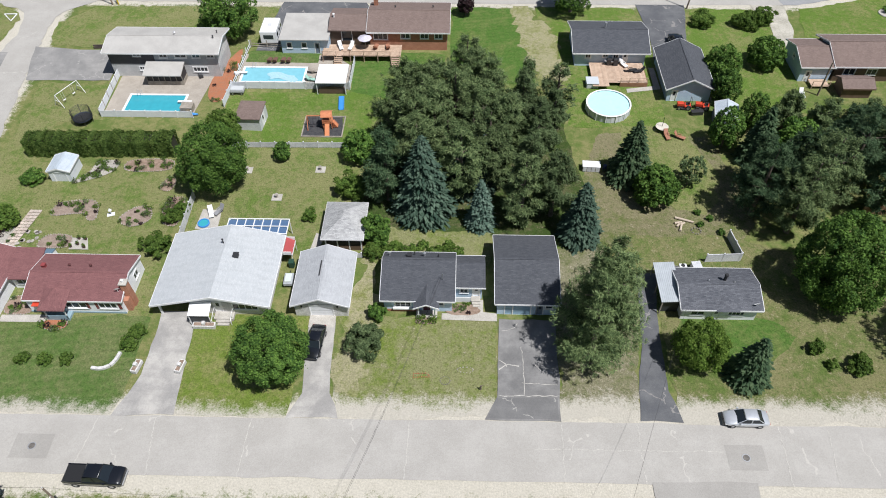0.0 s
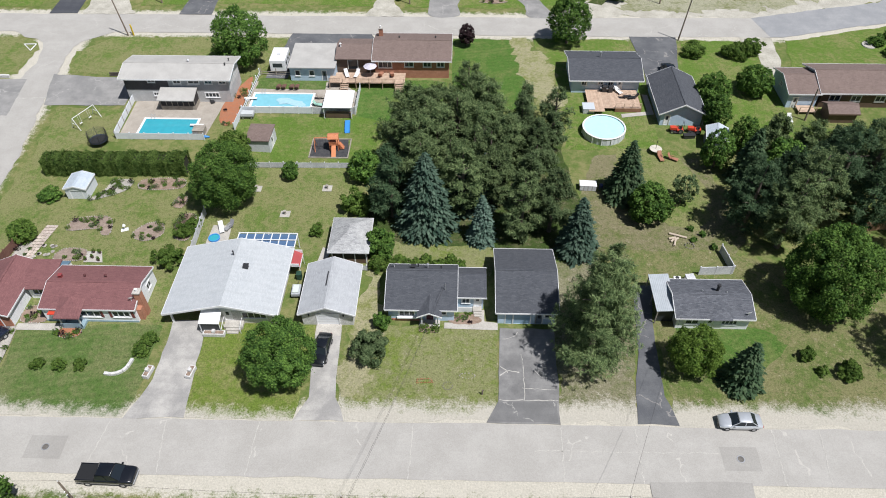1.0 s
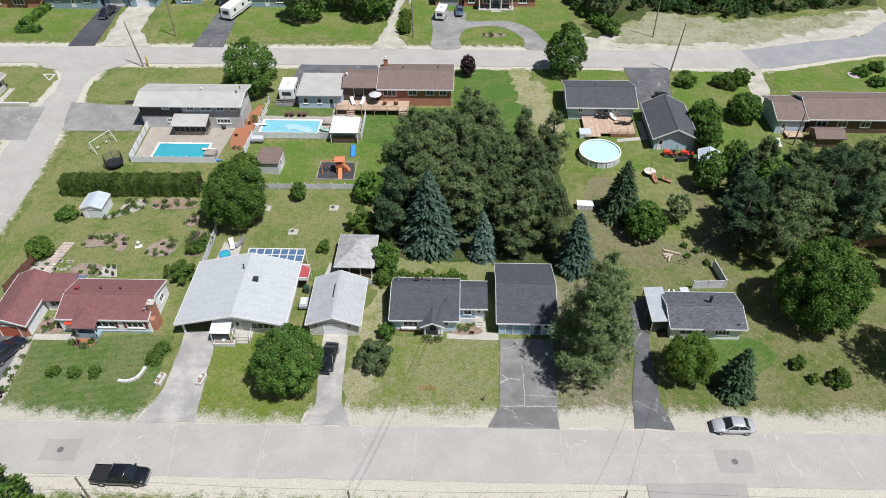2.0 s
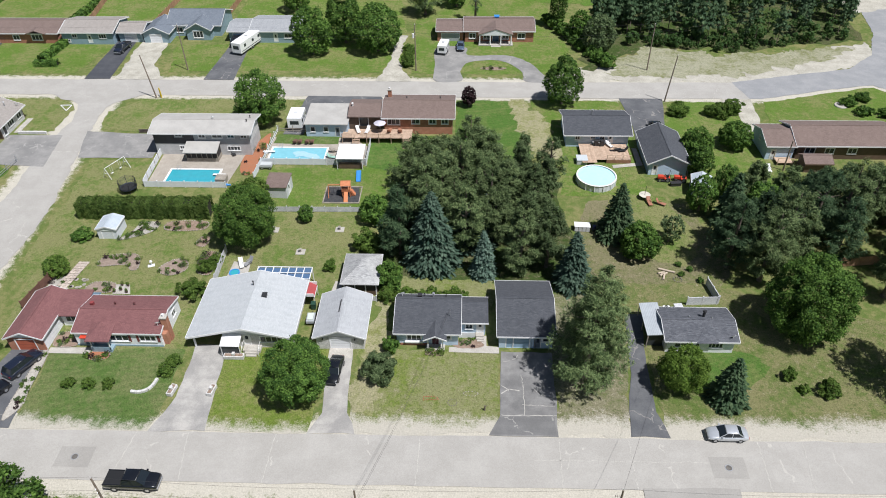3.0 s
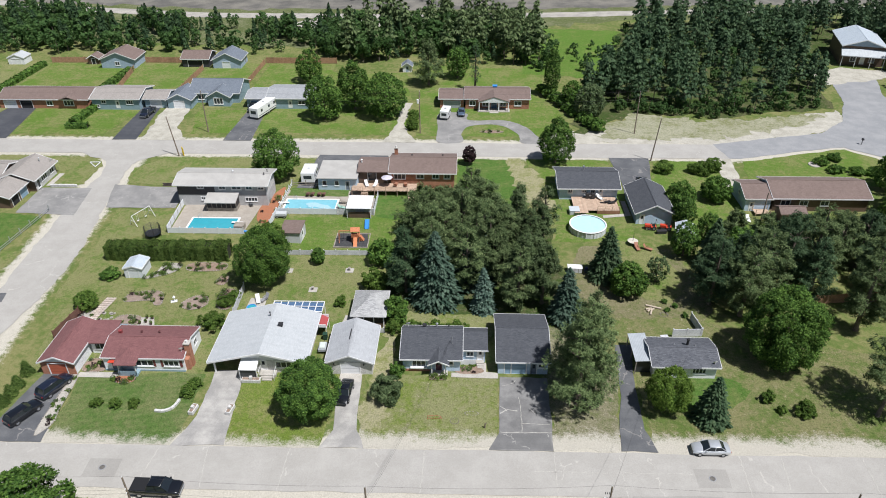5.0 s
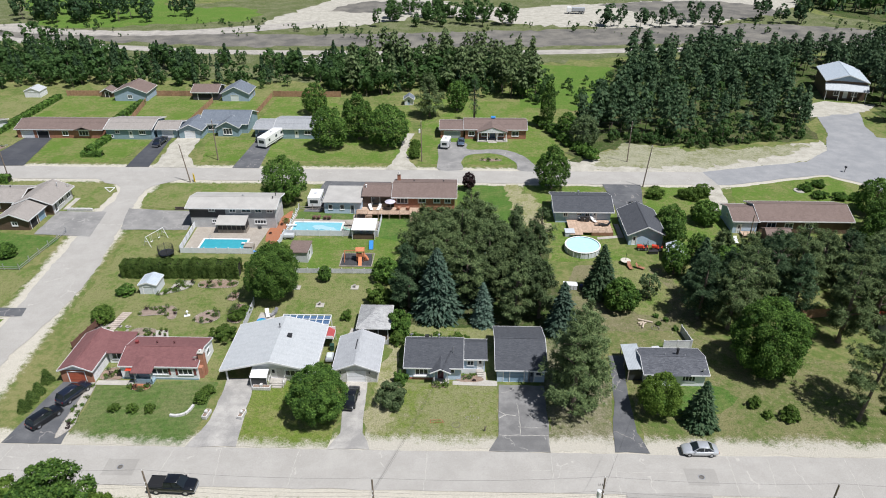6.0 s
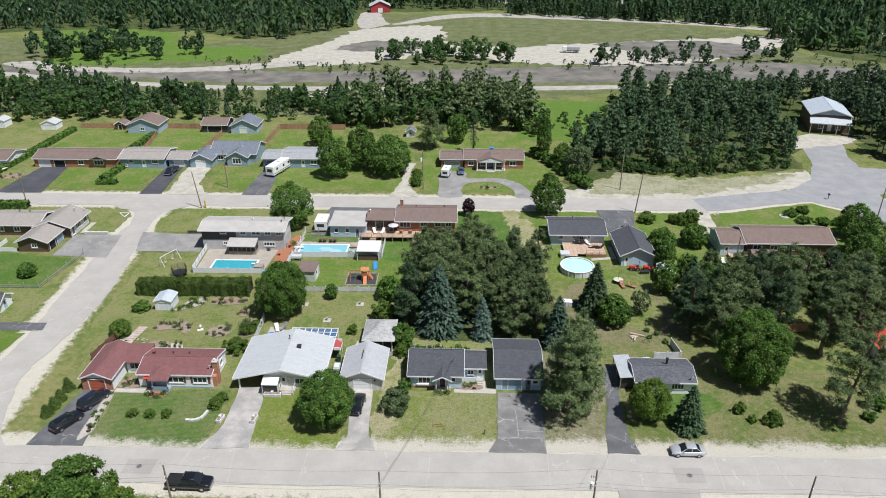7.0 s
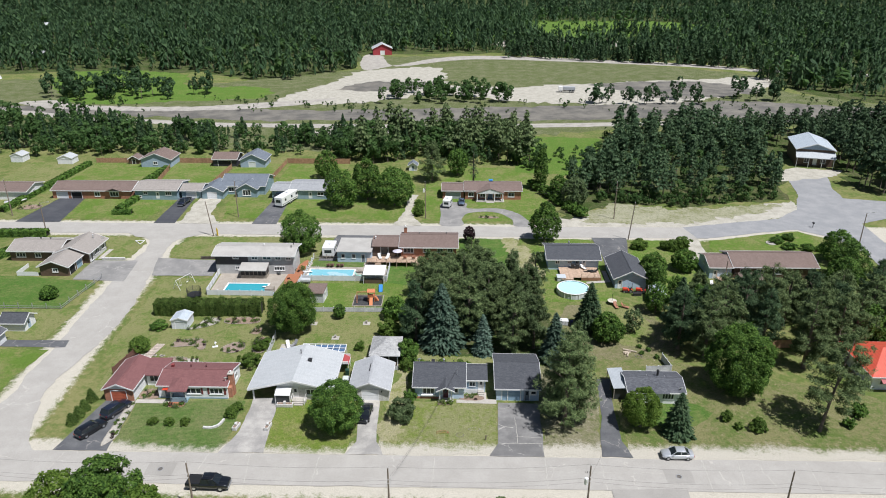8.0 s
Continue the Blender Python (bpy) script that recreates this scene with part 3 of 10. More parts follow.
def gable(parent, w, d, z, rise, material, axis="x", over=0.4, ends=None, trim=None, peak=0.0, cx=0.0, cy=0.0, name="roof", both=True):
    """A gable roof of two slopes with a ridge along an axis; peak shifts the ridge across."""
    tr = trim or WHITE
    m = Matrix.Translation((cx, cy, 0)) @ (Matrix.Identity(4) if axis == "x" else pose(0, 0, 0, 0, 0, 90))
    a, b = (w, d) if axis == "x" else (d, w)
    L, D = a / 2 + over, b / 2 + over
    pk = peak if axis == "x" else -peak
    s0, s1 = rise / (b / 2 + pk), rise / (b / 2 - pk)
    e0, e1 = z - s0 * over, z - s1 * over
    top = z + rise
    t = 0.14
    bm = bmesh.new()
    slab(bm, [m @ Vector(p) for p in ((-L, -D, e0 + t), (L, -D, e0 + t), (L, pk, top + t), (-L, pk, top + t))], t)
    slab(bm, [m @ Vector(p) for p in ((-L, pk, top + t), (L, pk, top + t), (L, D, e1 + t), (-L, D, e1 + t))], t)
    rf = part(name, bm, material, parent)
    bm = bmesh.new()
    box(bm, -L, L, pk - 0.12, pk + 0.12, top + t - 0.02, top + t + 0.03, m)
    part("ridge_cap", bm, material, rf)
    # eaves and rakes
    for ya, yb, e in ((-D - 0.05, -D - 0.003, e0), (D + 0.003, D + 0.05, e1)):
        bm = bmesh.new()
        box(bm, -L, L, ya, yb, e - 0.06, e + t + 0.015, m)
        part("fascia", bm, tr, rf)
    for x0, x1 in ((-L - 0.05, -L - 0.003), (L + 0.003, L + 0.05)):
        for ya, za, yb, zb in ((-D, e0, pk, top), (pk, top, D, e1)):
            bm = bmesh.new()
            ring = [(x0, ya, za - 0.08), (x0, yb, zb - 0.08), (x0, yb, zb + t + 0.012), (x0, ya, za + t + 0.012)]
            prism(bm, [m @ Vector(p) for p in ring], [m @ Vector((x1, p[1], p[2])) for p in ring])
            bmesh.ops.recalc_face_normals(bm, faces=bm.faces[:])
            part("rake_board", bm, tr, rf)
    for x0, x1 in ((-a / 2, -a / 2 + 0.16), (a / 2 - 0.16, a / 2)):
        bm = bmesh.new()
        ring = [(x0, -b / 2, z - 0.001), (x0, b / 2, z - 0.001), (x0, pk, top - 0.004)]
        prism(bm, [m @ Vector(p) for p in ring], [m @ Vector((x1, p[1], p[2])) for p in ring])
        bmesh.ops.recalc_face_normals(bm, faces=bm.faces[:])
        part("gable_end", bm, ends or WHITE_SIDING, parent)
    return rf


def hip(parent, w, d, z, rise, material, over=0.4, run=None, trim=None, cx=0.0, cy=0.0):
    X, Y = w / 2 + over, d / 2 + over
    r = max(0.05, (abs(X - Y) if run is None else run))
    rx, ry = (r, 0.03) if X >= Y else (0.03, r)
    bm = bmesh.new()
    lo = [bm.verts.new((cx + x, cy + y, z)) for x, y in ((-X, -Y), (X, -Y), (X, Y), (-X, Y))]
    mid = [bm.verts.new((v.co.x, v.co.y, z + 0.14)) for v in lo]
    hi = [bm.verts.new((cx + x, cy + y, z + rise + 0.14)) for x, y in ((-rx, -ry), (rx, -ry), (rx, ry), (-rx, ry))]
    bm.faces.new(lo[::-1])
    bm.faces.new(hi)
    for a, b in ((lo, mid), (mid, hi)):
        for i in range(4):
            bm.faces.new((a[i], a[(i + 1) % 4], b[(i + 1) % 4], b[i]))
    rf = part("roof", bm, material, parent)
    for dims in ((cx - X - 0.04, cx + X + 0.04, cy - Y - 0.04, cy - Y - 0.003), (cx - X - 0.04, cx + X + 0.04, cy + Y + 0.003, cy + Y + 0.04), (cx - X - 0.04, cx - X - 0.003, cy - Y, cy + Y), (cx + X + 0.003, cx + X + 0.04, cy - Y, cy + Y)):
        part("fascia", cubes((*dims, z - 0.05, z + 0.12)), trim or WHITE, rf)
    return rf


def vent(parent, x, y, z, material=None, r=0.16, h=0.4, square=False):
    bm = bmesh.new()
    if square:
        box(bm, x - r, x + r, y - r, y + r, z - 0.1, z + h)
        box(bm, x - r * 1.25, x + r * 1.25, y - r * 1.25, y + r * 1.25, z + h + 0.003, z + h + 0.07)
    else:
        tube(bm, (x, y, z - 0.1), (x, y, z + h), r * 0.6, r * 0.6, 10)
        tube(bm, (x, y, z + h + 0.002), (x, y, z + h + 0.14), r * 1.15, r * 0.5, 10)
    return part("roof_vent", bm, material or BLACK_METAL, parent)


def dish(parent, x, y, z, turn=200):
    """A satellite dish on its arm."""
    bm = bmesh.new()
    tube(bm, (x, y, z - 0.1), (x, y, z + 0.45), 0.03)
    n, m = 14, Matrix.Translation((x, y, z + 0.5)) @ pose(0, 0, 0, 55, 0, turn)
    c = bm.verts.new(m @ Vector((0, 0, -0.08)))
    prev = None
    rings = []
    for r, h in ((0.2, -0.05), (0.36, 0.03)):
        rings.append([bm.verts.new(m @ Vector((r * math.cos(2 * math.pi * i / n), r * math.sin(2 * math.pi * i / n), h))) for i in range(n)])
    for i in range(n):
        j = (i + 1) % n
        bm.faces.new((c, rings[0][i], rings[0][j]))
        bm.faces.new((rings[0][i], rings[1][i], rings[1][j], rings[0][j]))
    return part("satellite_dish", bm, PLASTIC_WHITE, parent, "grey-white satellite dish")


def chimney(parent, x0, x1, y0, y1, z0, z1, material):
    ch = part("chimney", cubes((x0, x1, y0, y1, z0, z1)), material, parent, "brick chimney with a pale cap")
    part("cap", rounded((x0 - 0.08, x1 + 0.08, y0 - 0.08, y1 + 0.08, z1 + 0.002, z1 + 0.16)), CONCRETE, ch)
    bm = bmesh.new()
    tube(bm, ((x0 + x1) / 2, (y0 + y1) / 2, z1 + 0.165), ((x0 + x1) / 2, (y0 + y1) / 2, z1 + 0.5), 0.14, 0.16, 10)
    part("flue", bm, PLASTIC_WHITE, ch)


# ---- plants ----
RNG = np.random.default_rng(7)


def leaf_mesh(name, c, nrm, size, long=1.25, rng=None):
    """Small folded leaves: two triangles each, at the centres c, facing nrm."""
    v, f = leaf_arrays(c, nrm, size, long, rng)
    me = bpy.data.meshes.new(name)
    me.from_pydata(v, [], f)
    me.update()
    return me


def leaf_arrays(c, nrm, size, long=1.25, rng=None, along=None):
    rng = rng or RNG
    n = len(c)
    nrm = nrm / (np.linalg.norm(nrm, axis=1, keepdims=True) + 1e-9)
    a = rng.normal(size=(n, 3)) if along is None else along + rng.normal(size=(n, 3)) * 0.15
    t = a - nrm * np.sum(a * nrm, 1, keepdims=True)
    t /= np.linalg.norm(t, axis=1, keepdims=True) + 1e-9
    b = np.cross(nrm, t)
    s = (size * rng.uniform(0.65, 1.35, n))[:, None] if np.isscalar(size) else (size * rng.uniform(0.75, 1.25, n))[:, None]
    v = np.stack([c - t * s * 0.5 * long, c + b * s * 0.42 - nrm * s * 0.1, c + t * s * 0.5 * long, c - b * s * 0.42 - nrm * s * 0.1], 1).reshape(-1, 3)
    f = np.arange(n * 4).reshape(n, 4)
    return v, f


def unit(rng, n):
    d = rng.normal(size=(n, 3))
    return d / np.linalg.norm(d, axis=1, keepdims=True)


def crown_points(rng, R, H, z0, n, lobes=120, lobe=0.24, flat=0.15, egg=0.0, rough=0.09):
    """Points and outward normals over the separate leaf masses of a crown of radius R, from z0 up over H."""
    i = np.arange(lobes)
    zz = 1 - 2 * (i + 0.5) / lobes
    aa = i * 2.399963 + rng.normal(size=lobes) * 0.3
    zz = np.clip(zz + rng.normal(size=lobes) * 0.07, -0.97, 1)
    d = np.stack([np.sqrt(1 - zz ** 2) * np.cos(aa), np.sqrt(1 - zz ** 2) * np.sin(aa), zz], 1)
    lr = rng.uniform(0.62, 1.25, lobes) * lobe
    lc = d * (np.where(rng.random(lobes) < 0.22, 0.62, 1.0) * rng.uniform(1 - rough, 1 + rough, lobes) - lr)[:, None]
    k = rng.integers(0, lobes, int(n * 1.7))
    q = unit(rng, len(k)) + d[k] * 0.75 + np.array([0, 0, 0.25])
    q /= np.linalg.norm(q, axis=1, keepdims=True)
    p = lc[k] + q * (lr[k] * (0.97 + rng.normal(0, 0.2, len(k))))[:, None]
    free = np.ones(len(k), bool)
    for j in range(lobes):
        free &= (np.sum((p - lc[j]) ** 2, 1) > (0.72 * lr[j]) ** 2) | (k == j)
    p, q = p[free][:n], q[free][:n]
    p[:, 2] = np.maximum(p[:, 2], -1 + flat + rng.uniform(0, 0.2, len(p)))
    wide = 1 - egg * (p[:, 2] + 0.2)
    c = np.stack([p[:, 0] * R * wide, p[:, 1] * R * wide, z0 + H / 2 + p[:, 2] * H / 2], 1)
    nr = q + rng.normal(size=q.shape) * 0.75 + np.array([0, 0, 0.35])
    return c, nr


def trunk_part(parent, r, h, limbs=6, reach=2.0, seed=0, lean=(0, 0)):
    rng = np.random.default_rng(seed)
    bm = bmesh.new()
    pts = [Vector((lean[0] * k ** 1.3, lean[1] * k ** 1.3, h * k)) for k in (0, 0.08, 0.35, 0.7, 1.0)]
    rs = [r * 1.35, r, r * 0.82, r * 0.55, r * 0.2]
    for i in range(4):
        tube(bm, pts[i], pts[i + 1], rs[i], rs[i + 1], 9)
    for i in range(limbs):
        a = 2 * math.pi * (i + rng.uniform(0, 0.6)) / limbs
        k = rng.uniform(0.3, 0.75)
        p0 = Vector((lean[0] * k ** 1.3, lean[1] * k ** 1.3, h * k))
        p1 = p0 + Vector((math.cos(a) * reach * 0.5, math.sin(a) * reach * 0.5, reach * rng.uniform(0.2, 0.5)))
        p2 = p1 + Vector((math.cos(a) * reach * 0.5, math.sin(a) * reach * 0.5, reach * rng.uniform(0.1, 0.4)))
        tube(bm, p0, p1, r * 0.4, r * 0.26, 6)
        tube(bm, p1, p2, r * 0.26, r * 0.08, 6)
    return part("trunk", bm, BARK, parent)


def foliage(parent, name, me, material):
    me.materials.append(material)
    ob = new(name, me)
    ob.parent = parent
    return ob


def broadleaf(x, y, R, H, seed, material, label, z0=None, n=None, leaf=0.34, name="tree", category="tree", lobes=125, lobe=0.21, egg=0.12):
    """A broad-leaved tree: crown radius R, whole height H."""
    rng = np.random.default_rng(seed)
    z0 = H * 0.12 if z0 is None else z0
    th = root(name, x, y, 0, rng.uniform(0, 360), label, category)
    trunk_part(th, 0.05 * R + 0.05, H * 0.72, 7, R * 0.55, seed)
    n = n or int(480 * R * (H - z0) * 0.34 / leaf) + 300
    c, nr = crown_points(rng, R, H - z0, z0, n, lobes, lobe, 0.12, egg)
    foliage(th, "crown", leaf_mesh("crown", c, nr, leaf, 1.25, rng), material)
    return th


def shrub(x, y, R, H, seed, material, label, leaf=0.2, name="shrub", category="shrub", n=None):
    rng = np.random.default_rng(seed)
    th = root(name, x, y, 0, rng.uniform(0, 360), label, category)
    bm = bmesh.new()
    for i in range(5):
        a = 2 * math.pi * i / 5 + rng.uniform(0, 0.8)
        tube(bm, (0.05 * math.cos(a), 0.05 * math.sin(a), 0), (R * 0.5 * math.cos(a), R * 0.5 * math.sin(a), H * 0.7), 0.04, 0.015, 5)
    part("woody_core", bm, BARK, th)
    c, nr = crown_points(rng, R, H, 0.02, n or int(900 * R * H * (0.2 / leaf) ** 1.3) + 250, 34, 0.3, 0.1, 0.1, 0.3)
    foliage(th, "foliage", leaf_mesh("foliage", c, nr, leaf, 1.25, rng), material)
    return th


def spruce(x, y, R, H, seed, material, label, dense=1.0, name="spruce_tree", size=0.42):
    """A spruce: whorls of drooping branches that shorten towards the tip."""
    rng = np.random.default_rng(seed)
    th = root(name, x, y, 0, rng.uniform(0, 360), label, "tree")
    trunk_part(th, 0.03 * H ** 0.5 + 0.06, H * 0.97, 0, 0, seed)
    cs, ns, al, sz = [], [], [], []
    z = 0.25
    while z < H - 0.1:
        k = z / H
        L = R * 1.15 * (1 - k) ** 0.72 * (0.9 + 0.2 * rng.random()) + 0.1
        nb = max(5, int((6 + 9 * (1 - k)) * dense))
        a0 = rng.uniform(0, 6.28)
        for i in range(nb):
            a = a0 + 6.283 * (i + rng.uniform(-0.3, 0.3)) / nb
            Lb = L * rng.uniform(0.72, 1.12)
            d = np.array([math.cos(a), math.sin(a), 0])
            side = np.array([-d[1], d[0], 0])
            m = max(2, int(Lb / (size * 0.5)))
            for j in range(m):
                s = (j + 0.7) / m
                if s < 0.25 and m > 4:
                    continue
                p = d * Lb * s + np.array([0, 0, z - 0.28 * Lb * s ** 1.5 + 0.05 * rng.normal()])
                for side_k in ((0,) if j == m - 1 else (-1, 1)):
                    w = (1 - s * 0.6) * 0.32 * Lb / 1.8 * side_k
                    cs.append(p + side * w + rng.normal(size=3) * 0.06)
                    ns.append(np.array([d[0] * 0.35, d[1] * 0.35, 1.0]) + rng.normal(size=3) * 0.3 + side * side_k * 0.3)
                    al.append(d + side * side_k * 0.6 + np.array([0, 0, -0.35]))
                    sz.append(size * (0.7 + 0.4 * (1 - k)))
        z += 0.34 * (0.6 + 0.6 * (1 - k)) / dense ** 0.5
    v, f = leaf_arrays(np.array(cs), np.array(ns), np.array(sz), 1.5, rng, np.array(al))
    me = bpy.data.meshes.new("crown")
    me.from_pydata(v, [], f)
    foliage(th, "crown", me, material)
    return th


def pine(x, y, R, H, seed, material, label, bare=0.3, tufts=520, blades=12, name="pine_tree", lean=(0, 0), tuft=0.5, top=0.5, gaps=0.0, girth=0.02):
    """A pine: a bare lower trunk, then uneven whorls of limbs that carry clumps of needle tufts."""
    rng = np.random.default_rng(seed)
    th = root(name, x, y, 0, 0, label, "tree")
    trunk_part(th, girth * H + 0.05, H * 0.95, 12, R * 0.5, seed, lean)
    limbs = max(16, int(H * 6.0 * (1 - bare)))
    kl = np.linspace(bare, 0.985, limbs) + rng.normal(size=limbs) * 0.012
    prof = np.sqrt(np.clip((kl - bare + 0.1) / 0.3, 0, 1)) * np.clip((1.06 - kl) / top, 0.1, 1) ** 0.62
    al = np.arange(limbs) * 2.399963 + rng.normal(size=limbs) * 0.5
    Ll = R * 1.05 * prof * rng.uniform(0.62, 1.15, limbs)
    wt = (Ll + 0.3) * (rng.random(limbs) > gaps * 0.8)
    j = rng.choice(limbs, tufts, p=wt / wt.sum())
    L, a, k = Ll[j], al[j], kl[j]
    s = rng.uniform(0.16, 1.0, tufts) ** 0.62
    lat = rng.normal(size=tufts) * (0.09 + 0.15 * L * s)
    r = L * s
    z = H * k + 0.2 * r * s + rng.normal(size=tufts) * 0.16
    c = np.stack([r * np.cos(a) - lat * np.sin(a) + lean[0] * k ** 1.3, r * np.sin(a) + lat * np.cos(a) + lean[1] * k ** 1.3, z], 1)
    c = np.repeat(c, blades, 0)
    out = np.repeat(np.stack([np.cos(a), np.sin(a), np.full(len(a), 0.6)], 1), blades, 0)
    d = out * 0.6 + unit(rng, len(c))
    d /= np.linalg.norm(d, axis=1, keepdims=True)
    cc = c + d * tuft * 0.45 + rng.normal(size=c.shape) * 0.1
    nr = out * 0.5 + unit(rng, len(c)) * 0.8 + np.array([0, 0, 0.5])
    v, f = leaf_arrays(cc, nr, np.full(len(cc), tuft * 0.46), 2.4, rng, d)
    f = f[:, :3]
    me = bpy.data.meshes.new("crown")
    me.from_pydata(v, [], f)
    foliage(th, "crown", me, material)
    return th


# ---- ground, roads and drives ----
bm = bmesh.new()
bmesh.ops.create_grid(bm, x_segments=40, y_segments=40, size=2500)
for v in bm.verts:
    v.co.y += 900
tagged(part("ground", bm, GROUND), "dry grassy ground turning sandy beside the roads", "ground", "", "structure")


def strip(name, pts, z, material, label, category="road", jitter=0.15, step=1.2):
    return sheet(name, pts, z, material, jitter, step, label, category)


# worn sandy verge and lawns
strip("lawn", [(-53.6, 37.0), (-37.6, 37.0), (-36.3, 47.5), (-38.6, 62), (-39, 74.5), (-62, 74.5), (-64, 62), (-62.5, 48), (-59.5, 47.6), (-54.4, 46.8)], 0.03, LAWN_YARD, "mown back and side lawn, half dry", "lawn", 0.25)
strip("lawn", [(-53.0, 35.0), (-37.2, 35.0), (-36.2, 40), (-36.6, 47.8), (-54.2, 47.4)], 0.042, LAWN_GREEN, "mown green front lawn", "lawn", 0.2)
strip("lawn", [(-30.2, 35.1), (-18.5, 35.1), (-17.6, 41.5), (-17.7, 48), (-31.0, 48)], 0.042, LAWN_FRONT, "yellow-green front lawn", "lawn", 0.2)
strip("lawn", [(-36.2, 58), (-19.5, 58), (-16.5, 60), (-15.5, 78), (-33.4, 78.2), (-36.2, 66)], 0.036, LAWN_YARD, "mown back lawn", "lawn", 0.2)
strip("lawn", [(-13.6, 35.2), (4.0, 35.2), (4.4, 48.4), (-10, 48.6), (-13.8, 49)], 0.042, LAWN_WEEDY, "weedy front lawn with bare patches", "lawn", 0.4, 0.5)
strip("lawn", [(-11.5, 57.2), (3.8, 56.5), (4, 62), (-11.5, 63)], 0.042, LAWN_WEEDY, "overgrown grass behind the blue house", "lawn", 0.4, 0.5)
strip("dry_strip", [(-13.6, 38.4), (-11.4, 38.2), (-9.8, 41), (-10.4, 47), (-10.8, 56), (-12.2, 57), (-13.2, 49)], 0.05, RAKED_SOIL, "dry tan grass beside the driveway", "ground patch", 0.8, 0.4)
strip("needle_bed", [(10.8, 35.3), (19.4, 35.3), (21.3, 52), (18.5, 60), (11.9, 60)], 0.03, NEEDLE_VERGE, "bare soil with fallen needles under the pine", "ground patch", 0.5, 0.5)
strip("lawn", [(23.6, 35.3), (45, 35.5), (80, 35.8), (66, 52), (40, 60), (36, 62), (22, 62), (22.6, 55), (23.8, 48)], 0.036, LAWN_DRYFRONT, "patchy mown lawn round the small house", "lawn", 0.4)
strip("lawn", [(25.6, 43.5), (35, 43), (39, 46), (36.5, 49.2), (25.6, 49.6)], 0.042, LAWN_LUSH, "green watered lawn by the house front", "lawn", 0.5)
strip("yard", [(18, 60), (36, 60), (40, 66), (36, 82), (20, 83), (16, 70)], 0.032, NEEDLE_FLOOR, "dry back yard with bare patches", "ground patch", 0.6, 0.8)
strip("lawn", [(24, 68), (34, 66), (36, 74), (33, 84), (24, 84)], 0.042, LAWN_YARD, "thin back lawn", "lawn", 0.6)
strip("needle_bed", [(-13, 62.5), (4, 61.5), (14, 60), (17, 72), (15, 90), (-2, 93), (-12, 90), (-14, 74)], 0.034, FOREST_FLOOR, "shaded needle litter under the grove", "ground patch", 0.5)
strip("lawn", [(-37.2, 79), (-14.5, 79), (-10.8, 90), (-3, 94), (-3, 103), (-18, 104), (-18, 92), (-36.5, 92)], 0.036, LAWN_MIXED, "mown back lawn round the playground", "lawn", 0.3)
strip("lawn", [(-18, 92), (-10, 90), (-3, 94), (-3, 103), (-18, 104)], 0.044, LAWN_LUSH, "lush green lawn below the deck", "lawn", 0.3)
strip("lawn", [(-2.2, 96), (4, 95), (12, 94), (9.6, 118), (-2.2, 118)], 0.044, LAWN_LUSH, "lush mown side lawn", "lawn", 0.3)
strip("dirt_strip", [(8.6, 118.6), (12.4, 118.6), (15.8, 108), (17.4, 97), (12.6, 95), (10.3, 106)], 0.05, RAKED_SOIL, "raked strip of bare soil among thin grass", "ground patch", 0.8, 0.5)
strip("lawn", [(16, 84), (31, 84), (31.5, 99), (31, 118), (13, 118.4), (16.5, 104)], 0.036, LAWN_MIXED, "mown lawn round the round pool", "lawn", 0.3)
strip("lawn", [(39, 88), (54, 88), (54, 118), (41, 118.3), (37.5, 104)], 0.036, LAWN_MIXED, "mown lawn beside the garage", "lawn", 0.3)
strip("lawn", [(58.5, 106), (86, 107), (93, 113), (92, 119.4), (86.5, 125), (77, 123.2), (61, 118.3)], 0.036, LAWN_MIXED, "mown lawn along the bend", "lawn", 0.3)
strip("lawn", [(-66.5, 60), (-62, 60), (-62, 84), (-55.5, 84), (-57, 93.5), (-68.5, 93.5)], 0.036, LAWN_YARD, "grass beside the gravel street", "lawn", 0.4)
strip("lawn", [(-71.5, 104.5), (-58, 104.2), (-37, 104.2), (-33.5, 118), (-68, 117.5), (-73, 112)], 0.036, LAWN_YARD, "front lawn on the corner", "lawn", 0.4)
strip("lawn", [(-86, 104), (-80.5, 104), (-80.5, 113), (-84, 117), (-106, 118), (-106, 112)], 0.036, LAWN_YARD, "front lawn of the corner bungalow", "lawn", 0.4)
strip("lawn", [(-130, 79), (-84, 78.6), (-82.5, 90.5), (-101, 93.5), (-130, 93.5)], 0.042, LAWN_LUSH, "fenced green back lawn", "lawn", 0.3)
strip("lawn", [(-130, 66), (-80, 66.2), (-80, 78), (-130, 78)], 0.036, LAWN_YARD, "dry rough lawn", "lawn", 0.4)
strip("lawn", [(-140, 44), (-79, 46), (-77.5, 62.5), (-140, 62)], 0.036, LAWN_MIXED, "mown lawn beside the gravel street", "lawn", 0.4)
strip("lawn", [(-150, 150), (-101, 150), (-101, 184), (-150, 184)], 0.036, LAWN_YARD, "long back lawn", "lawn", 0.3)
strip("lawn", [(-127.5, 156), (-80, 156), (-80, 183), (-127.5, 183)], 0.042, LAWN_MIXED, "green mown back lawn", "lawn", 0.3)
strip("lawn", [(-111, 130), (-88, 130), (-84.6, 147), (-112.6, 147)], 0.042, LAWN_MIXED, "green mown front lawn", "lawn", 0.3)
strip("lawn", [(-160, 131), (-123, 130), (-121, 146.5), (-160, 148)], 0.042, LAWN_YARD, "front lawn with a flower ring", "lawn", 0.3)
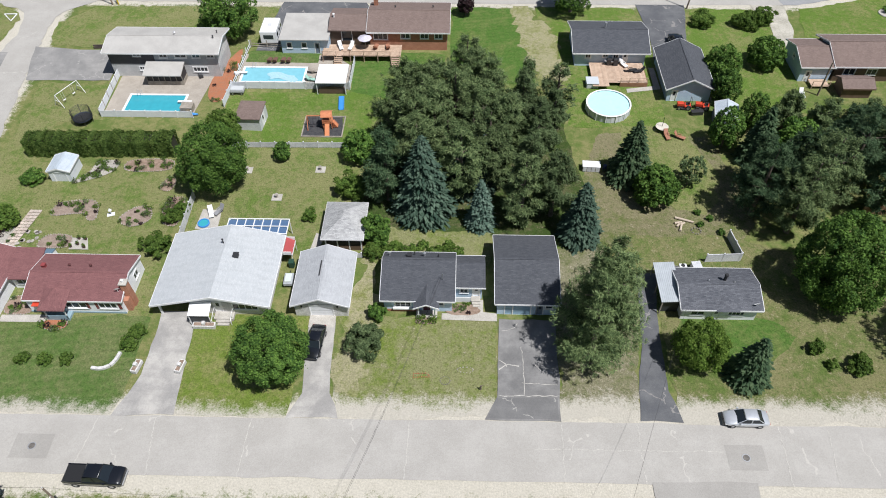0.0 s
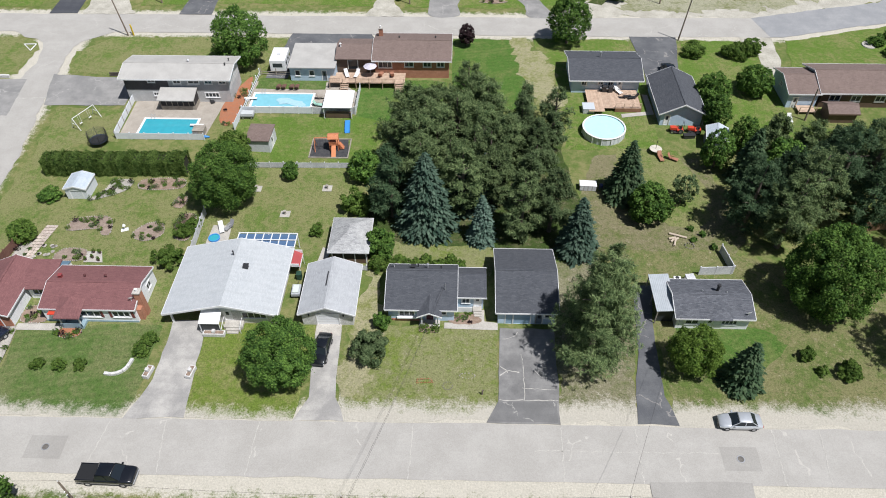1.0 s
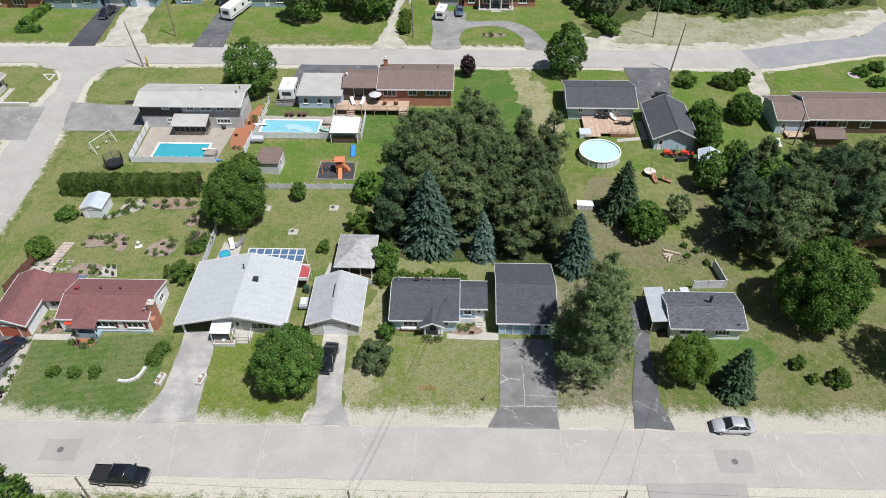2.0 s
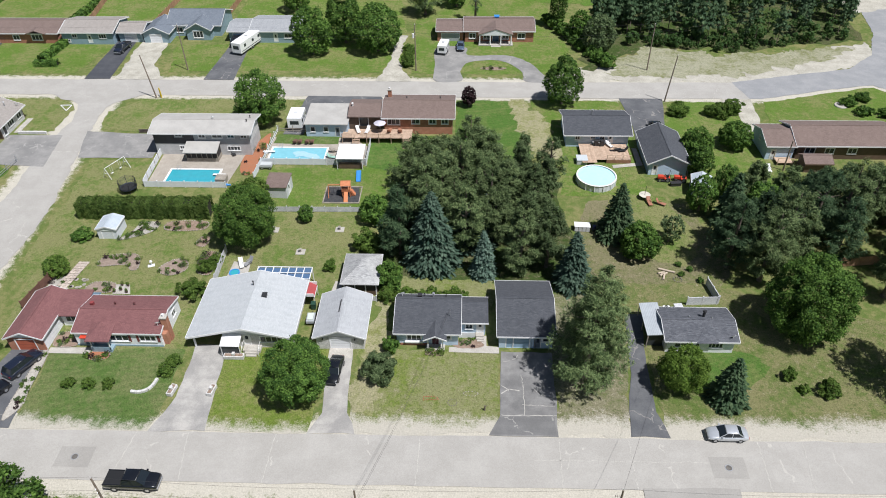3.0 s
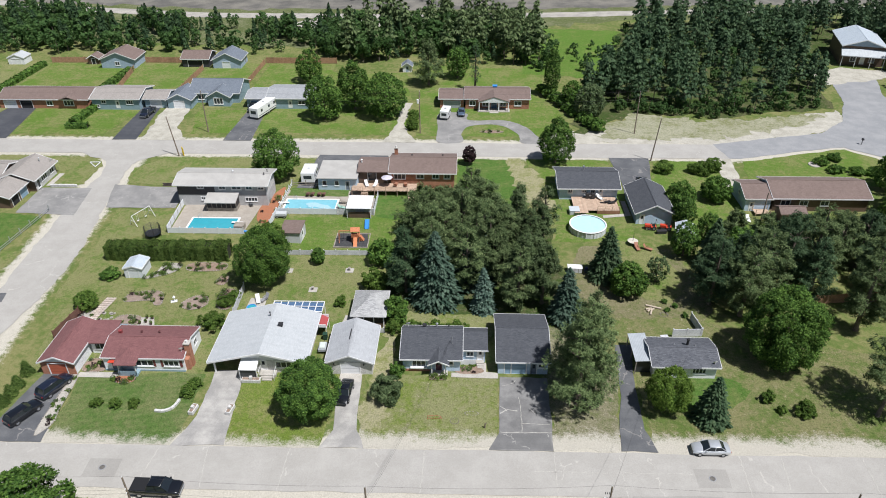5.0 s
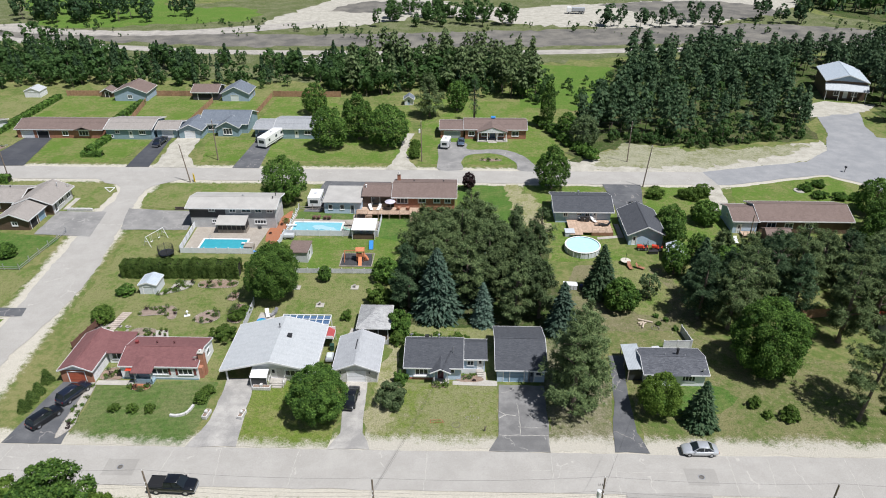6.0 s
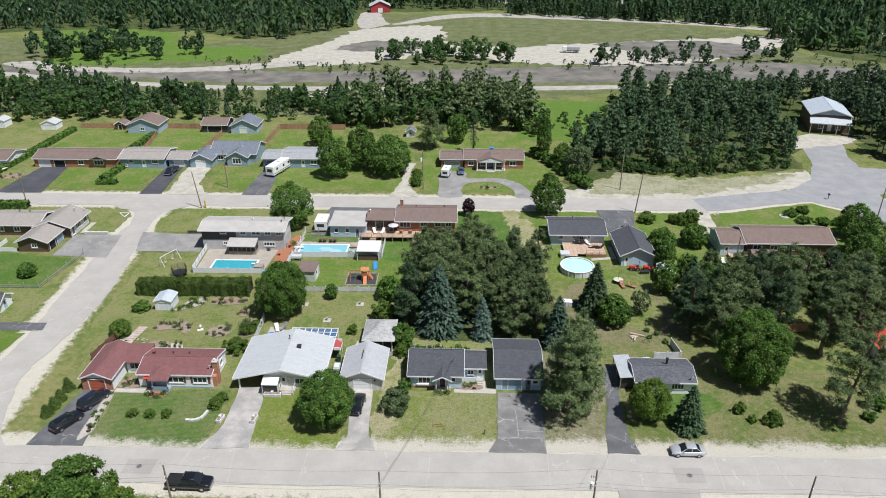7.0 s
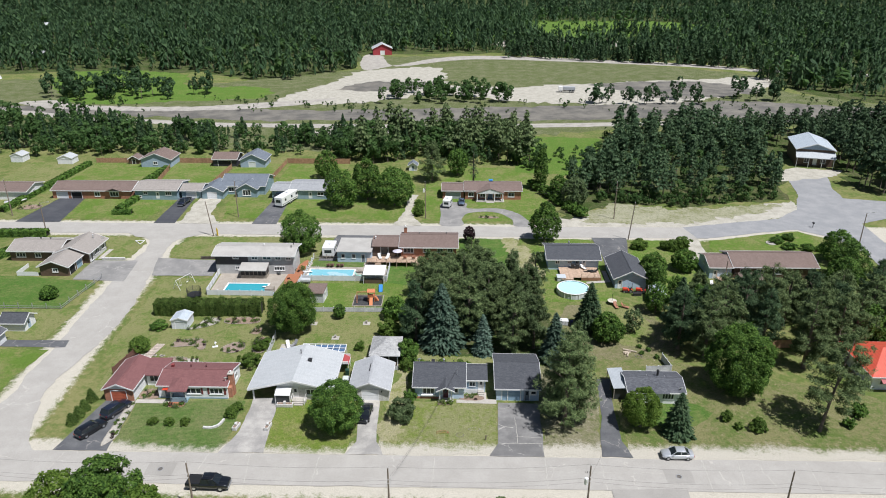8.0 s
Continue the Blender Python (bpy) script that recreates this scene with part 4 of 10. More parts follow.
strip("lawn", [(-67, 131), (-57.5, 131.4), (-57.2, 146), (-70, 146)], 0.042, LAWN_MIXED, "green mown front lawn", "lawn", 0.3)
strip("lawn", [(-52, 132), (-15.5, 131), (-14, 142), (-18, 176), (-52, 176)], 0.036, LAWN_MIXED, "shaded lawn under the maples", "lawn", 0.4)
strip("lawn", [(-78, 157), (-64, 157), (-61, 184), (-78, 184)], 0.042, LAWN_MIXED, "mown back lawn of a far yard", "lawn", 0.3)
strip("lawn", [(-60, 160), (-40, 160), (-40, 184), (-60, 184)], 0.048, LAWN_MIXED, "mown back lawn of a far yard", "lawn", 0.3)
strip("lawn", [(-12, 131), (19, 130.5), (24, 140), (20, 180), (-14, 184)], 0.036, LAWN_MIXED, "lawn round the brick bungalow", "lawn", 0.4)
strip("meadow", [(16, 176), (40, 172), (52, 222), (20, 224)], 0.042, MEADOW, "overgrown green meadow", "meadow", 1.0, 2.0)
strip("sand_bank", [(20, 127), (60, 127), (93, 137), (95, 149), (78, 143), (60, 139), (40, 137), (20, 133)], 0.03, SAND, "wide sandy bank beside the street", "verge", 0.8, 0.8)
strip("scrub_bank", [(30, 130.5), (58, 131), (82, 139), (90, 146), (60, 141), (44, 147), (34, 138)], 0.045, BANK_SAND, "thin dry grass on the sandy bank", "ground patch", 1.2, 0.8)

# roads
strip("road", [(-300, 26.8), (-66, 28.2), (300, 30.0), (300, 36.8), (-60, 34.7), (-300, 33.2)], 0.060, OLD_ROAD, "pale worn asphalt street with faint cracks", "road", 0.06, 1.5)
strip("side_road", smooth_ring([(-64, 34), (-66.8, 38), (-70.6, 50), (-69.0, 66), (-69.2, 78), (-72.0, 96), (-74.0, 110), (-73.6, 115.5), (-69.0, 119), (-66, 122), (-90, 122), (-86, 118.2), (-81.0, 115.2), (-79.0, 109), (-79.3, 100), (-78.3, 80), (-76.9, 64), (-76, 46), (-78, 36), (-78, 32), (-66, 32)]), 0.066, OLD_ROAD, "pale gravelly side street", "road", 0.25, 0.8)
strip("road", [(-300, 118.5), (-90, 119.6), (-60, 119.6), (30, 119.4), (58.6, 119.6), (57.0, 127.2), (20, 126.7), (-80, 126.9), (-300, 127.6)], 0.060, OLD_ROAD, "pale worn asphalt street", "road", 0.12, 1.5)
strip("road", [(58.6, 119.7), (61, 119.6), (77.2, 124.4), (86.4, 126.2), (93, 120.8), (96.2, 112), (95.4, 100), (94, 84), (103, 84), (104.5, 104), (104.6, 118), (105.7, 131), (115, 135.5), (150, 140), (150, 153), (122, 149.5), (111, 152), (112, 161), (117, 175), (103, 172), (99, 155), (93, 142), (85, 134.4), (72, 131.2), (57.0, 127.3)], 0.064, NEW_ROAD, "grey asphalt street bending past the woods", "road", 0.15, 1.0)
strip("parking", [(100, 168), (118, 173), (124, 180), (110, 183), (99, 176)], 0.070, SAND, "sandy forecourt of the hall", "ground patch", 0.4)
for px, py, rx, ry in ((-43.9, 31.2, 2.0, 1.35), (29.3, 31.6, 1.9, 1.35)):
    sheet("road_patch", [(px - rx, py - ry), (px + rx, py - ry), (px + rx, py + ry), (px - rx, py + ry)], 0.068, ROAD_PATCH, 0.03, 0.6, "darker square asphalt repair", "road patch")
    cover = root("manhole_cover", px, py, 0.07, 0, "dark iron manhole cover in the road", "manhole cover", "manhole covers")
    bm = bmesh.new()
    tube(bm, (0, 0, 0), (0, 0, 0.02), 0.33, 0.32, 20)
    part("lid", bm, surface("worn_iron", (0.10, 0.092, 0.082), (0.17, 0.155, 0.135), 3.0, 20.0, 0.7, 0.3), cover)
    bm = bmesh.new()
    for i in range(20):
        a0, a1 = 2 * math.pi * i / 20, 2 * math.pi * (i + 1) / 20
        prism(bm, [(r * math.cos(a), r * math.sin(a), 0) for r, a in ((0.34, a0), (0.42, a0), (0.42, a1), (0.34, a1))], [(r * math.cos(a), r * math.sin(a), 0.015) for r, a in ((0.34, a0), (0.42, a0), (0.42, a1), (0.34, a1))])
    part("rim", bm, GALV, cover)


def crack(pts, w, z, material, seed):
    """A wandering strip of filler along a line."""
    rng = random.Random(seed)
    bm = bmesh.new()
    rows = []
    for (ax, ay), (bx, by) in zip(pts, pts[1:]):
        n = max(2, int(math.hypot(bx - ax, by - ay) / 0.35))
        for i in range(n + 1):
            t = i / n
            x, y = ax + (bx - ax) * t, ay + (by - ay) * t
            dx, dy = by - ay, -(bx - ax)
            q = math.hypot(dx, dy)
            j, ww = rng.uniform(-0.09, 0.09), w * rng.uniform(0.4, 1.3)
            rows.append((bm.verts.new((x + dx / q * (j - ww), y + dy / q * (j - ww), z)), bm.verts.new((x + dx / q * (j + ww), y + dy / q * (j + ww), z))))
    for a, b in zip(rows, rows[1:]):
        bm.faces.new((a[0], a[1], b[1], b[0]))
    for f in bm.faces:
        f.normal_update()
        if f.normal.z < 0:
            f.normal_flip()
    return tagged(part("road_crack", bm, material), "pale filled crack across the asphalt", "road crack", "road cracks", "structure")


FILL = surface("crack_fill", (0.41, 0.39, 0.352), (0.46, 0.44, 0.40), 1.0, 9.0, 0.95, 0.1)
for i, (x, dx) in enumerate(((-39, 0.9), (-31.2, -0.8), (-22, 0.2), (-5.2, 0.15), (10.8, 0.1), (18.8, 0.1), (33.2, 0.3), (37.8, 0.8), (-60, 0.5), (48, 0.4))):
    crack([(x, 28.5 + 0.006 * x), (x + dx, 34.9 + 0.006 * x)], 0.05, 0.074, FILL, i)
crack([(8, 32.0), (27.2, 32.2)], 0.035, 0.074, FILL, 77)

# drives
strip("driveway", [(-61.5, 34.8), (-53.4, 34.9), (-54.4, 47.2), (-59.4, 47.3)], 0.072, DRIVE_DARK, "dark asphalt double driveway", "driveway", 0.05)
strip("driveway", [(-37.0, 34.9), (-30.2, 35.0), (-31.2, 48.6), (-35.4, 48.6), (-35.1, 40)], 0.072, DRIVE_PALE, "pale stained asphalt driveway", "driveway", 0.1)
strip("driveway", [(-18.4, 35), (-12.6, 35.1), (-13.9, 38), (-14.5, 47.6), (-17.6, 47.6), (-17.0, 38)], 0.072, DRIVE_PALE, "pale grey asphalt driveway", "driveway", 0.1)
strip("driveway", [(2.9, 35.1), (10.9, 35.2), (11.4, 48.2), (4.7, 48.2), (4.3, 38)], 0.072, DRIVE_WORN, "cracked grey asphalt driveway", "driveway", 0.1)
strip("driveway_patch", [(3.2, 35.3), (10.7, 35.4), (10.8, 38), (4.2, 37.8)], 0.078, DRIVE_MEND, "darker asphalt repair at the kerb", "driveway", 0.1)
for i, (pts, wd) in enumerate((([(7.0, 39.7), (10.9, 39.6)], 0.06), ([(4.4, 38.1), (11.0, 38.2)], 0.07), ([(7.2, 38.1), (7.3, 41.2), (7.15, 44.4)], 0.05), ([(4.5, 41.4), (5.6, 42.0), (6.8, 41.9)], 0.12), ([(4.6, 42.6), (5.5, 41.8)], 0.09), ([(5.0, 46.6), (6.4, 46.9), (6.9, 47.6)], 0.05), ([(8.6, 42.0), (9.4, 41.2), (10.9, 41.0)], 0.04))):
    crack(pts, wd * 0.7, 0.085, FILL, 90 + i)
strip("driveway", [(19.3, 35.3), (23.9, 35.4), (22.9, 39), (23.4, 50), (24.4, 55.5), (21.9, 55.5), (20.9, 45), (19.7, 39)], 0.072, DRIVE_DARK, "dark cracked asphalt driveway", "driveway", 0.1)
strip("driveway", [(19.3, 28.9), (29.8, 29.0), (29.0, 18), (19.8, 18)], 0.072, ROAD_PATCH, "grey asphalt driveway across the street", "driveway", 0.08)
strip("driveway", [(-71.5, 94.4), (-57.8, 94.6), (-57.8, 103.0), (-66, 103.5), (-74, 104.2)], 0.072, DRIVE_OLD, "grey cracked asphalt driveway", "driveway", 0.15)
strip("driveway", [(-88.6, 92), (-76.5, 91.2), (-78, 102.4), (-88.6, 102.4)], 0.072, DRIVE_OLD, "grey asphalt driveway of the corner bungalow", "driveway", 0.1)
strip("driveway", [(-92, 63.3), (-74.8, 63.3), (-75.4, 65.8), (-92, 65.7)], 0.072, DRIVE_DARK, "narrow dark asphalt driveway", "driveway", 0.08)
strip("driveway", [(-35.4, 103.5), (-31.4, 103.5), (-31, 113.5), (-16, 114.5), (-18, 119.6), (-33.5, 119.6)], 0.072, DRIVE_DARK, "dark asphalt forecourt", "driveway", 0.08)
strip("driveway", [(31.6, 119.5), (40.5, 119.4), (38.6, 108), (38.4, 101.5), (31.9, 101.5), (32.4, 108)], 0.072, DRIVE_DARK, "dark asphalt driveway", "driveway", 0.08)
strip("driveway", [(-122.6, 127), (-110.4, 127.2), (-113.4, 147.5), (-120.6, 147.3)], 0.072, DRIVE_BLACK, "fresh black asphalt driveway", "driveway", 0.05)
strip("driveway", [(-84.6, 127), (-78.8, 127.2), (-80.6, 148), (-85.2, 148)], 0.072, DRIVE_BLACK, "dark asphalt driveway", "driveway", 0.05)
strip("driveway", [(-77.4, 127), (-66.8, 127), (-71.5, 135), (-72.8, 148), (-79.2, 148), (-78.4, 136)], 0.072, SAND, "sandy gravel driveway", "driveway", 0.3)
strip("driveway", [(-58, 127), (-51.2, 127), (-52.2, 148), (-56.8, 148)], 0.072, DRIVE_DARK, "dark asphalt driveway", "driveway", 0.05)
strip("track", [(-20, 127), (-12.5, 127), (-15.6, 138), (-14.6, 152), (-17.5, 152), (-17.6, 138)], 0.072, SAND, "sandy track between the yards", "driveway", 0.3)
strip("driveway", smooth_ring([(-7.0, 127.2), (-7.2, 135), (-7.2, 145), (-0.4, 145), (0.4, 140.6), (8, 140.8), (13.6, 137.5), (16.6, 131), (17.6, 127), (12.6, 127), (12.2, 131.4), (9.4, 136.4), (5.8, 138), (0.2, 136.6), (-1.4, 132), (-1.2, 127.2)]), 0.072, DRIVE_OLD, "grey asphalt horseshoe driveway", "driveway", 0.1)
strip("driveway", [(52.5, 119.6), (58.6, 119.5), (58, 112), (56.5, 106), (53.5, 106), (54.2, 113)], 0.072, SAND, "sandy gravel driveway", "driveway", 0.2)
sheet("walkway", [(4.5, 47.9), (4.5, 49.0), (2.9, 49.2), (2.9, 51.0), (2.2, 51.0), (2.2, 48.9), (-2.0, 48.9), (-2.0, 48.0)], 0.08, CONCRETE, 0.02, 0.6, "pale concrete walkway", "path")
sheet("walkway", [(-54.4, 46.6), (-47.2, 46.6), (-47.2, 47.7), (-54.4, 47.6)], 0.08, CONCRETE, 0.02, 0.6, "pale concrete walkway", "path")
sheet("apron", [(-17.6, 46.6), (-14.5, 46.6), (-14.5, 48.6), (-17.6, 48.6)], 0.08, CONCRETE, 0.02, 0.6, "concrete apron before the garage", "path")
sheet("walkway", [(-19.4, 57.0), (-18.4, 57.0), (-17.6, 61), (-18.8, 61.5)], 0.08, CONCRETE, 0.03, 0.6, "narrow concrete path", "path")
strip("walkway", [(30.6, 99.5), (31.5, 99.4), (31.6, 93.6), (26.2, 92.6), (26.2, 93.6), (30.6, 94.4)], 0.08, CONCRETE, "pale concrete walkway", "path", 0.02)

# the far side: old rail bed, sand pit, forest floor
strip("scrubland", [(-420, 196), (-120, 206), (-40, 200), (60, 236), (135, 244), (420, 250), (420, 292), (194, 288), (170, 312), (150, 345), (170, 372), (130, 400), (20, 440), (-62, 446), (-64, 388), (-150, 330), (-240, 350), (-420, 330)], 0.03, SCRUB, "rough scrubland along the old rail bed", "ground patch", 2.0, 5.0)
strip("rail_bed", [(-420, 252), (-200, 262), (-100, 250), (0, 249), (100, 258), (420, 270), (420, 284), (190, 280), (130, 296), (60, 284), (-60, 270), (-200, 278), (-420, 276)], 0.045, DARK_DIRT, "dark cinder bed of an old railway", "ground patch", 1.5, 4.0)
strip("back_road", [(-420, 300), (-260, 276), (-214, 264), (-165, 247.5), (-100, 237), (-10, 235.6), (41, 240), (180, 254), (420, 272), (420, 280), (181, 260.8), (40, 246.6), (-10, 242.6), (-98, 243.6), (-166, 254.5), (-214, 271), (-420, 308)], 0.06, GRAVEL, "pale gravel road beyond the houses", "road", 0.3, 3.0)
strip("sand_patch", [(-70, 222), (-10, 226), (0, 234), (-60, 234.6)], 0.055, SAND, "bare sandy ground", "ground patch", 1.0, 2.0)
strip("gravel_track", smooth_ring([(-215, 283), (-180, 269), (-127, 268), (-86, 278), (-64, 298), (-86, 291), (-131, 277), (-180, 279), (-200, 290)]), 0.06, GRAVEL, "winding gravel track", "road", 0.6, 2.0)
strip("sand_pit", smooth_ring([(-92, 291), (-73, 344), (-60, 384), (-15, 394), (-10, 340), (20, 330), (80, 344), (166, 362), (160, 332), (98, 290), (31, 290), (-12, 310), (-50, 287)]), 0.055, SAND, "wide bare sand and gravel pit", "ground patch", 2.5, 3.0)
strip("dark_yard", smooth_ring([(-68, 322), (-50, 346), (-20, 342), (-14, 332), (-40, 318)]), 0.066, DARK_DIRT, "grey dirt in the sand pit", "ground patch", 2.0, 3.0)
strip("dark_yard", smooth_ring([(70, 340), (130, 348), (150, 318), (100, 300), (84, 318)]), 0.066, DARK_DIRT, "grey dirt in the sand pit", "ground patch", 2.0, 3.0)
strip("meadow", smooth_ring([(-190, 286), (-240, 372), (-170, 372), (-150, 330), (-110, 328), (-100, 300), (-140, 290)]), 0.05, MEADOW, "bright green meadow", "meadow", 2.0, 3.0)
strip("meadow", smooth_ring([(-4, 345), (0, 395), (60, 392), (120, 378), (160, 366), (80, 352)]), 0.06, SCRUB, "dry grassy ground behind the pit", "meadow", 2.0, 3.0)
strip("far_road", smooth_ring([(-62, 386), (-70, 446), (-58, 448), (-44, 400), (-10, 425), (28, 430), (135, 402), (180, 380), (260, 360), (260, 368), (180, 392), (136, 416), (28, 446), (-14, 440), (-40, 410)]), 0.07, GRAVEL, "pale far road", "road", 0.5, 3.0)
strip("meadow", smooth_ring([(-15, 560), (5, 690), (215, 690), (212, 590), (100, 560)]), 0.05, MEADOW, "far green clearing", "meadow", 4.0, 6.0)
strip("sand_patch", smooth_ring([(30, 498), (34, 536), (124, 530), (118, 500)]), 0.06, SAND, "far strip of bare sand", "ground patch", 2.0, 4.0)
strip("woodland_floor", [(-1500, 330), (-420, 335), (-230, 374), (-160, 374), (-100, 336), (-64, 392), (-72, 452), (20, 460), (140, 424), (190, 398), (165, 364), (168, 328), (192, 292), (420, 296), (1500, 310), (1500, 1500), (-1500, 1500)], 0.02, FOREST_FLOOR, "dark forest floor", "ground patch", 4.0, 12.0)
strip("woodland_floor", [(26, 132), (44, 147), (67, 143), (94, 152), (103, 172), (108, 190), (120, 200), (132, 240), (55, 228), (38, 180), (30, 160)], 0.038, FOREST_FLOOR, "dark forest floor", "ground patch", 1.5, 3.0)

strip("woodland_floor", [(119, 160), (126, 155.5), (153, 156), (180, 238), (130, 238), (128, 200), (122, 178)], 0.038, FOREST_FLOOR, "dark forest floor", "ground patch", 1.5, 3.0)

# ---- houses of the near row ----


def red_bungalow():
    h = root("bungalow", -45.2, 51.55, 0, 0, "white bungalow with a reddish-brown shingle roof and brick chimney", "house")
    w, d, z = 11.4, 6.8, 2.45
    walls(h, w, d, 0, z, WHITE_SIDING, (("S", "window", 4.5, 2.6, 0.95, 1.1, 2), ("S", "window", 8.5, 2.2, 0.95, 1.1, 2), ("S", "door", 1.0, 0.95, 0.1, 2.05, SLATE_SIDING), ("E", "window", 4.2, 1.2, 1.0, 1.0), ("N", "window", 2.0, 1.6, 1.0, 1.0), ("N", "window", 7.0, 1.6, 1.0, 1.0)))
    gable(h, w, d, z, 0.95, ROOF_RED, "x", 0.2)
    # shutters and the trim along the foot
    for x in (-1.55, 1.35, 2.45, 5.15):
        part("shutter", cubes((x, x + 0.35, -d / 2 - 0.05, -d / 2 - 0.005, 0.9, 2.1)), plain("shutter_red", (0.20, 0.05, 0.05), 0.6), h)
    part("plinth", cubes((-w / 2 - 0.03, w / 2 + 0.03, -d / 2 - 0.05, -d / 2 - 0.003, 0, 0.3)), TEAL_SIDING, h)
    # porch
    porch = part("porch", cubes((-3.3, -0.7, -4.6, -3.42, 0.0, 0.35), (-3.3, -0.7, -4.6, -4.52, 0.35, 1.0), (-3.3, -3.2, -4.52, -3.42, 0.35, 1.0)), TEAL_SIDING, h, "teal porch with a hipped roof")
    for x in (-3.2, -0.85):
        part("post", cubes((x, x + 0.12, -4.6, -4.48, 0.36, 2.3)), WHITE, porch)
    bm = bmesh.new()
    prism(bm, [(-3.6, -4.95, 2.3), (-0.4, -4.95, 2.3), (-0.4, -2.2, 2.95), (-3.6, -2.2, 2.95)], [(-3.55, -4.9, 2.42), (-0.45, -4.9, 2.42), (-1.95, -2.4, 3.45), (-2.05, -2.4, 3.45)])
    part("porch_roof", bm, ROOF_RED_Y, porch)
    part("awning", cubes((-4.75, -3.75, -4.1, -3.42, 2.0, 2.08)), PLASTIC_RED, h, "red awning over the door")
    chimney(h, 5.72, 6.5, -2.3, -1.5, 0, 4.0, BRICK)
    part("chimney_breast", cubes((5.702, 6.3, -3.0, -1.2, 0, 1.9)), BRICK, h)
    for x in (-1.6, 1.0):
        vent(h, x, 1.1, 3.15, plain("vent_brown", (0.10, 0.03, 0.03), 0.6))
    vent(h, -4.6, 0.9, 3.2, plain("vent_red", (0.25, 0.05, 0.05), 0.6), 0.2, 0.5, True)
    dish(h, 5.3, -2.4, 2.9)
    # wing and garage
    g = root("attached_garage", -57.0, 51.4, 0, 0, "white gabled garage with a red overhead door and brick front", "garage")
    walls(g, 4.7, 8.6, 0, 2.35, WHITE_SIDING, (("S", "garage_door", 1.05, 2.6, 0.02, 2.05, RED_DOOR),), {"S": BRICK})
    gable(g, 4.7, 8.6, 2.35, 1.0, ROOF_RED_Y, "y", 0.28, WHITE_SIDING)
    wgt = root("breezeway", -52.75, 53.4, 0, 0, "low white link with a red-brown roof and wide window", "house wing")
    walls(wgt, 3.2, 3.4, 0, 2.3, WHITE_SIDING, (("S", "window", 0.5, 2.3, 0.8, 1.2, 2),))
    bm = bmesh.new()
    slab(bm, [(-2.2, -2.2, 2.36), (1.58, -2.2, 2.36), (1.58, 2.4, 2.95), (-2.2, 2.4, 2.95)])
    part("roof", bm, ROOF_RED, wgt)
    sk = root("cold_frame", -52.6, 56.4, 0, 0, "blue-grey slanted cold frame behind the link", "cold frame")
    bm = bmesh.new()
    slab(bm, [(-1.2, -0.9, 1.5), (1.2, -0.9, 1.5), (1.2, 0.9, 1.0), (-1.2, 0.9, 1.0)], 0.08)
    part("lid", bm, plain("blue_panel", (0.12, 0.19, 0.25), 0.3), sk)
    part("box", cubes((-1.15, 1.15, -0.85, 0.85, 0, 0.9)), WHITE, sk)


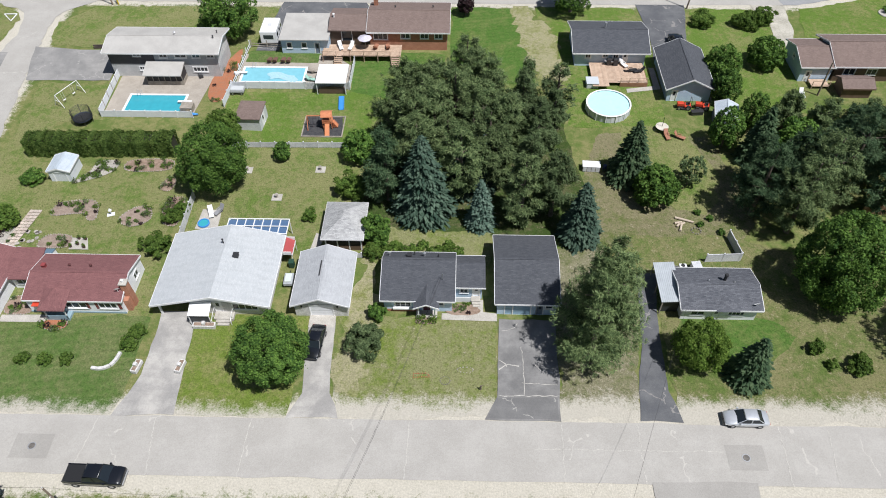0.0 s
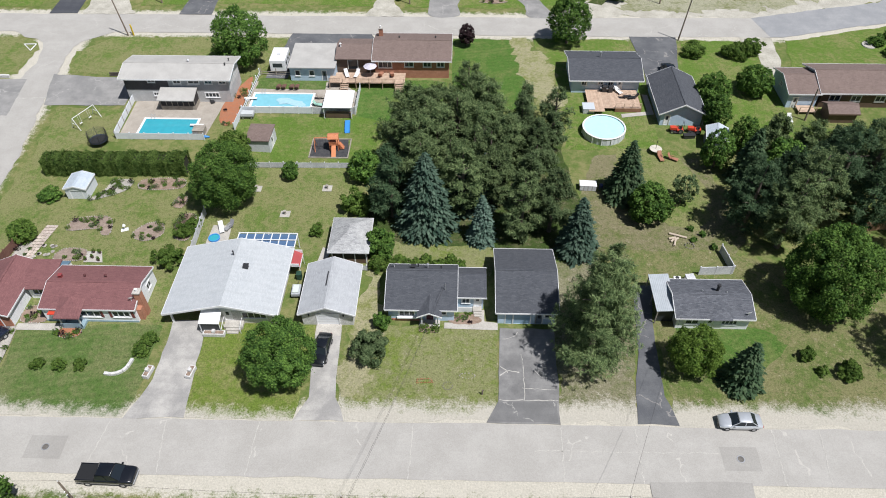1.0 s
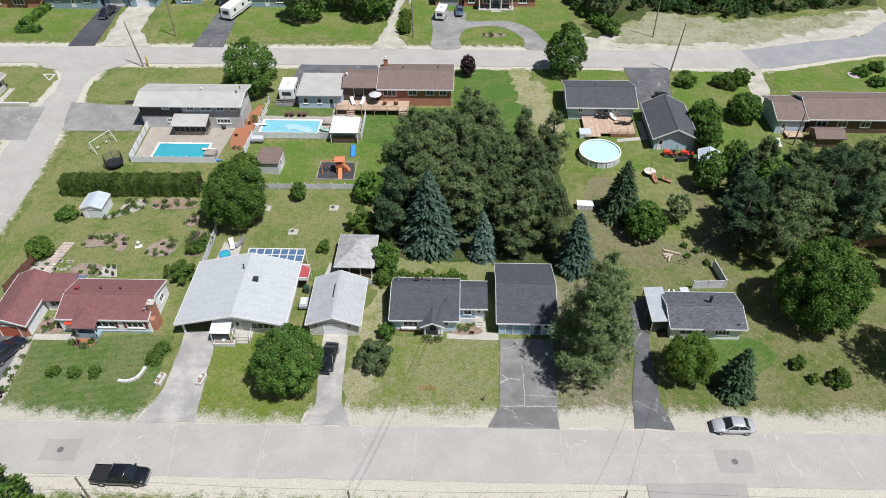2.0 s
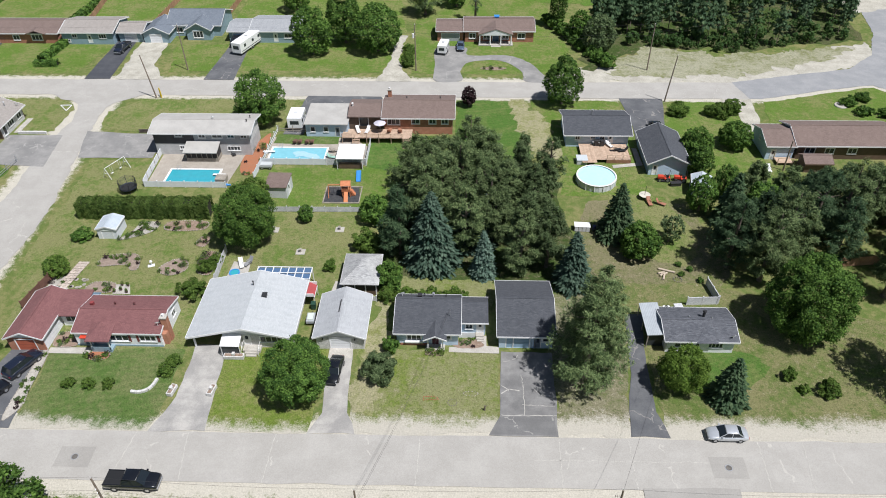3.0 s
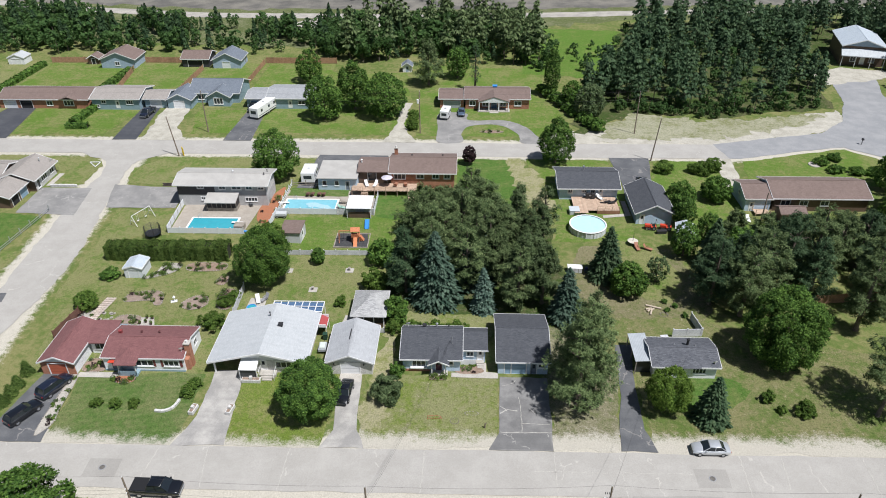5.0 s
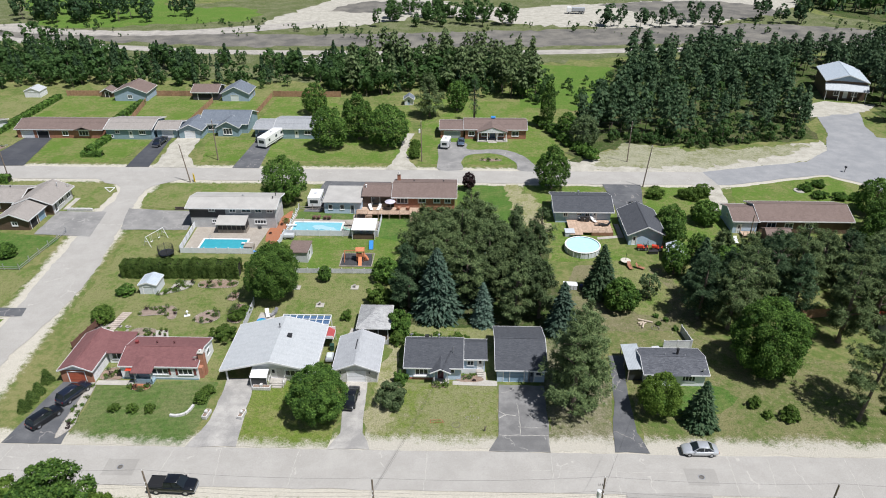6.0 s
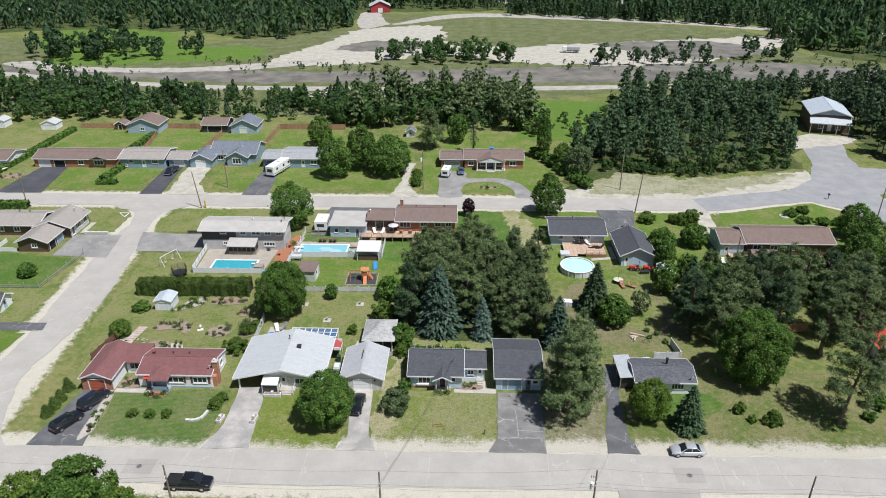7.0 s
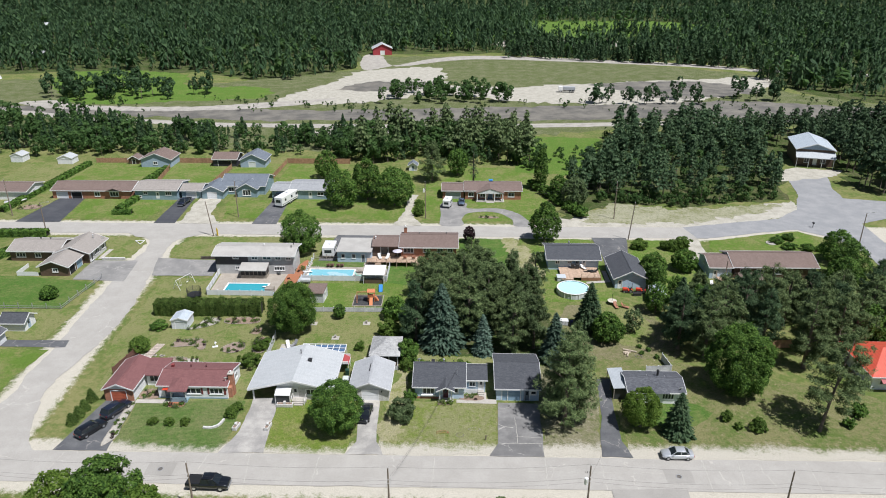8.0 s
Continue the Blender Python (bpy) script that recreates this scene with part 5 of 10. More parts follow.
def white_bungalow():
    h = root("bungalow", -26.9, 53.4, 0, 0, "white bungalow with a wide pale-grey shingle roof and carport", "house")
    w, d, z = 8.8, 10.0, 2.35
    walls(h, w, d, 0, z, PALE_STONE, (("S", "window", 4.7, 3.0, 0.9, 1.1, 3), ("S", "door", 2.5, 0.95, 0.45, 1.8, WHITE), ("E", "door", 6.6, 0.95, 0.3, 2.0, WHITE), ("E", "window", 2.0, 1.4, 1.0, 1.0), ("N", "window", 2.0, 2.0, 0.9, 1.2)))
    # one wide roof over house and carport
    zl, zr, top, R, F, B, L, P = 2.3, 2.45, 4.1, 4.95, -5.75, 5.6, -9.1, -1.6
    bm = bmesh.new()
    slab(bm, [(L, F, zl), (P, F, top), (P, B, top), (L, B, zl)], 0.2)
    slab(bm, [(P, F, top), (R, F, zr), (R, B, zr), (P, B, top)], 0.2)
    rf = part("roof", bm, ROOF_WHITE, h)
    for y0, y1 in ((F - 0.05, F - 0.003), (B + 0.003, B + 0.05)):
        for a, za, b, zb in ((L, zl, P, top), (P, top, R, zr)):
            bm = bmesh.new()
            ring = [(a, y0, za - 0.28), (b, y0, zb - 0.28), (b, y0, zb + 0.015), (a, y0, za + 0.015)]
            prism(bm, ring, [(p[0], y1, p[2]) for p in ring])
            bmesh.ops.recalc_face_normals(bm, faces=bm.faces[:])
            part("rake_board", bm, WHITE, rf)
    part("fascia", cubes((L - 0.05, L - 0.003, F, B, zl - 0.25, zl + 0.015)), WHITE, rf)
    part("fascia", cubes((R + 0.003, R + 0.06, F, B, zr - 0.25, zr + 0.015)), WHITE, rf)
    bm = bmesh.new()
    ring = [(-4.4, -5.02, 2.3), (4.4, -5.02, 2.3), (4.4, -5.02, 2.42), (P, -5.02, top - 0.25), (-4.4, -5.02, 3.2)]
    prism(bm, ring, [(p[0], -4.9, p[2]) for p in ring])
    bmesh.ops.recalc_face_normals(bm, faces=bm.faces[:])
    part("gable_end", bm, WHITE_SIDING, h)
    for y in (-5.2, -1.5, 2.2, 5.0):
        part("carport_post", cubes((-8.4, -8.2, y - 0.1, y + 0.1, 0, 2.15)), WHITE, h)
    part("carport_back_wall", cubes((-8.3, -4.5, 4.9, 5.1, 0, 2.3)), GREY_SIDING, h)
    part("carport_side_wall", cubes((-8.28, -8.2, -1.4, 4.88, 0, 2.1)), GREY_SIDING, h)
    vent(h, -1.9, 2.6, 4.0, BLACK_METAL, 0.12, 0.7)
    vent(h, 0.0, 0.8, 3.75, BLACK_METAL, 0.28, 0.3, True)
    # awning, stoop and planter
    bm = bmesh.new()
    slab(bm, [(-4.4, -6.9, 2.05), (-1.9, -6.9, 2.05), (-1.9, -5.1, 2.5), (-4.4, -5.1, 2.5)], 0.06)
    aw = part("awning", bm, PLASTIC_WHITE, h, "white sloping awning")
    for x in (-4.35, -2.0):
        part("awning_post", cubes((x, x + 0.07, -6.85, -6.78, 0, 2.0)), WHITE, aw)
    part("awning_curtain", cubes((-4.25, -2.05, -6.7, -6.66, 0.3, 1.9)), plain("dark_screen", (0.05, 0.055, 0.06), 0.6), aw)
    st = part("stoop", cubes((-1.9, 0.4, -6.1, -5.03, 0, 0.45), (-1.6, 0.2, -6.45, -6.105, 0, 0.3), (-1.4, 0.0, -6.8, -6.455, 0, 0.15)), CONCRETE, h)
    for x in (-1.85, 0.35):
        bm = bmesh.new()
        tube(bm, (x, -6.0, 0.45), (x, -6.0, 1.35), 0.03)
        tube(bm, (x, -6.0, 1.35), (x, -5.05, 1.35), 0.03)
        tube(bm, (x, -6.75, 0.1), (x, -6.75, 1.0), 0.03)
        tube(bm, (x, -6.75, 1.0), (x, -6.0, 1.35), 0.03)
        part("railing", bm, PLASTIC_WHITE, st)
    # back pergola of glass over the patio
    pg = root("patio_cover", -25.8, 60.2, 0, 0, "white-framed glazed patio cover", "patio cover")
    bm = bmesh.new()
    for i in range(8):
        x = -3.9 + 7.8 * i / 7
        box(bm, x - 0.05, x + 0.05, -1.3, 1.3, 2.5, 2.62)
    for y in (-1.3, 0.0, 1.25):
        box(bm, -3.95, 3.95, y - 0.05, y + 0.05, 2.621, 2.7)
    part("frame", bm, WHITE, pg)
    part("glazing", cubes((-3.9, 3.9, -1.25, 1.25, 2.46, 2.49)), plain("blue_glazing", (0.08, 0.14, 0.24), 0.1), pg)
    for x in (-3.85, 0.0, 3.8):
        part("post", cubes((x, x + 0.1, 1.15, 1.25, 0, 2.5)), WHITE, pg)
    aw2 = root("door_awning", -21.4, 57.3, 0, 0, "red and white awning over the side door", "awning")
    bm = bmesh.new()
    slab(bm, [(-0.4, -1.2, 2.5), (0.6, -1.2, 1.9), (0.6, 1.2, 1.9), (-0.4, 1.2, 2.5)], 0.05)
    part("canvas", bm, plain("awning_red", (0.35, 0.06, 0.06), 0.7), aw2)
    part("stripe", cubes((0.61, 0.66, -1.2, 1.2, 1.7, 1.9), (-0.42, 0.6, -1.3, -1.21, 2.0, 2.5), (-0.42, 0.6, 1.21, 1.3, 2.0, 2.5)), PLASTIC_WHITE, aw2)
    for y in (-1.15, 1.15):
        part("post", cubes((0.52, 0.58, y - 0.03, y + 0.03, 0, 1.86)), WHITE, aw2)


def silver_garage():
    h = root("garage", -16.15, 52.1, 0, 0, "white garage with a silver-grey gabled roof and white door", "garage")
    walls(h, 6.2, 7.6, 0, 2.35, PALE_STONE, (("S", "garage_door", 1.75, 2.8, 0.02, 2.1, WHITE_DOOR), ("E", "window", 3.0, 1.0, 1.1, 0.8)))
    gable(h, 6.2, 7.6, 2.35, 1.25, ROOF_SILVER, "y", 0.38, WHITE_SIDING)
    part("ridge_vent", cubes((-0.42, -0.3, -0.6, 1.7, 3.62, 3.72)), BLACK_METAL, h, "dark slot on the roof")
    for x in (-2.3, 1.9):
        part("wall_lamp", rounded((x, x + 0.16, -3.98, -3.805, 1.75, 2.0)), BLACK_METAL, h)


def pavilion():
    h = root("garden_pavilion", -14.8, 61.6, 0, 0, "screened pavilion with a mottled grey hipped roof", "pavilion")
    hip(h, 4.7, 5.9, 2.3, 1.45, ROOF_MOTTLED, 0.35, 0.5)
    for x in (-2.25, -0.75, 0.75, 2.25):
        for y in (-2.85, 2.85):
            part("post", cubes((x - 0.07, x + 0.07, y - 0.07, y + 0.07, 0, 2.3)), WHITE, h)
    part("knee_wall", cubes((-2.15, 2.15, -2.9, -2.8, 0, 0.8), (-2.15, 2.15, 2.8, 2.9, 0, 0.8), (-2.3, -2.17, -2.7, 2.7, 0, 0.8), (2.17, 2.3, -2.7, 2.7, 0, 0.8)), BROWN_SIDING, h)
    part("screen", cubes((-2.15, 2.15, -2.86, -2.84, 0.801, 2.28), (-2.15, 2.15, 2.84, 2.86, 0.801, 2.28), (-2.25, -2.23, -2.7, 2.7, 0.801, 2.28), (2.23, 2.25, -2.7, 2.7, 0.801, 2.28)), plain("insect_screen", (0.035, 0.03, 0.03), 0.7), h)


def blue_house():
    h = root("bungalow", -4.85, 52.7, 0, 0, "light-blue bungalow with a charcoal shingle roof", "house")
    w, d, z = 8.0, 6.9, 2.4
    walls(h, w, d, 0, z, PALE_BLUE_SIDING, (("S", "window", 1.3, 1.9, 0.85, 1.2, 2), ("S", "window", 6.4, 0.7, 1.2, 0.9, 0), ("S", "door", 4.55, 1.0, 0.1, 2.05, plain("door_maroon", (0.12, 0.03, 0.04), 0.5)), ("W", "window", 3.0, 1.0, 1.0, 1.0), ("N", "window", 2, 1.4, 1.0, 1.0)))
    gable(h, w, d, z, 1.35, ROOF_DARK, "x", 0.4, PALE_BLUE_SIDING, peak=1.4)
    part("bay_sill", rounded((-2.95, -0.6, -3.75, -3.5, 0.6, 0.85)), WHITE, h)
    part("brick_skirt", cubes((-4.02, 0.2, -3.52, -3.455, 0, 0.35)), BRICK, h)
    porch = part("porch", cubes((-0.2, 2.3, -4.5, -3.46, 0, 0.2)), CONCRETE, h)
    for x in (0.05, 1.95):
        part("post", cubes((x, x + 0.14, -4.45, -4.31, 0.2, 2.3)), WHITE, porch)
    gb = bmesh.new()
    slab(gb, [(-0.45, -4.8, 2.3), (1.05, -4.8, 3.05), (1.05, -1.6, 3.05), (-0.45, -1.6, 2.3)], 0.12)
    slab(gb, [(1.05, -4.8, 3.05), (2.55, -4.8, 2.3), (2.55, -1.6, 2.3), (1.05, -1.6, 3.05)], 0.12)
    part("porch_roof", gb, ROOF_DARK_Y, porch)
    gb = bmesh.new()
    for a, za, b, zb in ((-0.5, 2.28, 1.05, 3.05), (1.05, 3.05, 2.6, 2.28)):
        ring = [(a, -4.86, za - 0.18), (b, -4.86, zb - 0.18), (b, -4.86, zb + 0.015), (a, -4.86, za + 0.015)]
        prism(gb, ring, [(p[0], -4.805, p[2]) for p in ring])
    bmesh.ops.recalc_face_normals(gb, faces=gb.faces[:])
    part("porch_fascia", gb, WHITE, porch)
    vent(h, -1.2, 2.3, 3.35, BLACK_METAL, 0.24, 0.3, True)
    vent(h, 0.6, 2.4, 3.35, GALV, 0.18, 0.5)
    vent(h, -0.6, 2.8, 3.1, BLACK_METAL, 0.1, 0.3)
    vent(h, 2.3, 2.2, 3.4, BLACK_METAL, 0.1, 0.3)
    dish(h, -3.6, 2.4, 3.3)
    bm = bmesh.new()
    tube(bm, (2.9, -1.2, 2.9), (2.9, -1.2, 4.4), 0.04)
    part("service_mast", bm, GALV, h)
    r = root("bungalow_wing", 0.95, 53.4, 0, 0, "recessed blue wing with white steps beside the bungalow", "house wing")
    walls(r, 3.55, 4.3, 0, 2.4, PALE_BLUE_SIDING, (("S", "window", 0.9, 1.0, 1.1, 0.9, 1), ("S", "door", 2.4, 0.9, 0.5, 1.85, WHITE)))
    bm = bmesh.new()
    slab(bm, [(-1.77, -2.5, 2.5), (2.15, -2.5, 2.5), (2.15, 0.6, 3.4), (-1.77, 0.6, 3.4)], 0.14)
    slab(bm, [(-1.77, 0.6, 3.4), (2.15, 0.6, 3.4), (2.15, 2.5, 2.5), (-1.77, 2.5, 2.5)], 0.14)
    rr = part("roof", bm, ROOF_DARK, r)
    part("fascia", cubes((-1.77, 2.2, -2.56, -2.505, 2.32, 2.52), (-1.77, 2.2, 2.505, 2.56, 2.32, 2.52)), WHITE, rr)
    part("steps", cubes((0.5, 1.6, -2.9, -2.16, 0, 0.5), (0.6, 1.6, -3.2, -2.905, 0, 0.33), (0.7, 1.6, -3.5, -3.205, 0, 0.17)), CONCRETE, r, "pale concrete steps")
    part("landing_rail", cubes((-1.7, 0.45, -2.75, -2.69, 0, 0.95)), WHITE, r)
    sheet("flower_bed", oval(0.5, 49.4, 2.2, 0.75, 20), 0.1, MULCH, 0.15, 0.4, "planted bed by the walkway", "flower bed")


def big_garage():
    h = root("garage", 7.95, 54.05, 0, 0, "light-blue double garage with a charcoal shingle roof", "garage")
    walls(h, 6.9, 10.1, 0, 2.4, PALE_BLUE_SIDING, (("S", "garage_door", 0.85, 3.1, 0.02, 2.0, BLUE_DOOR), ("S", "door", 4.55, 0.85, 0.05, 2.0, SLATE_SIDING), ("S", "window", 5.55, 0.9, 1.2, 0.7, 0), ("W", "window", 5.0, 1.0, 1.1, 0.8)))
    gable(h, 6.9, 10.1, 2.4, 1.7, ROOF_DARK, "x", 0.36, PALE_BLUE_SIDING)
    for x in (-1.7, 1.05):
        part("corner_board", cubes((x, x + 0.12, -5.09, -5.055, 0, 2.3)), WHITE, h)


def small_house():
    h = root("bungalow", 30.2, 51.5, 0, 0, "small white house with a patchy slate-grey shingle roof", "house")
    w, d, z = 8.6, 5.5, 2.35
    walls(h, w, d, 0, z, WHITE_SIDING, (("S", "window", 5.3, 1.9, 0.9, 1.15, 3), ("S", "window", 1.0, 1.6, 0.9, 1.1, 1), ("S", "door", 3.5, 0.95, 0.1, 2.05, WHITE), ("E", "window", 2.0, 1.1, 1.0, 1.0)))
    gable(h, w, d, z, 0.85, ROOF_SLATE, "x", 0.42)
    bm = bmesh.new()
    prism(bm, [(-0.7, -3.35, 2.28), (2.0, -3.35, 2.28), (2.0, -1.2, 2.7), (-0.7, -1.2, 2.7)], [(-0.68, -3.3, 2.36), (1.98, -3.3, 2.36), (0.7, -1.3, 3.06), (0.6, -1.3, 3.06)])
    part("porch_roof", bm, ROOF_SLATE, h)
    bm = bmesh.new()
    tube(bm, (0.9, 0.7, 3.0), (0.9, 0.7, 4.0), 0.18, 0.18, 12)
    tube(bm, (0.9, 0.7, 4.002), (0.9, 0.7, 4.2), 0.26, 0.2, 12)
    part("stove_pipe", bm, BLACK_METAL, h)
    vent(h, 1.9, 0.3, 3.1, GALV, 0.1, 0.2)
    vent(h, -1.0, 0.5, 3.1, GALV, 0.1, 0.2)
    dish(h, 3.9, -2.6, 2.45)
    c = root("carport", 24.75, 52.4, 0, 0, "lean-to carport with a ribbed pale metal roof", "carport")
    bm = bmesh.new()
    slab(bm, [(-1.3, -3.0, 2.35), (1.15, -3.0, 2.55), (1.15, 3.0, 2.55), (-1.3, 3.0, 2.35)], 0.08)
    part("roof", bm, RIBBED, c)
    for y in (-2.9, 0, 2.85):
        part("post", cubes((-1.2, -1.08, y - 0.06, y + 0.06, 0, 2.27)), GREYWOOD, c)
    part("back_panel", cubes((-1.0, 1.0, -2.6, -2.54, 0.0, 1.9)), plain("dark_panel", (0.03, 0.035, 0.04), 0.5), c)


red_bungalow()
white_bungalow()
silver_garage()
pavilion()
blue_house()
big_garage()
small_house()

# ---- houses of the second row ----


def two_storey():
    h = root("two_storey_house", -48.2, 99.1, 0, 0, "two-storey house, dark upper siding over pale block, tan roof", "house")
    w, d = 17.6, 6.4
    walls(h, w, d, 0, 2.35, BLOCK, (("S", "window", 1.2 + 3.2, 0.9, 1.2, 0.7, 1), ("S", "window", 13.2, 2.4, 1.0, 0.9, 3)))
    for side in "SENW":
        holes = ((4.0, 1.3, 3.8, 0.55), (8.3, 1.3, 3.6, 0.75), (10.8, 1.9, 3.6, 0.75), (13.6, 1.3, 3.6, 0.75), (16.0, 1.2, 3.6, 0.6)) if side == "S" else ()
        wall(h, side, w, d, 2.36, 4.75, {"S": GREY_SIDING, "E": PALE_STONE}.get(side, BLACK_SIDING), holes)
        for o in holes:
            window(h, side, w, d, *o, mullions=1)
    part("black_cladding", cubes((-8.8, -1.4, -3.26, -3.205, 2.4, 3.75), (-8.8, -4.85, -3.26, -3.205, 3.75, 4.45), (-3.45, -1.4, -3.26, -3.205, 3.75, 4.45), (-8.8, -1.4, -3.26, -3.205, 4.45, 4.7)), BLACK_SIDING, h)
    gable(h, w, d, 4.75, 0.75, ROOF_TAN, "x", 0.62, PALE_STONE)
    vent(h, 1.5, 0.5, 5.5, GALV, 0.2, 0.4)
    vent(h, 8.0, -0.5, 5.4, BLACK_METAL, 0.15, 0.5)
    vent(h, 8.2, 1.2, 5.3, BLACK_METAL, 0.12, 0.5)
    p = root("screened_porch", -47.9, 94.9, 0, 0, "screened porch with a flat tan roof", "porch")
    bm = bmesh.new()
    slab(bm, [(-3.1, -2.1, 2.3), (3.1, -2.1, 2.3), (3.1, 0.9, 3.05), (-3.1, 0.9, 3.05)], 0.14)
    part("roof", bm, ROOF_TAN, p)
    part("knee_wall", cubes((-2.9, 2.9, -1.45, -1.37, 0, 0.8), (2.82, 2.9, -1.36, 0.9, 0, 0.8), (-2.9, -2.82, -1.36, 0.9, 0, 0.8)), GREYWOOD, p)
    for i in range(7):
        x = -2.9 + 5.7 * i / 6
        part("post", cubes((x, x + 0.1, -1.45, -1.37, 0.801, 2.3)), GREYWOOD, p)
    part("screen", cubes((-2.85, 2.85, -1.34, -1.33, 0.801, 2.3), (2.84, 2.85, -1.3, 0.9, 0.801, 2.3)), MATS["insect_screen"], p)


def sleeper_wall():
    w = root("retaining_wall", -60.4, 104.0, 0, 3, "dark timber retaining wall above the driveway", "retaining wall")
    for i in range(5):
        for k in range(3):
            part("sleeper", rounded((-3.2 + i * 1.7 + 0.2 * (k % 2), -1.54 + i * 1.7 + 0.2 * (k % 2), -0.12 + 0.05 * k, 0.12 + 0.05 * k, 0.22 * k, 0.22 * k + 0.2), r=0.02), surface("dark_timber", (0.05, 0.04, 0.034), (0.09, 0.072, 0.06), 2.0, 14.0, 0.9, 0.3, rand=0.3), w)


sleeper_wall()


def pool_house_row():
    a = root("flat_roof_annex", -26.6, 106.5, 0, 0, "pale-blue annex with a flat tan roof", "house wing")
    walls(a, 8.0, 7.4, 0, 2.9, PALE_BLUE_SIDING, (("S", "window", 0.9, 0.9, 1.1, 1.1, 0), ("S", "window", 3.4, 0.9, 1.1, 1.1, 0), ("S", "door", 5.6, 0.9, 0.1, 2.05, SLATE_SIDING)))
    bm = bmesh.new()
    slab(bm, [(-4.2, -4.2, 2.98), (4.2, -4.2, 2.98), (4.2, 3.9, 3.2), (-4.2, 3.9, 3.2)], 0.16)
    part("roof", bm, ROOF_TAN, a)
    h = root("brick_bungalow", -9.2, 108.6, 0, 0, "brown-brick raised bungalow with a brown shingle roof and deck", "house")
    walls(h, 13.0, 8.8, 0, 3.6, BROWN_SIDING, (("S", "window", 0.6, 2.4, 2.0, 1.4, 2), ("S", "window", 5.2, 1.6, 2.2, 1.0, 1), ("S", "window", 8.5, 1.4, 2.2, 1.0, 1), ("S", "window", 10.9, 1.3, 2.2, 1.0, 1)), {"S": BRICK})
    gable(h, 13.0, 8.8, 3.6, 1.25, ROOF_BROWN, "x", 0.5, BRICK)
    chimney(h, -6.3, -5.6, 2.6, 3.3, 3.0, 5.6, BRICK)
    vent(h, -2.5, 1.5, 4.4)
    vent(h, 4.0, 1.6, 4.4)
    g = root("bungalow_wing", -19.2, 108.0, 0, 0, "brown wing between annex and bungalow", "house wing")
    walls(g, 6.8, 6.2, 0, 3.4, BROWN_SIDING, (("S", "door", 2.0, 1.8, 1.25, 2.0, GLASS),))
    bm = bmesh.new()
    slab(bm, [(-3.5, -3.6, 3.5), (3.38, -3.6, 3.5), (3.38, 0.2, 4.4), (-3.5, 0.2, 4.4)])
    slab(bm, [(-3.5, 0.2, 4.4), (3.38, 0.2, 4.4), (3.38, 3.6, 3.5), (-3.5, 3.6, 3.5)])
    part("roof", bm, ROOF_BROWN, g)
    vent(g, -2.8, -0.6, 4.2, PLASTIC_WHITE, 0.2, 0.6)
    dk = root("deck", -16.5, 102.2, 0, 0, "raised wooden deck with two flights of steps", "deck")
    for i in range(22):
        y = -1.75 + i * 0.157
        part("board", cubes((-7.0, 6.2, y, y + 0.147, 1.12, 1.16)), DECK_WOOD, dk)
    for x in (-6.9, -4.6, -2.3, 0.0, 2.3, 4.4, 6.05):
        part("post", cubes((x, x + 0.1, -1.85, -1.75, 0, 2.1)), DECK_WOOD, dk)
    part("rail", cubes((-6.9, -4.9, -1.84, -1.76, 2.1, 2.16), (-3.5, 4.4, -1.84, -1.76, 2.1, 2.16), (-6.9, -4.9, -1.82, -1.78, 1.3, 1.36), (-3.5, 4.4, -1.82, -1.78, 1.3, 1.36)), DECK_WOOD, dk)
    for i in range(60):
        x = -6.75 + i * 0.19
        if not -4.9 < x < -3.5:
            part("baluster", cubes((x, x + 0.04, -1.82, -1.79, 1.361, 2.099)), DECK_WOOD, dk)
    for x0, n0 in ((-4.85, 6), (4.7, 6)):
        for i in range(n0):
            part("tread", cubes((x0, x0 + 1.25, -2.15 - i * 0.3, -1.87 - i * 0.3, 0.96 - i * 0.18, 1.0 - i * 0.18)), DECK_WOOD, dk)
        bm = bmesh.new()
        for x in (x0 - 0.05, x0 + 1.26):
            prism(bm, [(x, -1.86, 0.85), (x, -3.7, -0.05), (x, -3.7, 0.12), (x, -1.86, 1.1)], [(x + 0.045, -1.86, 0.85), (x + 0.045, -3.7, -0.05), (x + 0.045, -3.7, 0.12), (x + 0.045, -1.86, 1.1)])
            box(bm, x, x + 0.05, -3.6, -3.5, 0, 1.0)
        bmesh.ops.recalc_face_normals(bm, faces=bm.faces[:])
        part("stringer", bm, DECK_WOOD, dk)


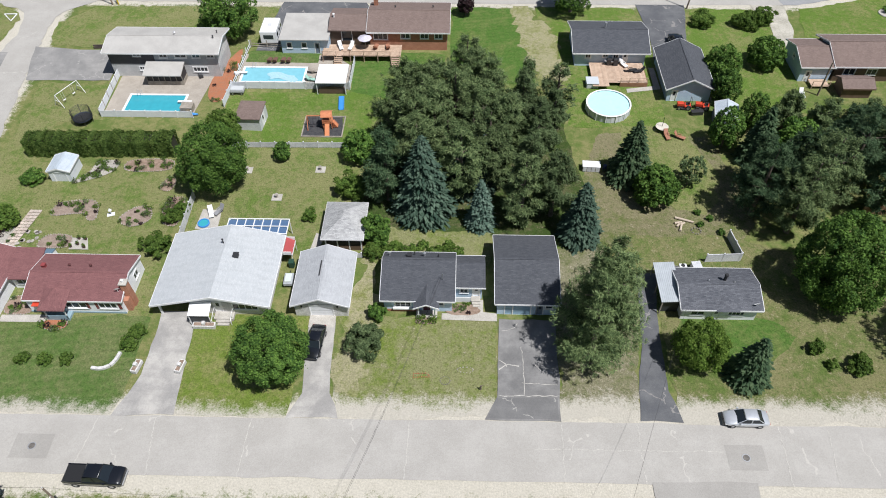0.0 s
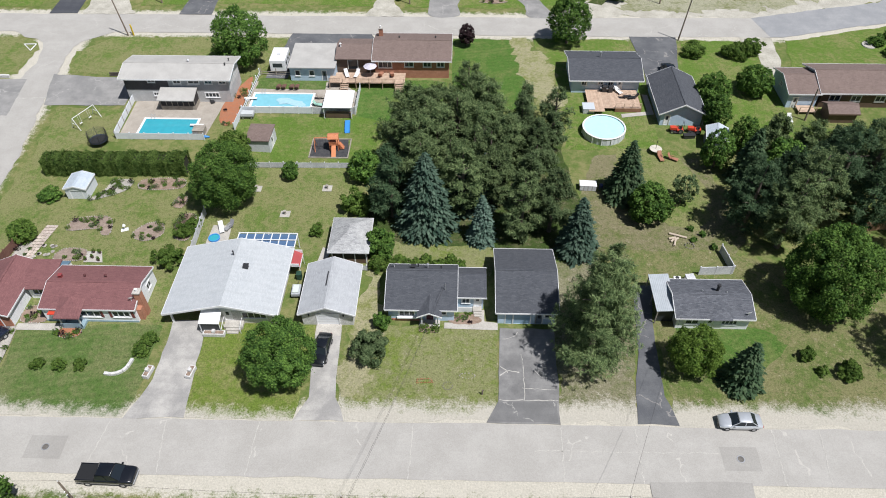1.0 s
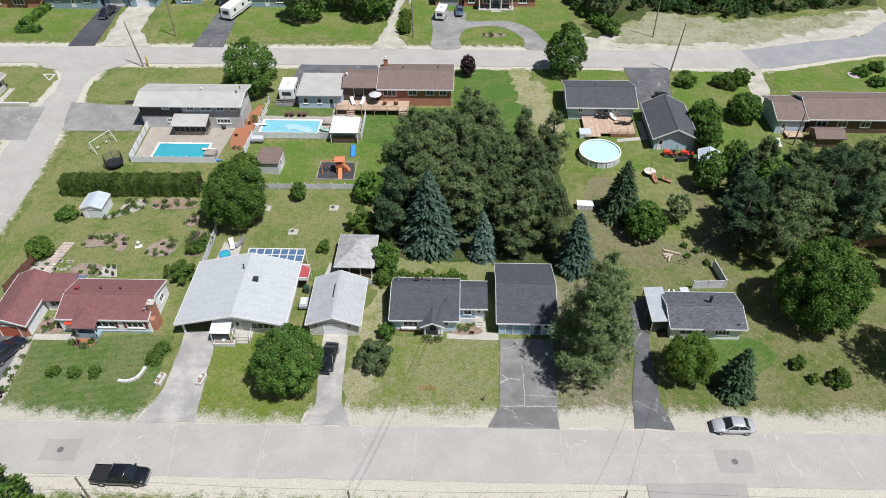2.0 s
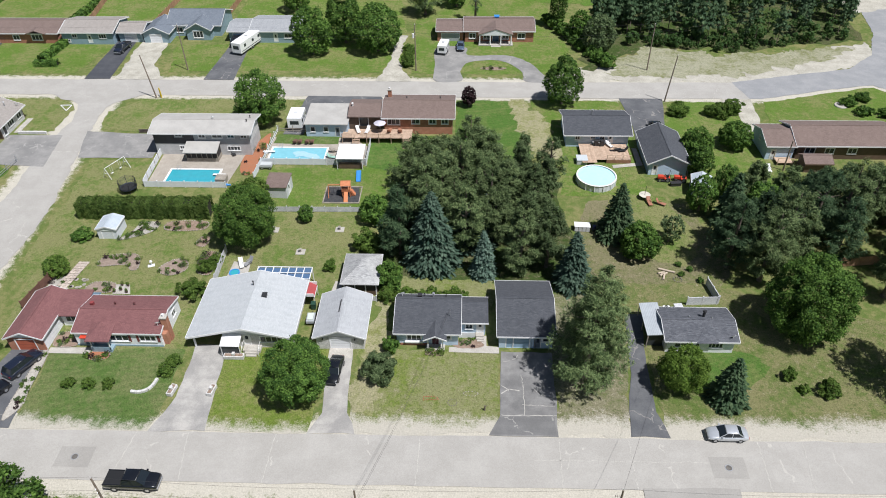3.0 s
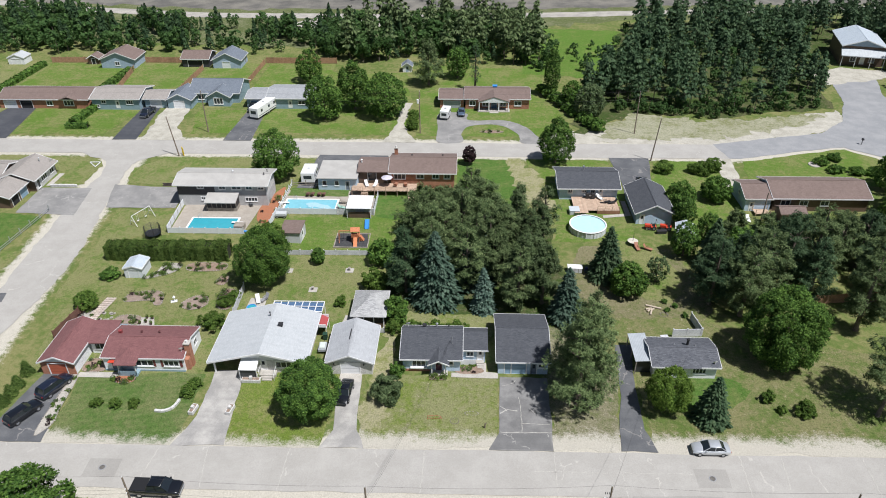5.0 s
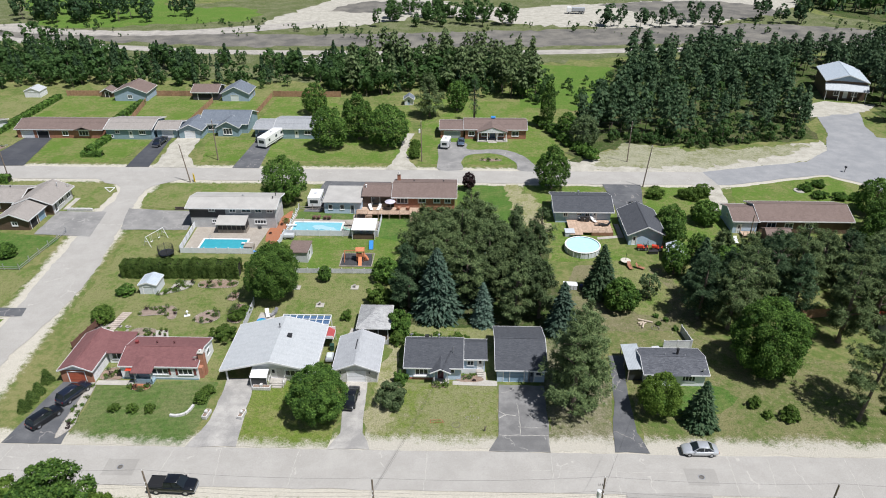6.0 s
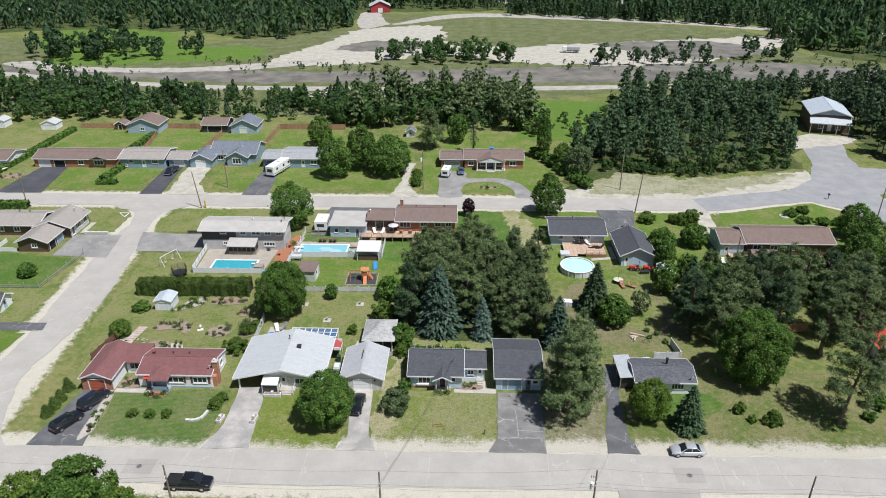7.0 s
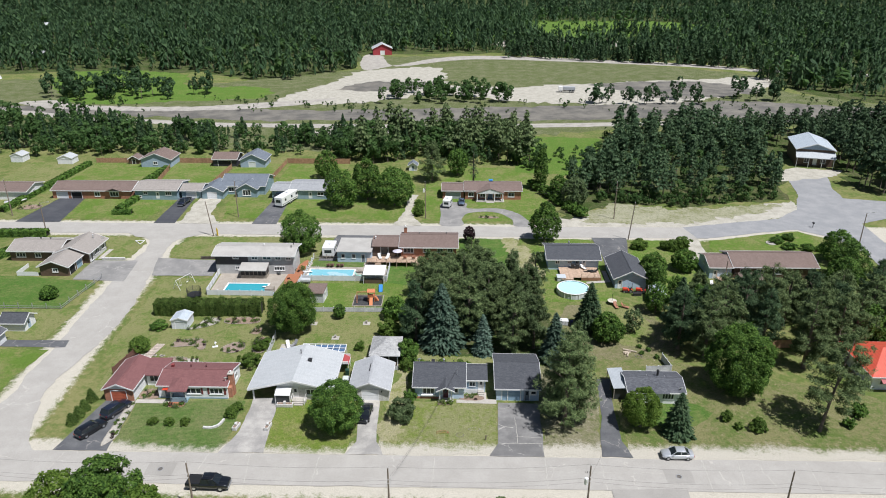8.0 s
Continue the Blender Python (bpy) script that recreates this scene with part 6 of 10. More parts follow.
def teal_house():
    h = root("bungalow", 24.2, 104.3, 0, 0, "blue-grey bungalow with white lower siding and charcoal roof", "house")
    w, d = 11.4, 8.6
    walls(h, w, d, 0, 2.8, PALE_BLUE_SIDING, (("S", "window", 1.6, 0.9, 1.5, 0.8), ("S", "window", 4.4, 0.9, 1.7, 0.5), ("S", "window", 6.1, 0.9, 1.5, 0.8), ("S", "door", 7.6, 0.95, 0.7, 2.0, WHITE), ("W", "window", 3.0, 1.0, 1.2, 0.9)))
    gable(h, w, d, 2.8, 1.35, ROOF_DARK, "x", 0.6, PALE_BLUE_SIDING)
    bm = bmesh.new()
    tube(bm, (-0.6, 0.6, 3.9), (-0.6, 0.6, 4.9), 0.15, 0.15, 12)
    tube(bm, (-0.6, 0.6, 4.902), (-0.6, 0.6, 5.1), 0.22, 0.2, 12)
    part("stove_pipe", bm, GALV, h)
    dk = root("deck", 25.2, 96.9, 0, 0, "wooden deck between the house and the round pool", "deck")
    for i in range(30):
        x = -4.4 + i * 0.29
        part("board", cubes((x, x + 0.28, -2.6 if x > -1.8 else -3.6, 2.9, 0.72, 0.76)), DECK_WOOD, dk)
    part("skirt", cubes((0.0, 4.3, -2.68, -2.62, 0, 0.7), (4.32, 4.38, -2.6, 2.8, 0, 0.7)), surface("deck_brown", (0.22, 0.11, 0.06), (0.28, 0.15, 0.085)), dk)
    for x in (0.0, 1.4, 2.8, 4.2):
        part("rail_post", cubes((x, x + 0.09, -2.6, -2.51, 0.761, 1.6)), DECK_WOOD, dk)
    part("rail", cubes((0.0, 4.3, -2.6, -2.52, 1.601, 1.66), (0.0, 4.3, -2.58, -2.54, 1.15, 1.2)), DECK_WOOD, dk)
    ht = root("hot_tub", 20.8, 94.6, 0, 0, "grey hot tub with a pale cover", "hot tub")
    part("shell", rounded((-0.95, 0.95, -0.95, 0.95, 0, 0.85), r=0.12), PALE_GREY_SIDING, ht)
    part("cover", rounded((-1.0, 1.0, -1.0, 1.0, 0.86, 0.98), r=0.05), plain("tub_cover", (0.5, 0.54, 0.56), 0.5), ht)
    g = root("garage", 35.2, 95.9, 0, 0, "grey garage with a slate shingle roof and white gable", "garage")
    walls(g, 6.6, 10.4, 0, 2.6, TEAL_SIDING, (("S", "door", 0.6, 0.9, 0.05, 2.0, WHITE), ("N", "garage_door", 1.8, 3.0, 0.02, 2.1, WHITE_DOOR)), {"S": PALE_BLUE_SIDING})
    gable(g, 6.6, 10.4, 2.6, 1.6, ROOF_DARK_Y, "y", 0.55, PALE_BLUE_SIDING)


def long_brown_house():
    h = root("bungalow", 68.3, 100.6, 0, 0, "long brown-roofed bungalow with dark walls", "house")
    walls(h, 18.0, 8.4, 0, 3.0, BROWN_SIDING, (("S", "window", 1.4, 1.8, 1.2, 1.2, 1), ("S", "window", 5.0, 1.6, 1.2, 1.1, 1), ("S", "window", 9.0, 1.6, 1.2, 1.1, 1)))
    gable(h, 18.0, 8.4, 3.0, 1.5, ROOF_BROWN, "x", 0.5, BLUE_SIDING)
    g = root("attached_garage", 56.3, 100.0, 0, 0, "pale-blue garage with a brown shingle roof", "garage")
    walls(g, 4.8, 7.6, 0, 2.8, PALE_BLUE_SIDING, (("W", "window", 3.2, 0.9, 1.8, 0.8, 1), ("S", "door", 0.8, 0.9, 0.05, 2.0, WHITE)))
    gable(g, 4.8, 7.6, 2.8, 1.2, ROOF_BROWN, "x", 0.35, PALE_BLUE_SIDING)
    s = root("garden_shed", 61.5, 93.4, 0, 0, "brown shed with a low gabled roof", "shed")
    walls(s, 4.4, 3.0, 0, 1.9, BROWN_SIDING)
    gable(s, 4.4, 3.0, 1.9, 0.7, ROOF_BROWN, "x", 0.3, BROWN_SIDING, BROWN_SIDING)
    st = root("wooden_stairs", 56.6, 94.9, 0, 0, "small wooden landing with steps", "stairs")
    part("landing", cubes((-1.2, 1.6, -0.8, 1.1, 0.5, 0.58)), DECK_WOOD, st)
    for x, y in ((-1.2, -0.8), (1.5, -0.8), (-1.2, 1.0), (1.5, 1.0)):
        part("post", cubes((x, x + 0.1, y, y + 0.1, 0, 1.4)), DECK_WOOD, st)
    part("rail", cubes((-1.2, 1.6, -0.78, -0.72, 1.401, 1.46)), DECK_WOOD, st)


def red_roof_house():
    h = root("bungalow", 73.0, 59.0, 0, 0, "white house under a bright red sheet-metal roof", "house")
    walls(h, 11.6, 10.6, 0, 2.6, WHITE_SIDING, (("S", "window", 1.2, 2.0, 1.0, 1.1, 1), ("S", "door", 4.4, 0.95, 0.1, 2.05, WHITE), ("W", "window", 2.0, 1.2, 1.0, 1.0)))
    hip(h, 11.6, 10.6, 2.6, 2.3, ROOF_ORANGE, 0.5, 2.0)
    aw = bmesh.new()
    slab(aw, [(-4.8, -6.6, 2.0), (-2.2, -6.6, 2.0), (-2.2, -5.31, 2.5), (-4.8, -5.31, 2.5)], 0.05)
    part("awning", aw, plain("awning_pink", (0.36, 0.10, 0.10), 0.6), h)


def corner_bungalow():
    yr = shingle("roof_grey_brown_y", (0.27, 0.245, 0.22), (0.33, 0.30, 0.275), "y", 0.4)
    h = root("bungalow", -102.4, 105.6, 0, 0, "brown bungalow with a broad grey-brown roof on the corner", "house")
    walls(h, 11.6, 7.6, 0, 2.7, BROWN_SIDING, (("S", "window", 1.5, 2.2, 1.0, 1.1, 2), ("S", "window", 6.0, 1.4, 1.0, 1.1, 1)))
    gable(h, 11.6, 7.6, 2.7, 1.2, ROOF_GREYBROWN, "x", 0.5, BROWN_SIDING)
    for x in (-0.6, 1.8):
        vent(h, x, 1.0, 3.5, BLACK_METAL, 0.2, 0.5)
    e = root("bungalow_wing", -92.6, 105.0, 0, 0, "brick-sided wing with a forward gable and pale eaves", "house wing")
    walls(e, 7.6, 8.4, 0, 2.8, BROWN_SIDING, (("E", "window", 0.8, 1.1, 0.3, 1.9, 0), ("E", "window", 2.6, 2.2, 1.0, 1.2, 2), ("E", "window", 6.0, 1.6, 1.0, 1.2, 1)), {"E": PALE_STONE})
    gable(e, 7.6, 8.4, 2.8, 1.45, yr, "y", 0.6, BROWN_SIDING)
    vent(e, 2.0, 2.4, 3.6, GALV, 0.16, 0.9)
    dish(e, 3.6, 3.6, 3.0)
    g = root("attached_garage", -93.3, 97.1, 0, 0, "brown gabled garage wing with blue doors", "garage")
    walls(g, 6.4, 6.8, 0, 2.45, BROWN_SIDING, (("S", "window", 2.9, 1.2, 1.0, 0.9, 1), ("E", "garage_door", 0.7, 2.4, 0.02, 2.1, DARK_IN), ("E", "garage_door", 3.7, 2.5, 0.02, 2.1, BLUE_DOOR)))
    gable(g, 6.4, 6.8, 2.45, 1.25, yr, "y", 0.45, BROWN_SIDING)
    rw = root("retaining_wall", -84.2, 103.0, 0, 0, "low pale stone retaining wall with plants", "retaining wall")
    for i in range(9):
        part("block", rounded((-2.8 + i * 0.62, -2.2 + i * 0.62, -0.2, 0.2, 0, 0.55 + 0.04 * (i % 2)), r=0.03), PALE_STONE, rw)
    part("walk", cubes((-4.0, -2.9, 0.3, 6.0, 0.0, 0.09)), CONCRETE, rw)
    f = root("patio_fence", -99.4, 96.0, 0, 0, "white railing round a patio", "fence")
    for i in range(10):
        part("panel", cubes((-2.6 + i * 0.5, -2.12 + i * 0.5, -2.4, -2.34, 0.05, 1.0)), WHITE, f)
        part("panel", cubes((-2.6, -2.54, -2.3 + i * 0.46, -1.86 + i * 0.46, 0.05, 1.0)), WHITE, f)


def plain_house(name, x0, x1, y0, y1, z, rise, roof, wallm, label, openings=(), axis="x", mats=None, category="house", trim=None):
    h = root(name, (x0 + x1) / 2, (y0 + y1) / 2, 0, 0, label, category)
    w, d = x1 - x0 - 0.8, y1 - y0 - 0.8
    walls(h, w, d, 0, z, wallm, openings, mats)
    gable(h, w, d, z, rise, roof, axis, 0.4, wallm, trim)
    return h


def far_row():
    h = plain_house("bungalow", -123.0, -98.6, 146, 156, 2.6, 1.3, ROOF_BROWN, BRICK, "long brick bungalow with a red-brown roof", (("S", "garage_door", 1.2, 3.4, 0.02, 2.1, WHITE_DOOR), ("S", "window", 12.6, 1.6, 0.8, 1.3, 1), ("S", "window", 17.2, 2.6, 0.8, 1.4, 2), ("S", "garage_door", 5.6, 3.2, 0.02, 2.1, DARK_IN)))
    gb = bmesh.new()
    slab(gb, [(4.6, -5.6, 2.7), (7.0, -5.6, 3.5), (7.0, -1.5, 3.5), (4.6, -1.5, 2.7)], 0.12)
    slab(gb, [(7.0, -5.6, 3.5), (9.4, -5.6, 2.7), (9.4, -1.5, 2.7), (7.0, -1.5, 3.5)], 0.12)
    part("bay_roof", gb, ROOF_BROWN, h)
    plain_house("bungalow", -98.0, -84.8, 145.5, 156, 3.0, 1.2, ROOF_GREYBROWN, TEAL_SIDING, "blue-grey raised bungalow with a grey-brown roof", (("S", "window", 0.6, 1.2, 0.6, 0.7, 1), ("S", "door", 6.2, 1.0, 0.4, 2.05, WHITE), ("S", "window", 9.0, 1.8, 1.5, 1.1, 2), ("S", "window", 2.5, 1.2, 1.7, 0.9, 1)))
    plain_house("attached_garage", -84.8, -78.2, 147, 154.5, 2.5, 1.0, ROOF_GREYBROWN, TEAL_SIDING, "blue-grey garage with a white door", (("S", "garage_door", 1.4, 3.0, 0.02, 2.1, WHITE_DOOR),), "x", None, "garage")
    h = plain_house("bungalow", -74.0, -60.2, 151, 162, 2.8, 2.0, ROOF_BLUEGREY, TEAL_SIDING, "blue-grey house with a steep blue-grey roof", (("S", "window", 8.4, 2.2, 0.9, 1.3, 2), ("S", "window", 2.0, 1.6, 0.9, 1.3, 1)))
    plain_house("attached_garage", -78.6, -71.6, 146.6, 155, 2.5, 1.5, ROOF_BLUEGREY, TEAL_SIDING, "gabled blue-grey garage with a white door", (("S", "garage_door", 1.6, 2.8, 0.02, 2.1, WHITE_DOOR),), "y", None, "garage")
    plain_house("entry_gable", -68.6, -62.0, 148.4, 154, 2.7, 1.6, ROOF_BLUEGREY, TEAL_SIDING, "gabled entry with tall white windows", (("S", "window", 1.6, 2.4, 0.6, 1.7, 2),), "y", None, "house wing")
    plain_house("bungalow", -52.4, -40.0, 147, 157.5, 2.9, 1.1, ROOF_PALEGREY, TEAL_SIDING, "blue-grey bungalow with a pale grey roof", (("S", "window", 1.0, 1.2, 1.2, 1.0, 1), ("S", "door", 5.4, 1.0, 0.3, 2.05, WHITE), ("S", "window", 8.0, 1.8, 1.2, 1.1, 1)))
    plain_house("attached_garage", -58.0, -52.6, 147.6, 156, 2.6, 0.7, ROOF_PALEGREY, TEAL_SIDING, "low blue garage beside the trailer", (("S", "garage_door", 0.9, 2.8, 0.02, 2.1, BLUE_DOOR),), "x", None, "garage")
    h = plain_house("brick_bungalow", -1.0, 16.2, 148, 157.5, 2.8, 1.2, ROOF_BROWN, BRICK, "red-brick bungalow with a white columned portico", (("S", "window", 1.0, 1.6, 0.9, 1.3, 1), ("S", "window", 12.6, 1.8, 0.9, 1.3, 1), ("S", "door", 6.6, 1.6, 0.1, 2.2, plain("portico_door", (0.07, 0.12, 0.2), 0.4)), ("S", "window", 4.4, 1.6, 0.8, 1.4, 1), ("S", "window", 8.9, 1.6, 0.8, 1.4, 1)))
    pb = bmesh.new()
    slab(pb, [(-5.0, -6.6, 2.75), (-0.9, -6.6, 4.1), (-0.9, -1, 4.1), (-5.0, -1, 2.75)], 0.14)
    slab(pb, [(-0.9, -6.6, 4.1), (3.2, -6.6, 2.75), (3.2, -1, 2.75), (-0.9, -1, 4.1)], 0.14)
    po = part("portico_roof", pb, ROOF_BROWN, h)
    pb = bmesh.new()
    prism(pb, [(-4.8, -6.5, 2.5), (3.0, -6.5, 2.5), (3.0, -6.5, 2.68), (-0.9, -6.5, 3.94), (-4.8, -6.5, 2.68)], [(-4.8, -6.4, 2.5), (3.0, -6.4, 2.5), (3.0, -6.4, 2.68), (-0.9, -6.4, 3.94), (-4.8, -6.4, 2.68)])
    bmesh.ops.recalc_face_normals(pb, faces=pb.faces[:])
    part("pediment", pb, WHITE_SIDING, po)
    for x in (-4.7, -2.2, 0.3, 2.75):
        bm = bmesh.new()
        tube(bm, (x, -6.4, 0.25), (x, -6.4, 2.49), 0.15, 0.13, 10)
        part("column", bm, WHITE, po)
    part("platform", cubes((-5, 3.2, -6.7, -4.4, 0, 0.25), (-2, 0.3, -7.4, -6.71, 0, 0.13)), CONCRETE, h)
    vent(h, -0.5, 1.5, 3.8, PLASTIC_BLUE, 0.5, 0.4, True)
    plain_house("attached_garage", -7.6, -0.6, 148.4, 156.5, 2.6, 0.9, ROOF_BROWN, BRICK, "red-brick garage with a dark door", (("S", "garage_door", 0.9, 4.4, 0.02, 2.0, GREY_SIDING),), "x", None, "garage")
    plain_house("bungalow", -152, -129.2, 144.5, 154.5, 2.6, 1.2, ROOF_BROWN, WHITE_SIDING, "white-gabled bungalow with a brown roof", (("S", "window", 10, 2.0, 0.9, 1.2, 1), ("E", "window", 3.4, 0.9, 1.0, 0.9)))
    plain_house("cottage", -110.5, -99.5, 178.5, 187, 2.8, 2.0, ROOF_BROWN, BLUE_SIDING, "light-blue gabled cottage in the back yard", (("S", "window", 4.2, 1.4, 0.9, 1.1, 1),), "y", None, "house")
    # the dark door panel stands in for shade behind the open front
    plain_house("back_garage", -86.4, -77.6, 180, 188, 2.6, 1.4, ROOF_BROWN, BLACK_SIDING, "dark open-fronted garage in the back yard", (("S", "garage_door", 1.6, 4.6, 0.02, 2.1, DARK_IN),), "x", None, "garage")
    plain_house("back_garage", -76.8, -67.6, 179, 187, 2.6, 2.0, ROOF_BLUEGREY, BLUE_SIDING, "light-blue gabled garage with a white door", (("S", "garage_door", 2.8, 2.4, 0.02, 2.0, WHITE_DOOR),), "y", None, "garage")
    plain_house("garden_shed", -19.6, -16.2, 176.5, 180, 2.0, 0.9, ROOF_BLUEGREY, WHITE_SIDING, "small white shed with pale double doors", (("S", "door", 0.8, 1.0, 0.05, 1.8, BLUE_SIDING),), "y", None, "shed")
    plain_house("garden_shed", -116.2, -112.2, 182, 186, 2.0, 0.9, ROOF_BROWN, BROWN_SIDING, "small brown shed beside the cottage", (("S", "door", 1.0, 1.2, 0.05, 1.8, DARK_IN),), "y", None, "shed")
    plain_house("garden_shed", -92.5, -86.8, 58, 66, 2.3, 1.3, ROOF_SLATE, WHITE_SIDING, "white garage with a slate roof", (("E", "garage_door", 2.2, 2.6, 0.02, 2.0, WHITE_DOOR),), "y", None, "garage")
    plain_house("garden_shed", -90.5, -85.2, 68.6, 73, 2.0, 1.1, ROOF_DARK, WHITE_SIDING, "white shed with dark roof and blue front", (("E", "door", 1.0, 1.2, 0.05, 1.8, BLUE_SIDING),), "x", None, "shed")
    plain_house("bungalow", -130, -116, 98, 108, 2.7, 1.6, ROOF_BROWN, WHITE_SIDING, "white gabled house beyond the hedge", (("E", "window", 3, 1.2, 1.0, 1.0),), "x")
    hall = root("community_hall", 119.0, 193, 0, -14, "hall with stepped grey metal roofs and brown walls", "hall")
    hall.scale = (0.68, 0.8, 1.15)
    walls(hall, 17, 20, 0, 5.0, BROWN_SIDING, (("S", "window", 4, 2.2, 1.0, 1.4, 1), ("S", "door", 8, 1.8, 0.4, 2.1, WHITE), ("S", "window", 11.5, 2.2, 1.0, 1.4, 1)))
    gable(hall, 17, 20, 5.0, 1.7, RIBBED_Y, "y", 0.7, BLUE_SIDING)
    bm = bmesh.new()
    slab(bm, [(-9, -13, 3.0), (9, -13, 3.0), (9, -9.9, 4.4), (-9, -9.9, 4.4)], 0.2)
    lo = part("lower_roof", bm, RIBBED, hall)
    for x in (-8.4, -3, 3, 8.2):
        part("post", cubes((x, x + 0.2, -12.6, -12.4, 0, 2.9)), WHITE, hall)
    barn = root("barn", -58.5, 455, 0, 10, "red barn with a white roof at the forest edge", "barn")
    walls(barn, 13, 10, 0, 4.5, plain("barn_red", (0.35, 0.04, 0.05), 0.7), (("S", "door", 5, 3, 0.05, 3.0, WHITE),))
    gable(barn, 13, 10, 4.5, 3.0, ROOF_WHITE, "y", 0.6, MATS["barn_red"])
    for x, y, s in ((-290, 432, 12), (-362, 655, 16), (-392, 628, 10), (-350, 660, 9)):
        b = plain_house("far_building", x - s / 2, x + s / 2, y - 4, y + 4, 3.2, 1.6, ROOF_WHITE, WHITE_SIDING, "far white building among the trees", (("S", "window", 2, 2, 1, 1.2),), "x", None, "building")
    wt = root("water_tower", -270.0, 350, 0, 0, "pale water tower with a wide tank", "water tower")
    bm = bmesh.new()
    for r0, z0, r1, z1 in ((5.0, 0, 3.4, 4), (3.4, 4, 3.0, 28), (3.0, 28, 7.5, 33)):
        tube(bm, (0, 0, z0), (0, 0, z1), r0, r1, 24)
    part("column", bm, plain("tower_white", (0.70, 0.71, 0.70), 0.5), wt)
    bm = bmesh.new()
    for r0, z0, r1, z1 in ((7.5, 33.01, 9.0, 36), (9.0, 36, 9.0, 41), (9.0, 41, 3, 44)):
        tube(bm, (0, 0, z0), (0, 0, z1), r0, r1, 24)
    part("tank", bm, MATS["tower_white"], wt)


two_storey()
pool_house_row()
teal_house()
long_brown_house()
red_roof_house()
corner_bungalow()
far_row()


def metal_shed(x, y, w, d, z, label, roof, wallm, rz=0, rise=0.5):
    s = root("garden_shed", x, y, 0, rz, label, "shed")
    walls(s, w, d, 0, z, wallm, (("S", "door", w * 0.2, w * 0.6, 0.02, z * 0.88, wallm),))
    gable(s, w, d, z, rise, roof, "y", 0.12, wallm)
    return s


metal_shed(-56.0, 72.3, 3.1, 3.3, 1.9, "white metal garden shed with a pale-blue roof", RIBBED_Y, lined("shed_panel", (0.66, 0.69, 0.72), (0.72, 0.74, 0.76), 0.2, "x"))
s = root("garden_shed", -31.8, 84.1, 0, -4, "pale shed with a brown lean-to roof", "shed")
walls(s, 3.6, 3.6, 0, 2.1, PALE_GREY_SIDING, (("E", "door", 1.1, 1.2, 0.05, 1.9, WHITE),))
bm = bmesh.new()
slab(bm, [(-2.0, -2.0, 2.2), (1.95, -2.0, 2.35), (1.95, 2.0, 2.75), (-2.0, 2.0, 2.6)], 0.12)
part("roof", bm, ROOF_BROWN, s)
metal_shed(39.6, 85.6, 3.2, 3.4, 2.1, "dark shed with a pale metal roof and stacked wood", RIBBED_Y, SLATE_SIDING, -12, 0.7)
metal_shed(-156, 186, 4.2, 4.2, 2.2, "white shed in a far yard", ROOF_WHITE, WHITE_SIDING, 0, 0.9)
metal_shed(-138, 184, 5.0, 4.2, 2.0, "white tent garage in a far yard", ROOF_WHITE, WHITE_SIDING, 0, 1.0)

# ---- pools ----


def inground_pool(x0, x1, y0, y1, water, label, board_side):
    p = root("swimming_pool", (x0 + x1) / 2, (y0 + y1) / 2, 0, 0, label, "swimming pool")
    w, d = (x1 - x0) / 2, (y1 - y0) / 2
    bm = rounded((-w, w, -d, d, 0.04, 0.16), r=0.05)
    part("water", bm, water, p)
    part("coping", cubes((-w - 0.35, w + 0.35, -d - 0.35, -d - 0.002, 0.04, 0.2), (-w - 0.35, w + 0.35, d + 0.002, d + 0.35, 0.04, 0.2), (-w - 0.35, -w - 0.002, -d, d, 0.04, 0.2), (w + 0.002, w + 0.35, -d, d, 0.04, 0.2)), PLASTIC_WHITE, p)
    s = board_side
    bx = s * (w + 0.6)
    part("diving_board", rounded((min(bx - 1.3 * s, bx + 0.9 * s), max(bx - 1.3 * s, bx + 0.9 * s), -0.22, 0.22, 0.5, 0.56), r=0.02), PLASTIC_WHITE, p)
    part("board_stand", rounded((min(bx, bx + 0.6 * s), max(bx, bx + 0.6 * s), -0.3, 0.3, 0.16, 0.49), r=0.04), PLASTIC_WHITE, p)
    bm = bmesh.new()
    for xx in (-w * 0.75, -w * 0.75 + 0.5):
        tube(bm, (xx, d + 0.3, 0.2), (xx, d + 0.3, 1.0), 0.025)
        tube(bm, (xx, d + 0.3, 1.0), (xx, d - 0.3, 1.0), 0.025)
        tube(bm, (xx, d - 0.3, 1.0), (xx, d - 0.3, 0.1), 0.025)
    part("ladder", bm, GALV, p)
    return p


sheet("pool_deck", [(-55.6, 85.4), (-41.6, 85.4), (-40.6, 97), (-56, 97)], 0.085, POOL_STONE, 0.02, 1.0, "sandy concrete pool deck", "patio")
inground_pool(-52.6, -43.9, 86.6, 90.6, WATER_TEAL, "kidney-free rectangular in-ground pool with teal water", 1)
sheet("pool_deck", [(-36.8, 93.2), (-18.2, 93.2), (-18.2, 99), (-22, 102.4), (-36.8, 102.4)], 0.085, POOL_STONE, 0.02, 1.0, "pale concrete pool deck", "patio")
sheet("lawn_strip", [(-36.5, 100), (-24.2, 100), (-24.2, 103.2), (-36.2, 103.4)], 0.095, LAWN_GREEN, 0.1, 0.6, "strip of lawn behind the pool", "lawn")
inground_pool(-36.0, -26.0, 94.6, 98.4, WATER_PALE, "in-ground pool with pale blue water and a solar blanket", -1)
bl = root("solar_blanket", -30.5, 96.4, 0.17, 0, "crumpled pale solar blanket on the water", "pool cover")
bm = bmesh.new()
prev = None
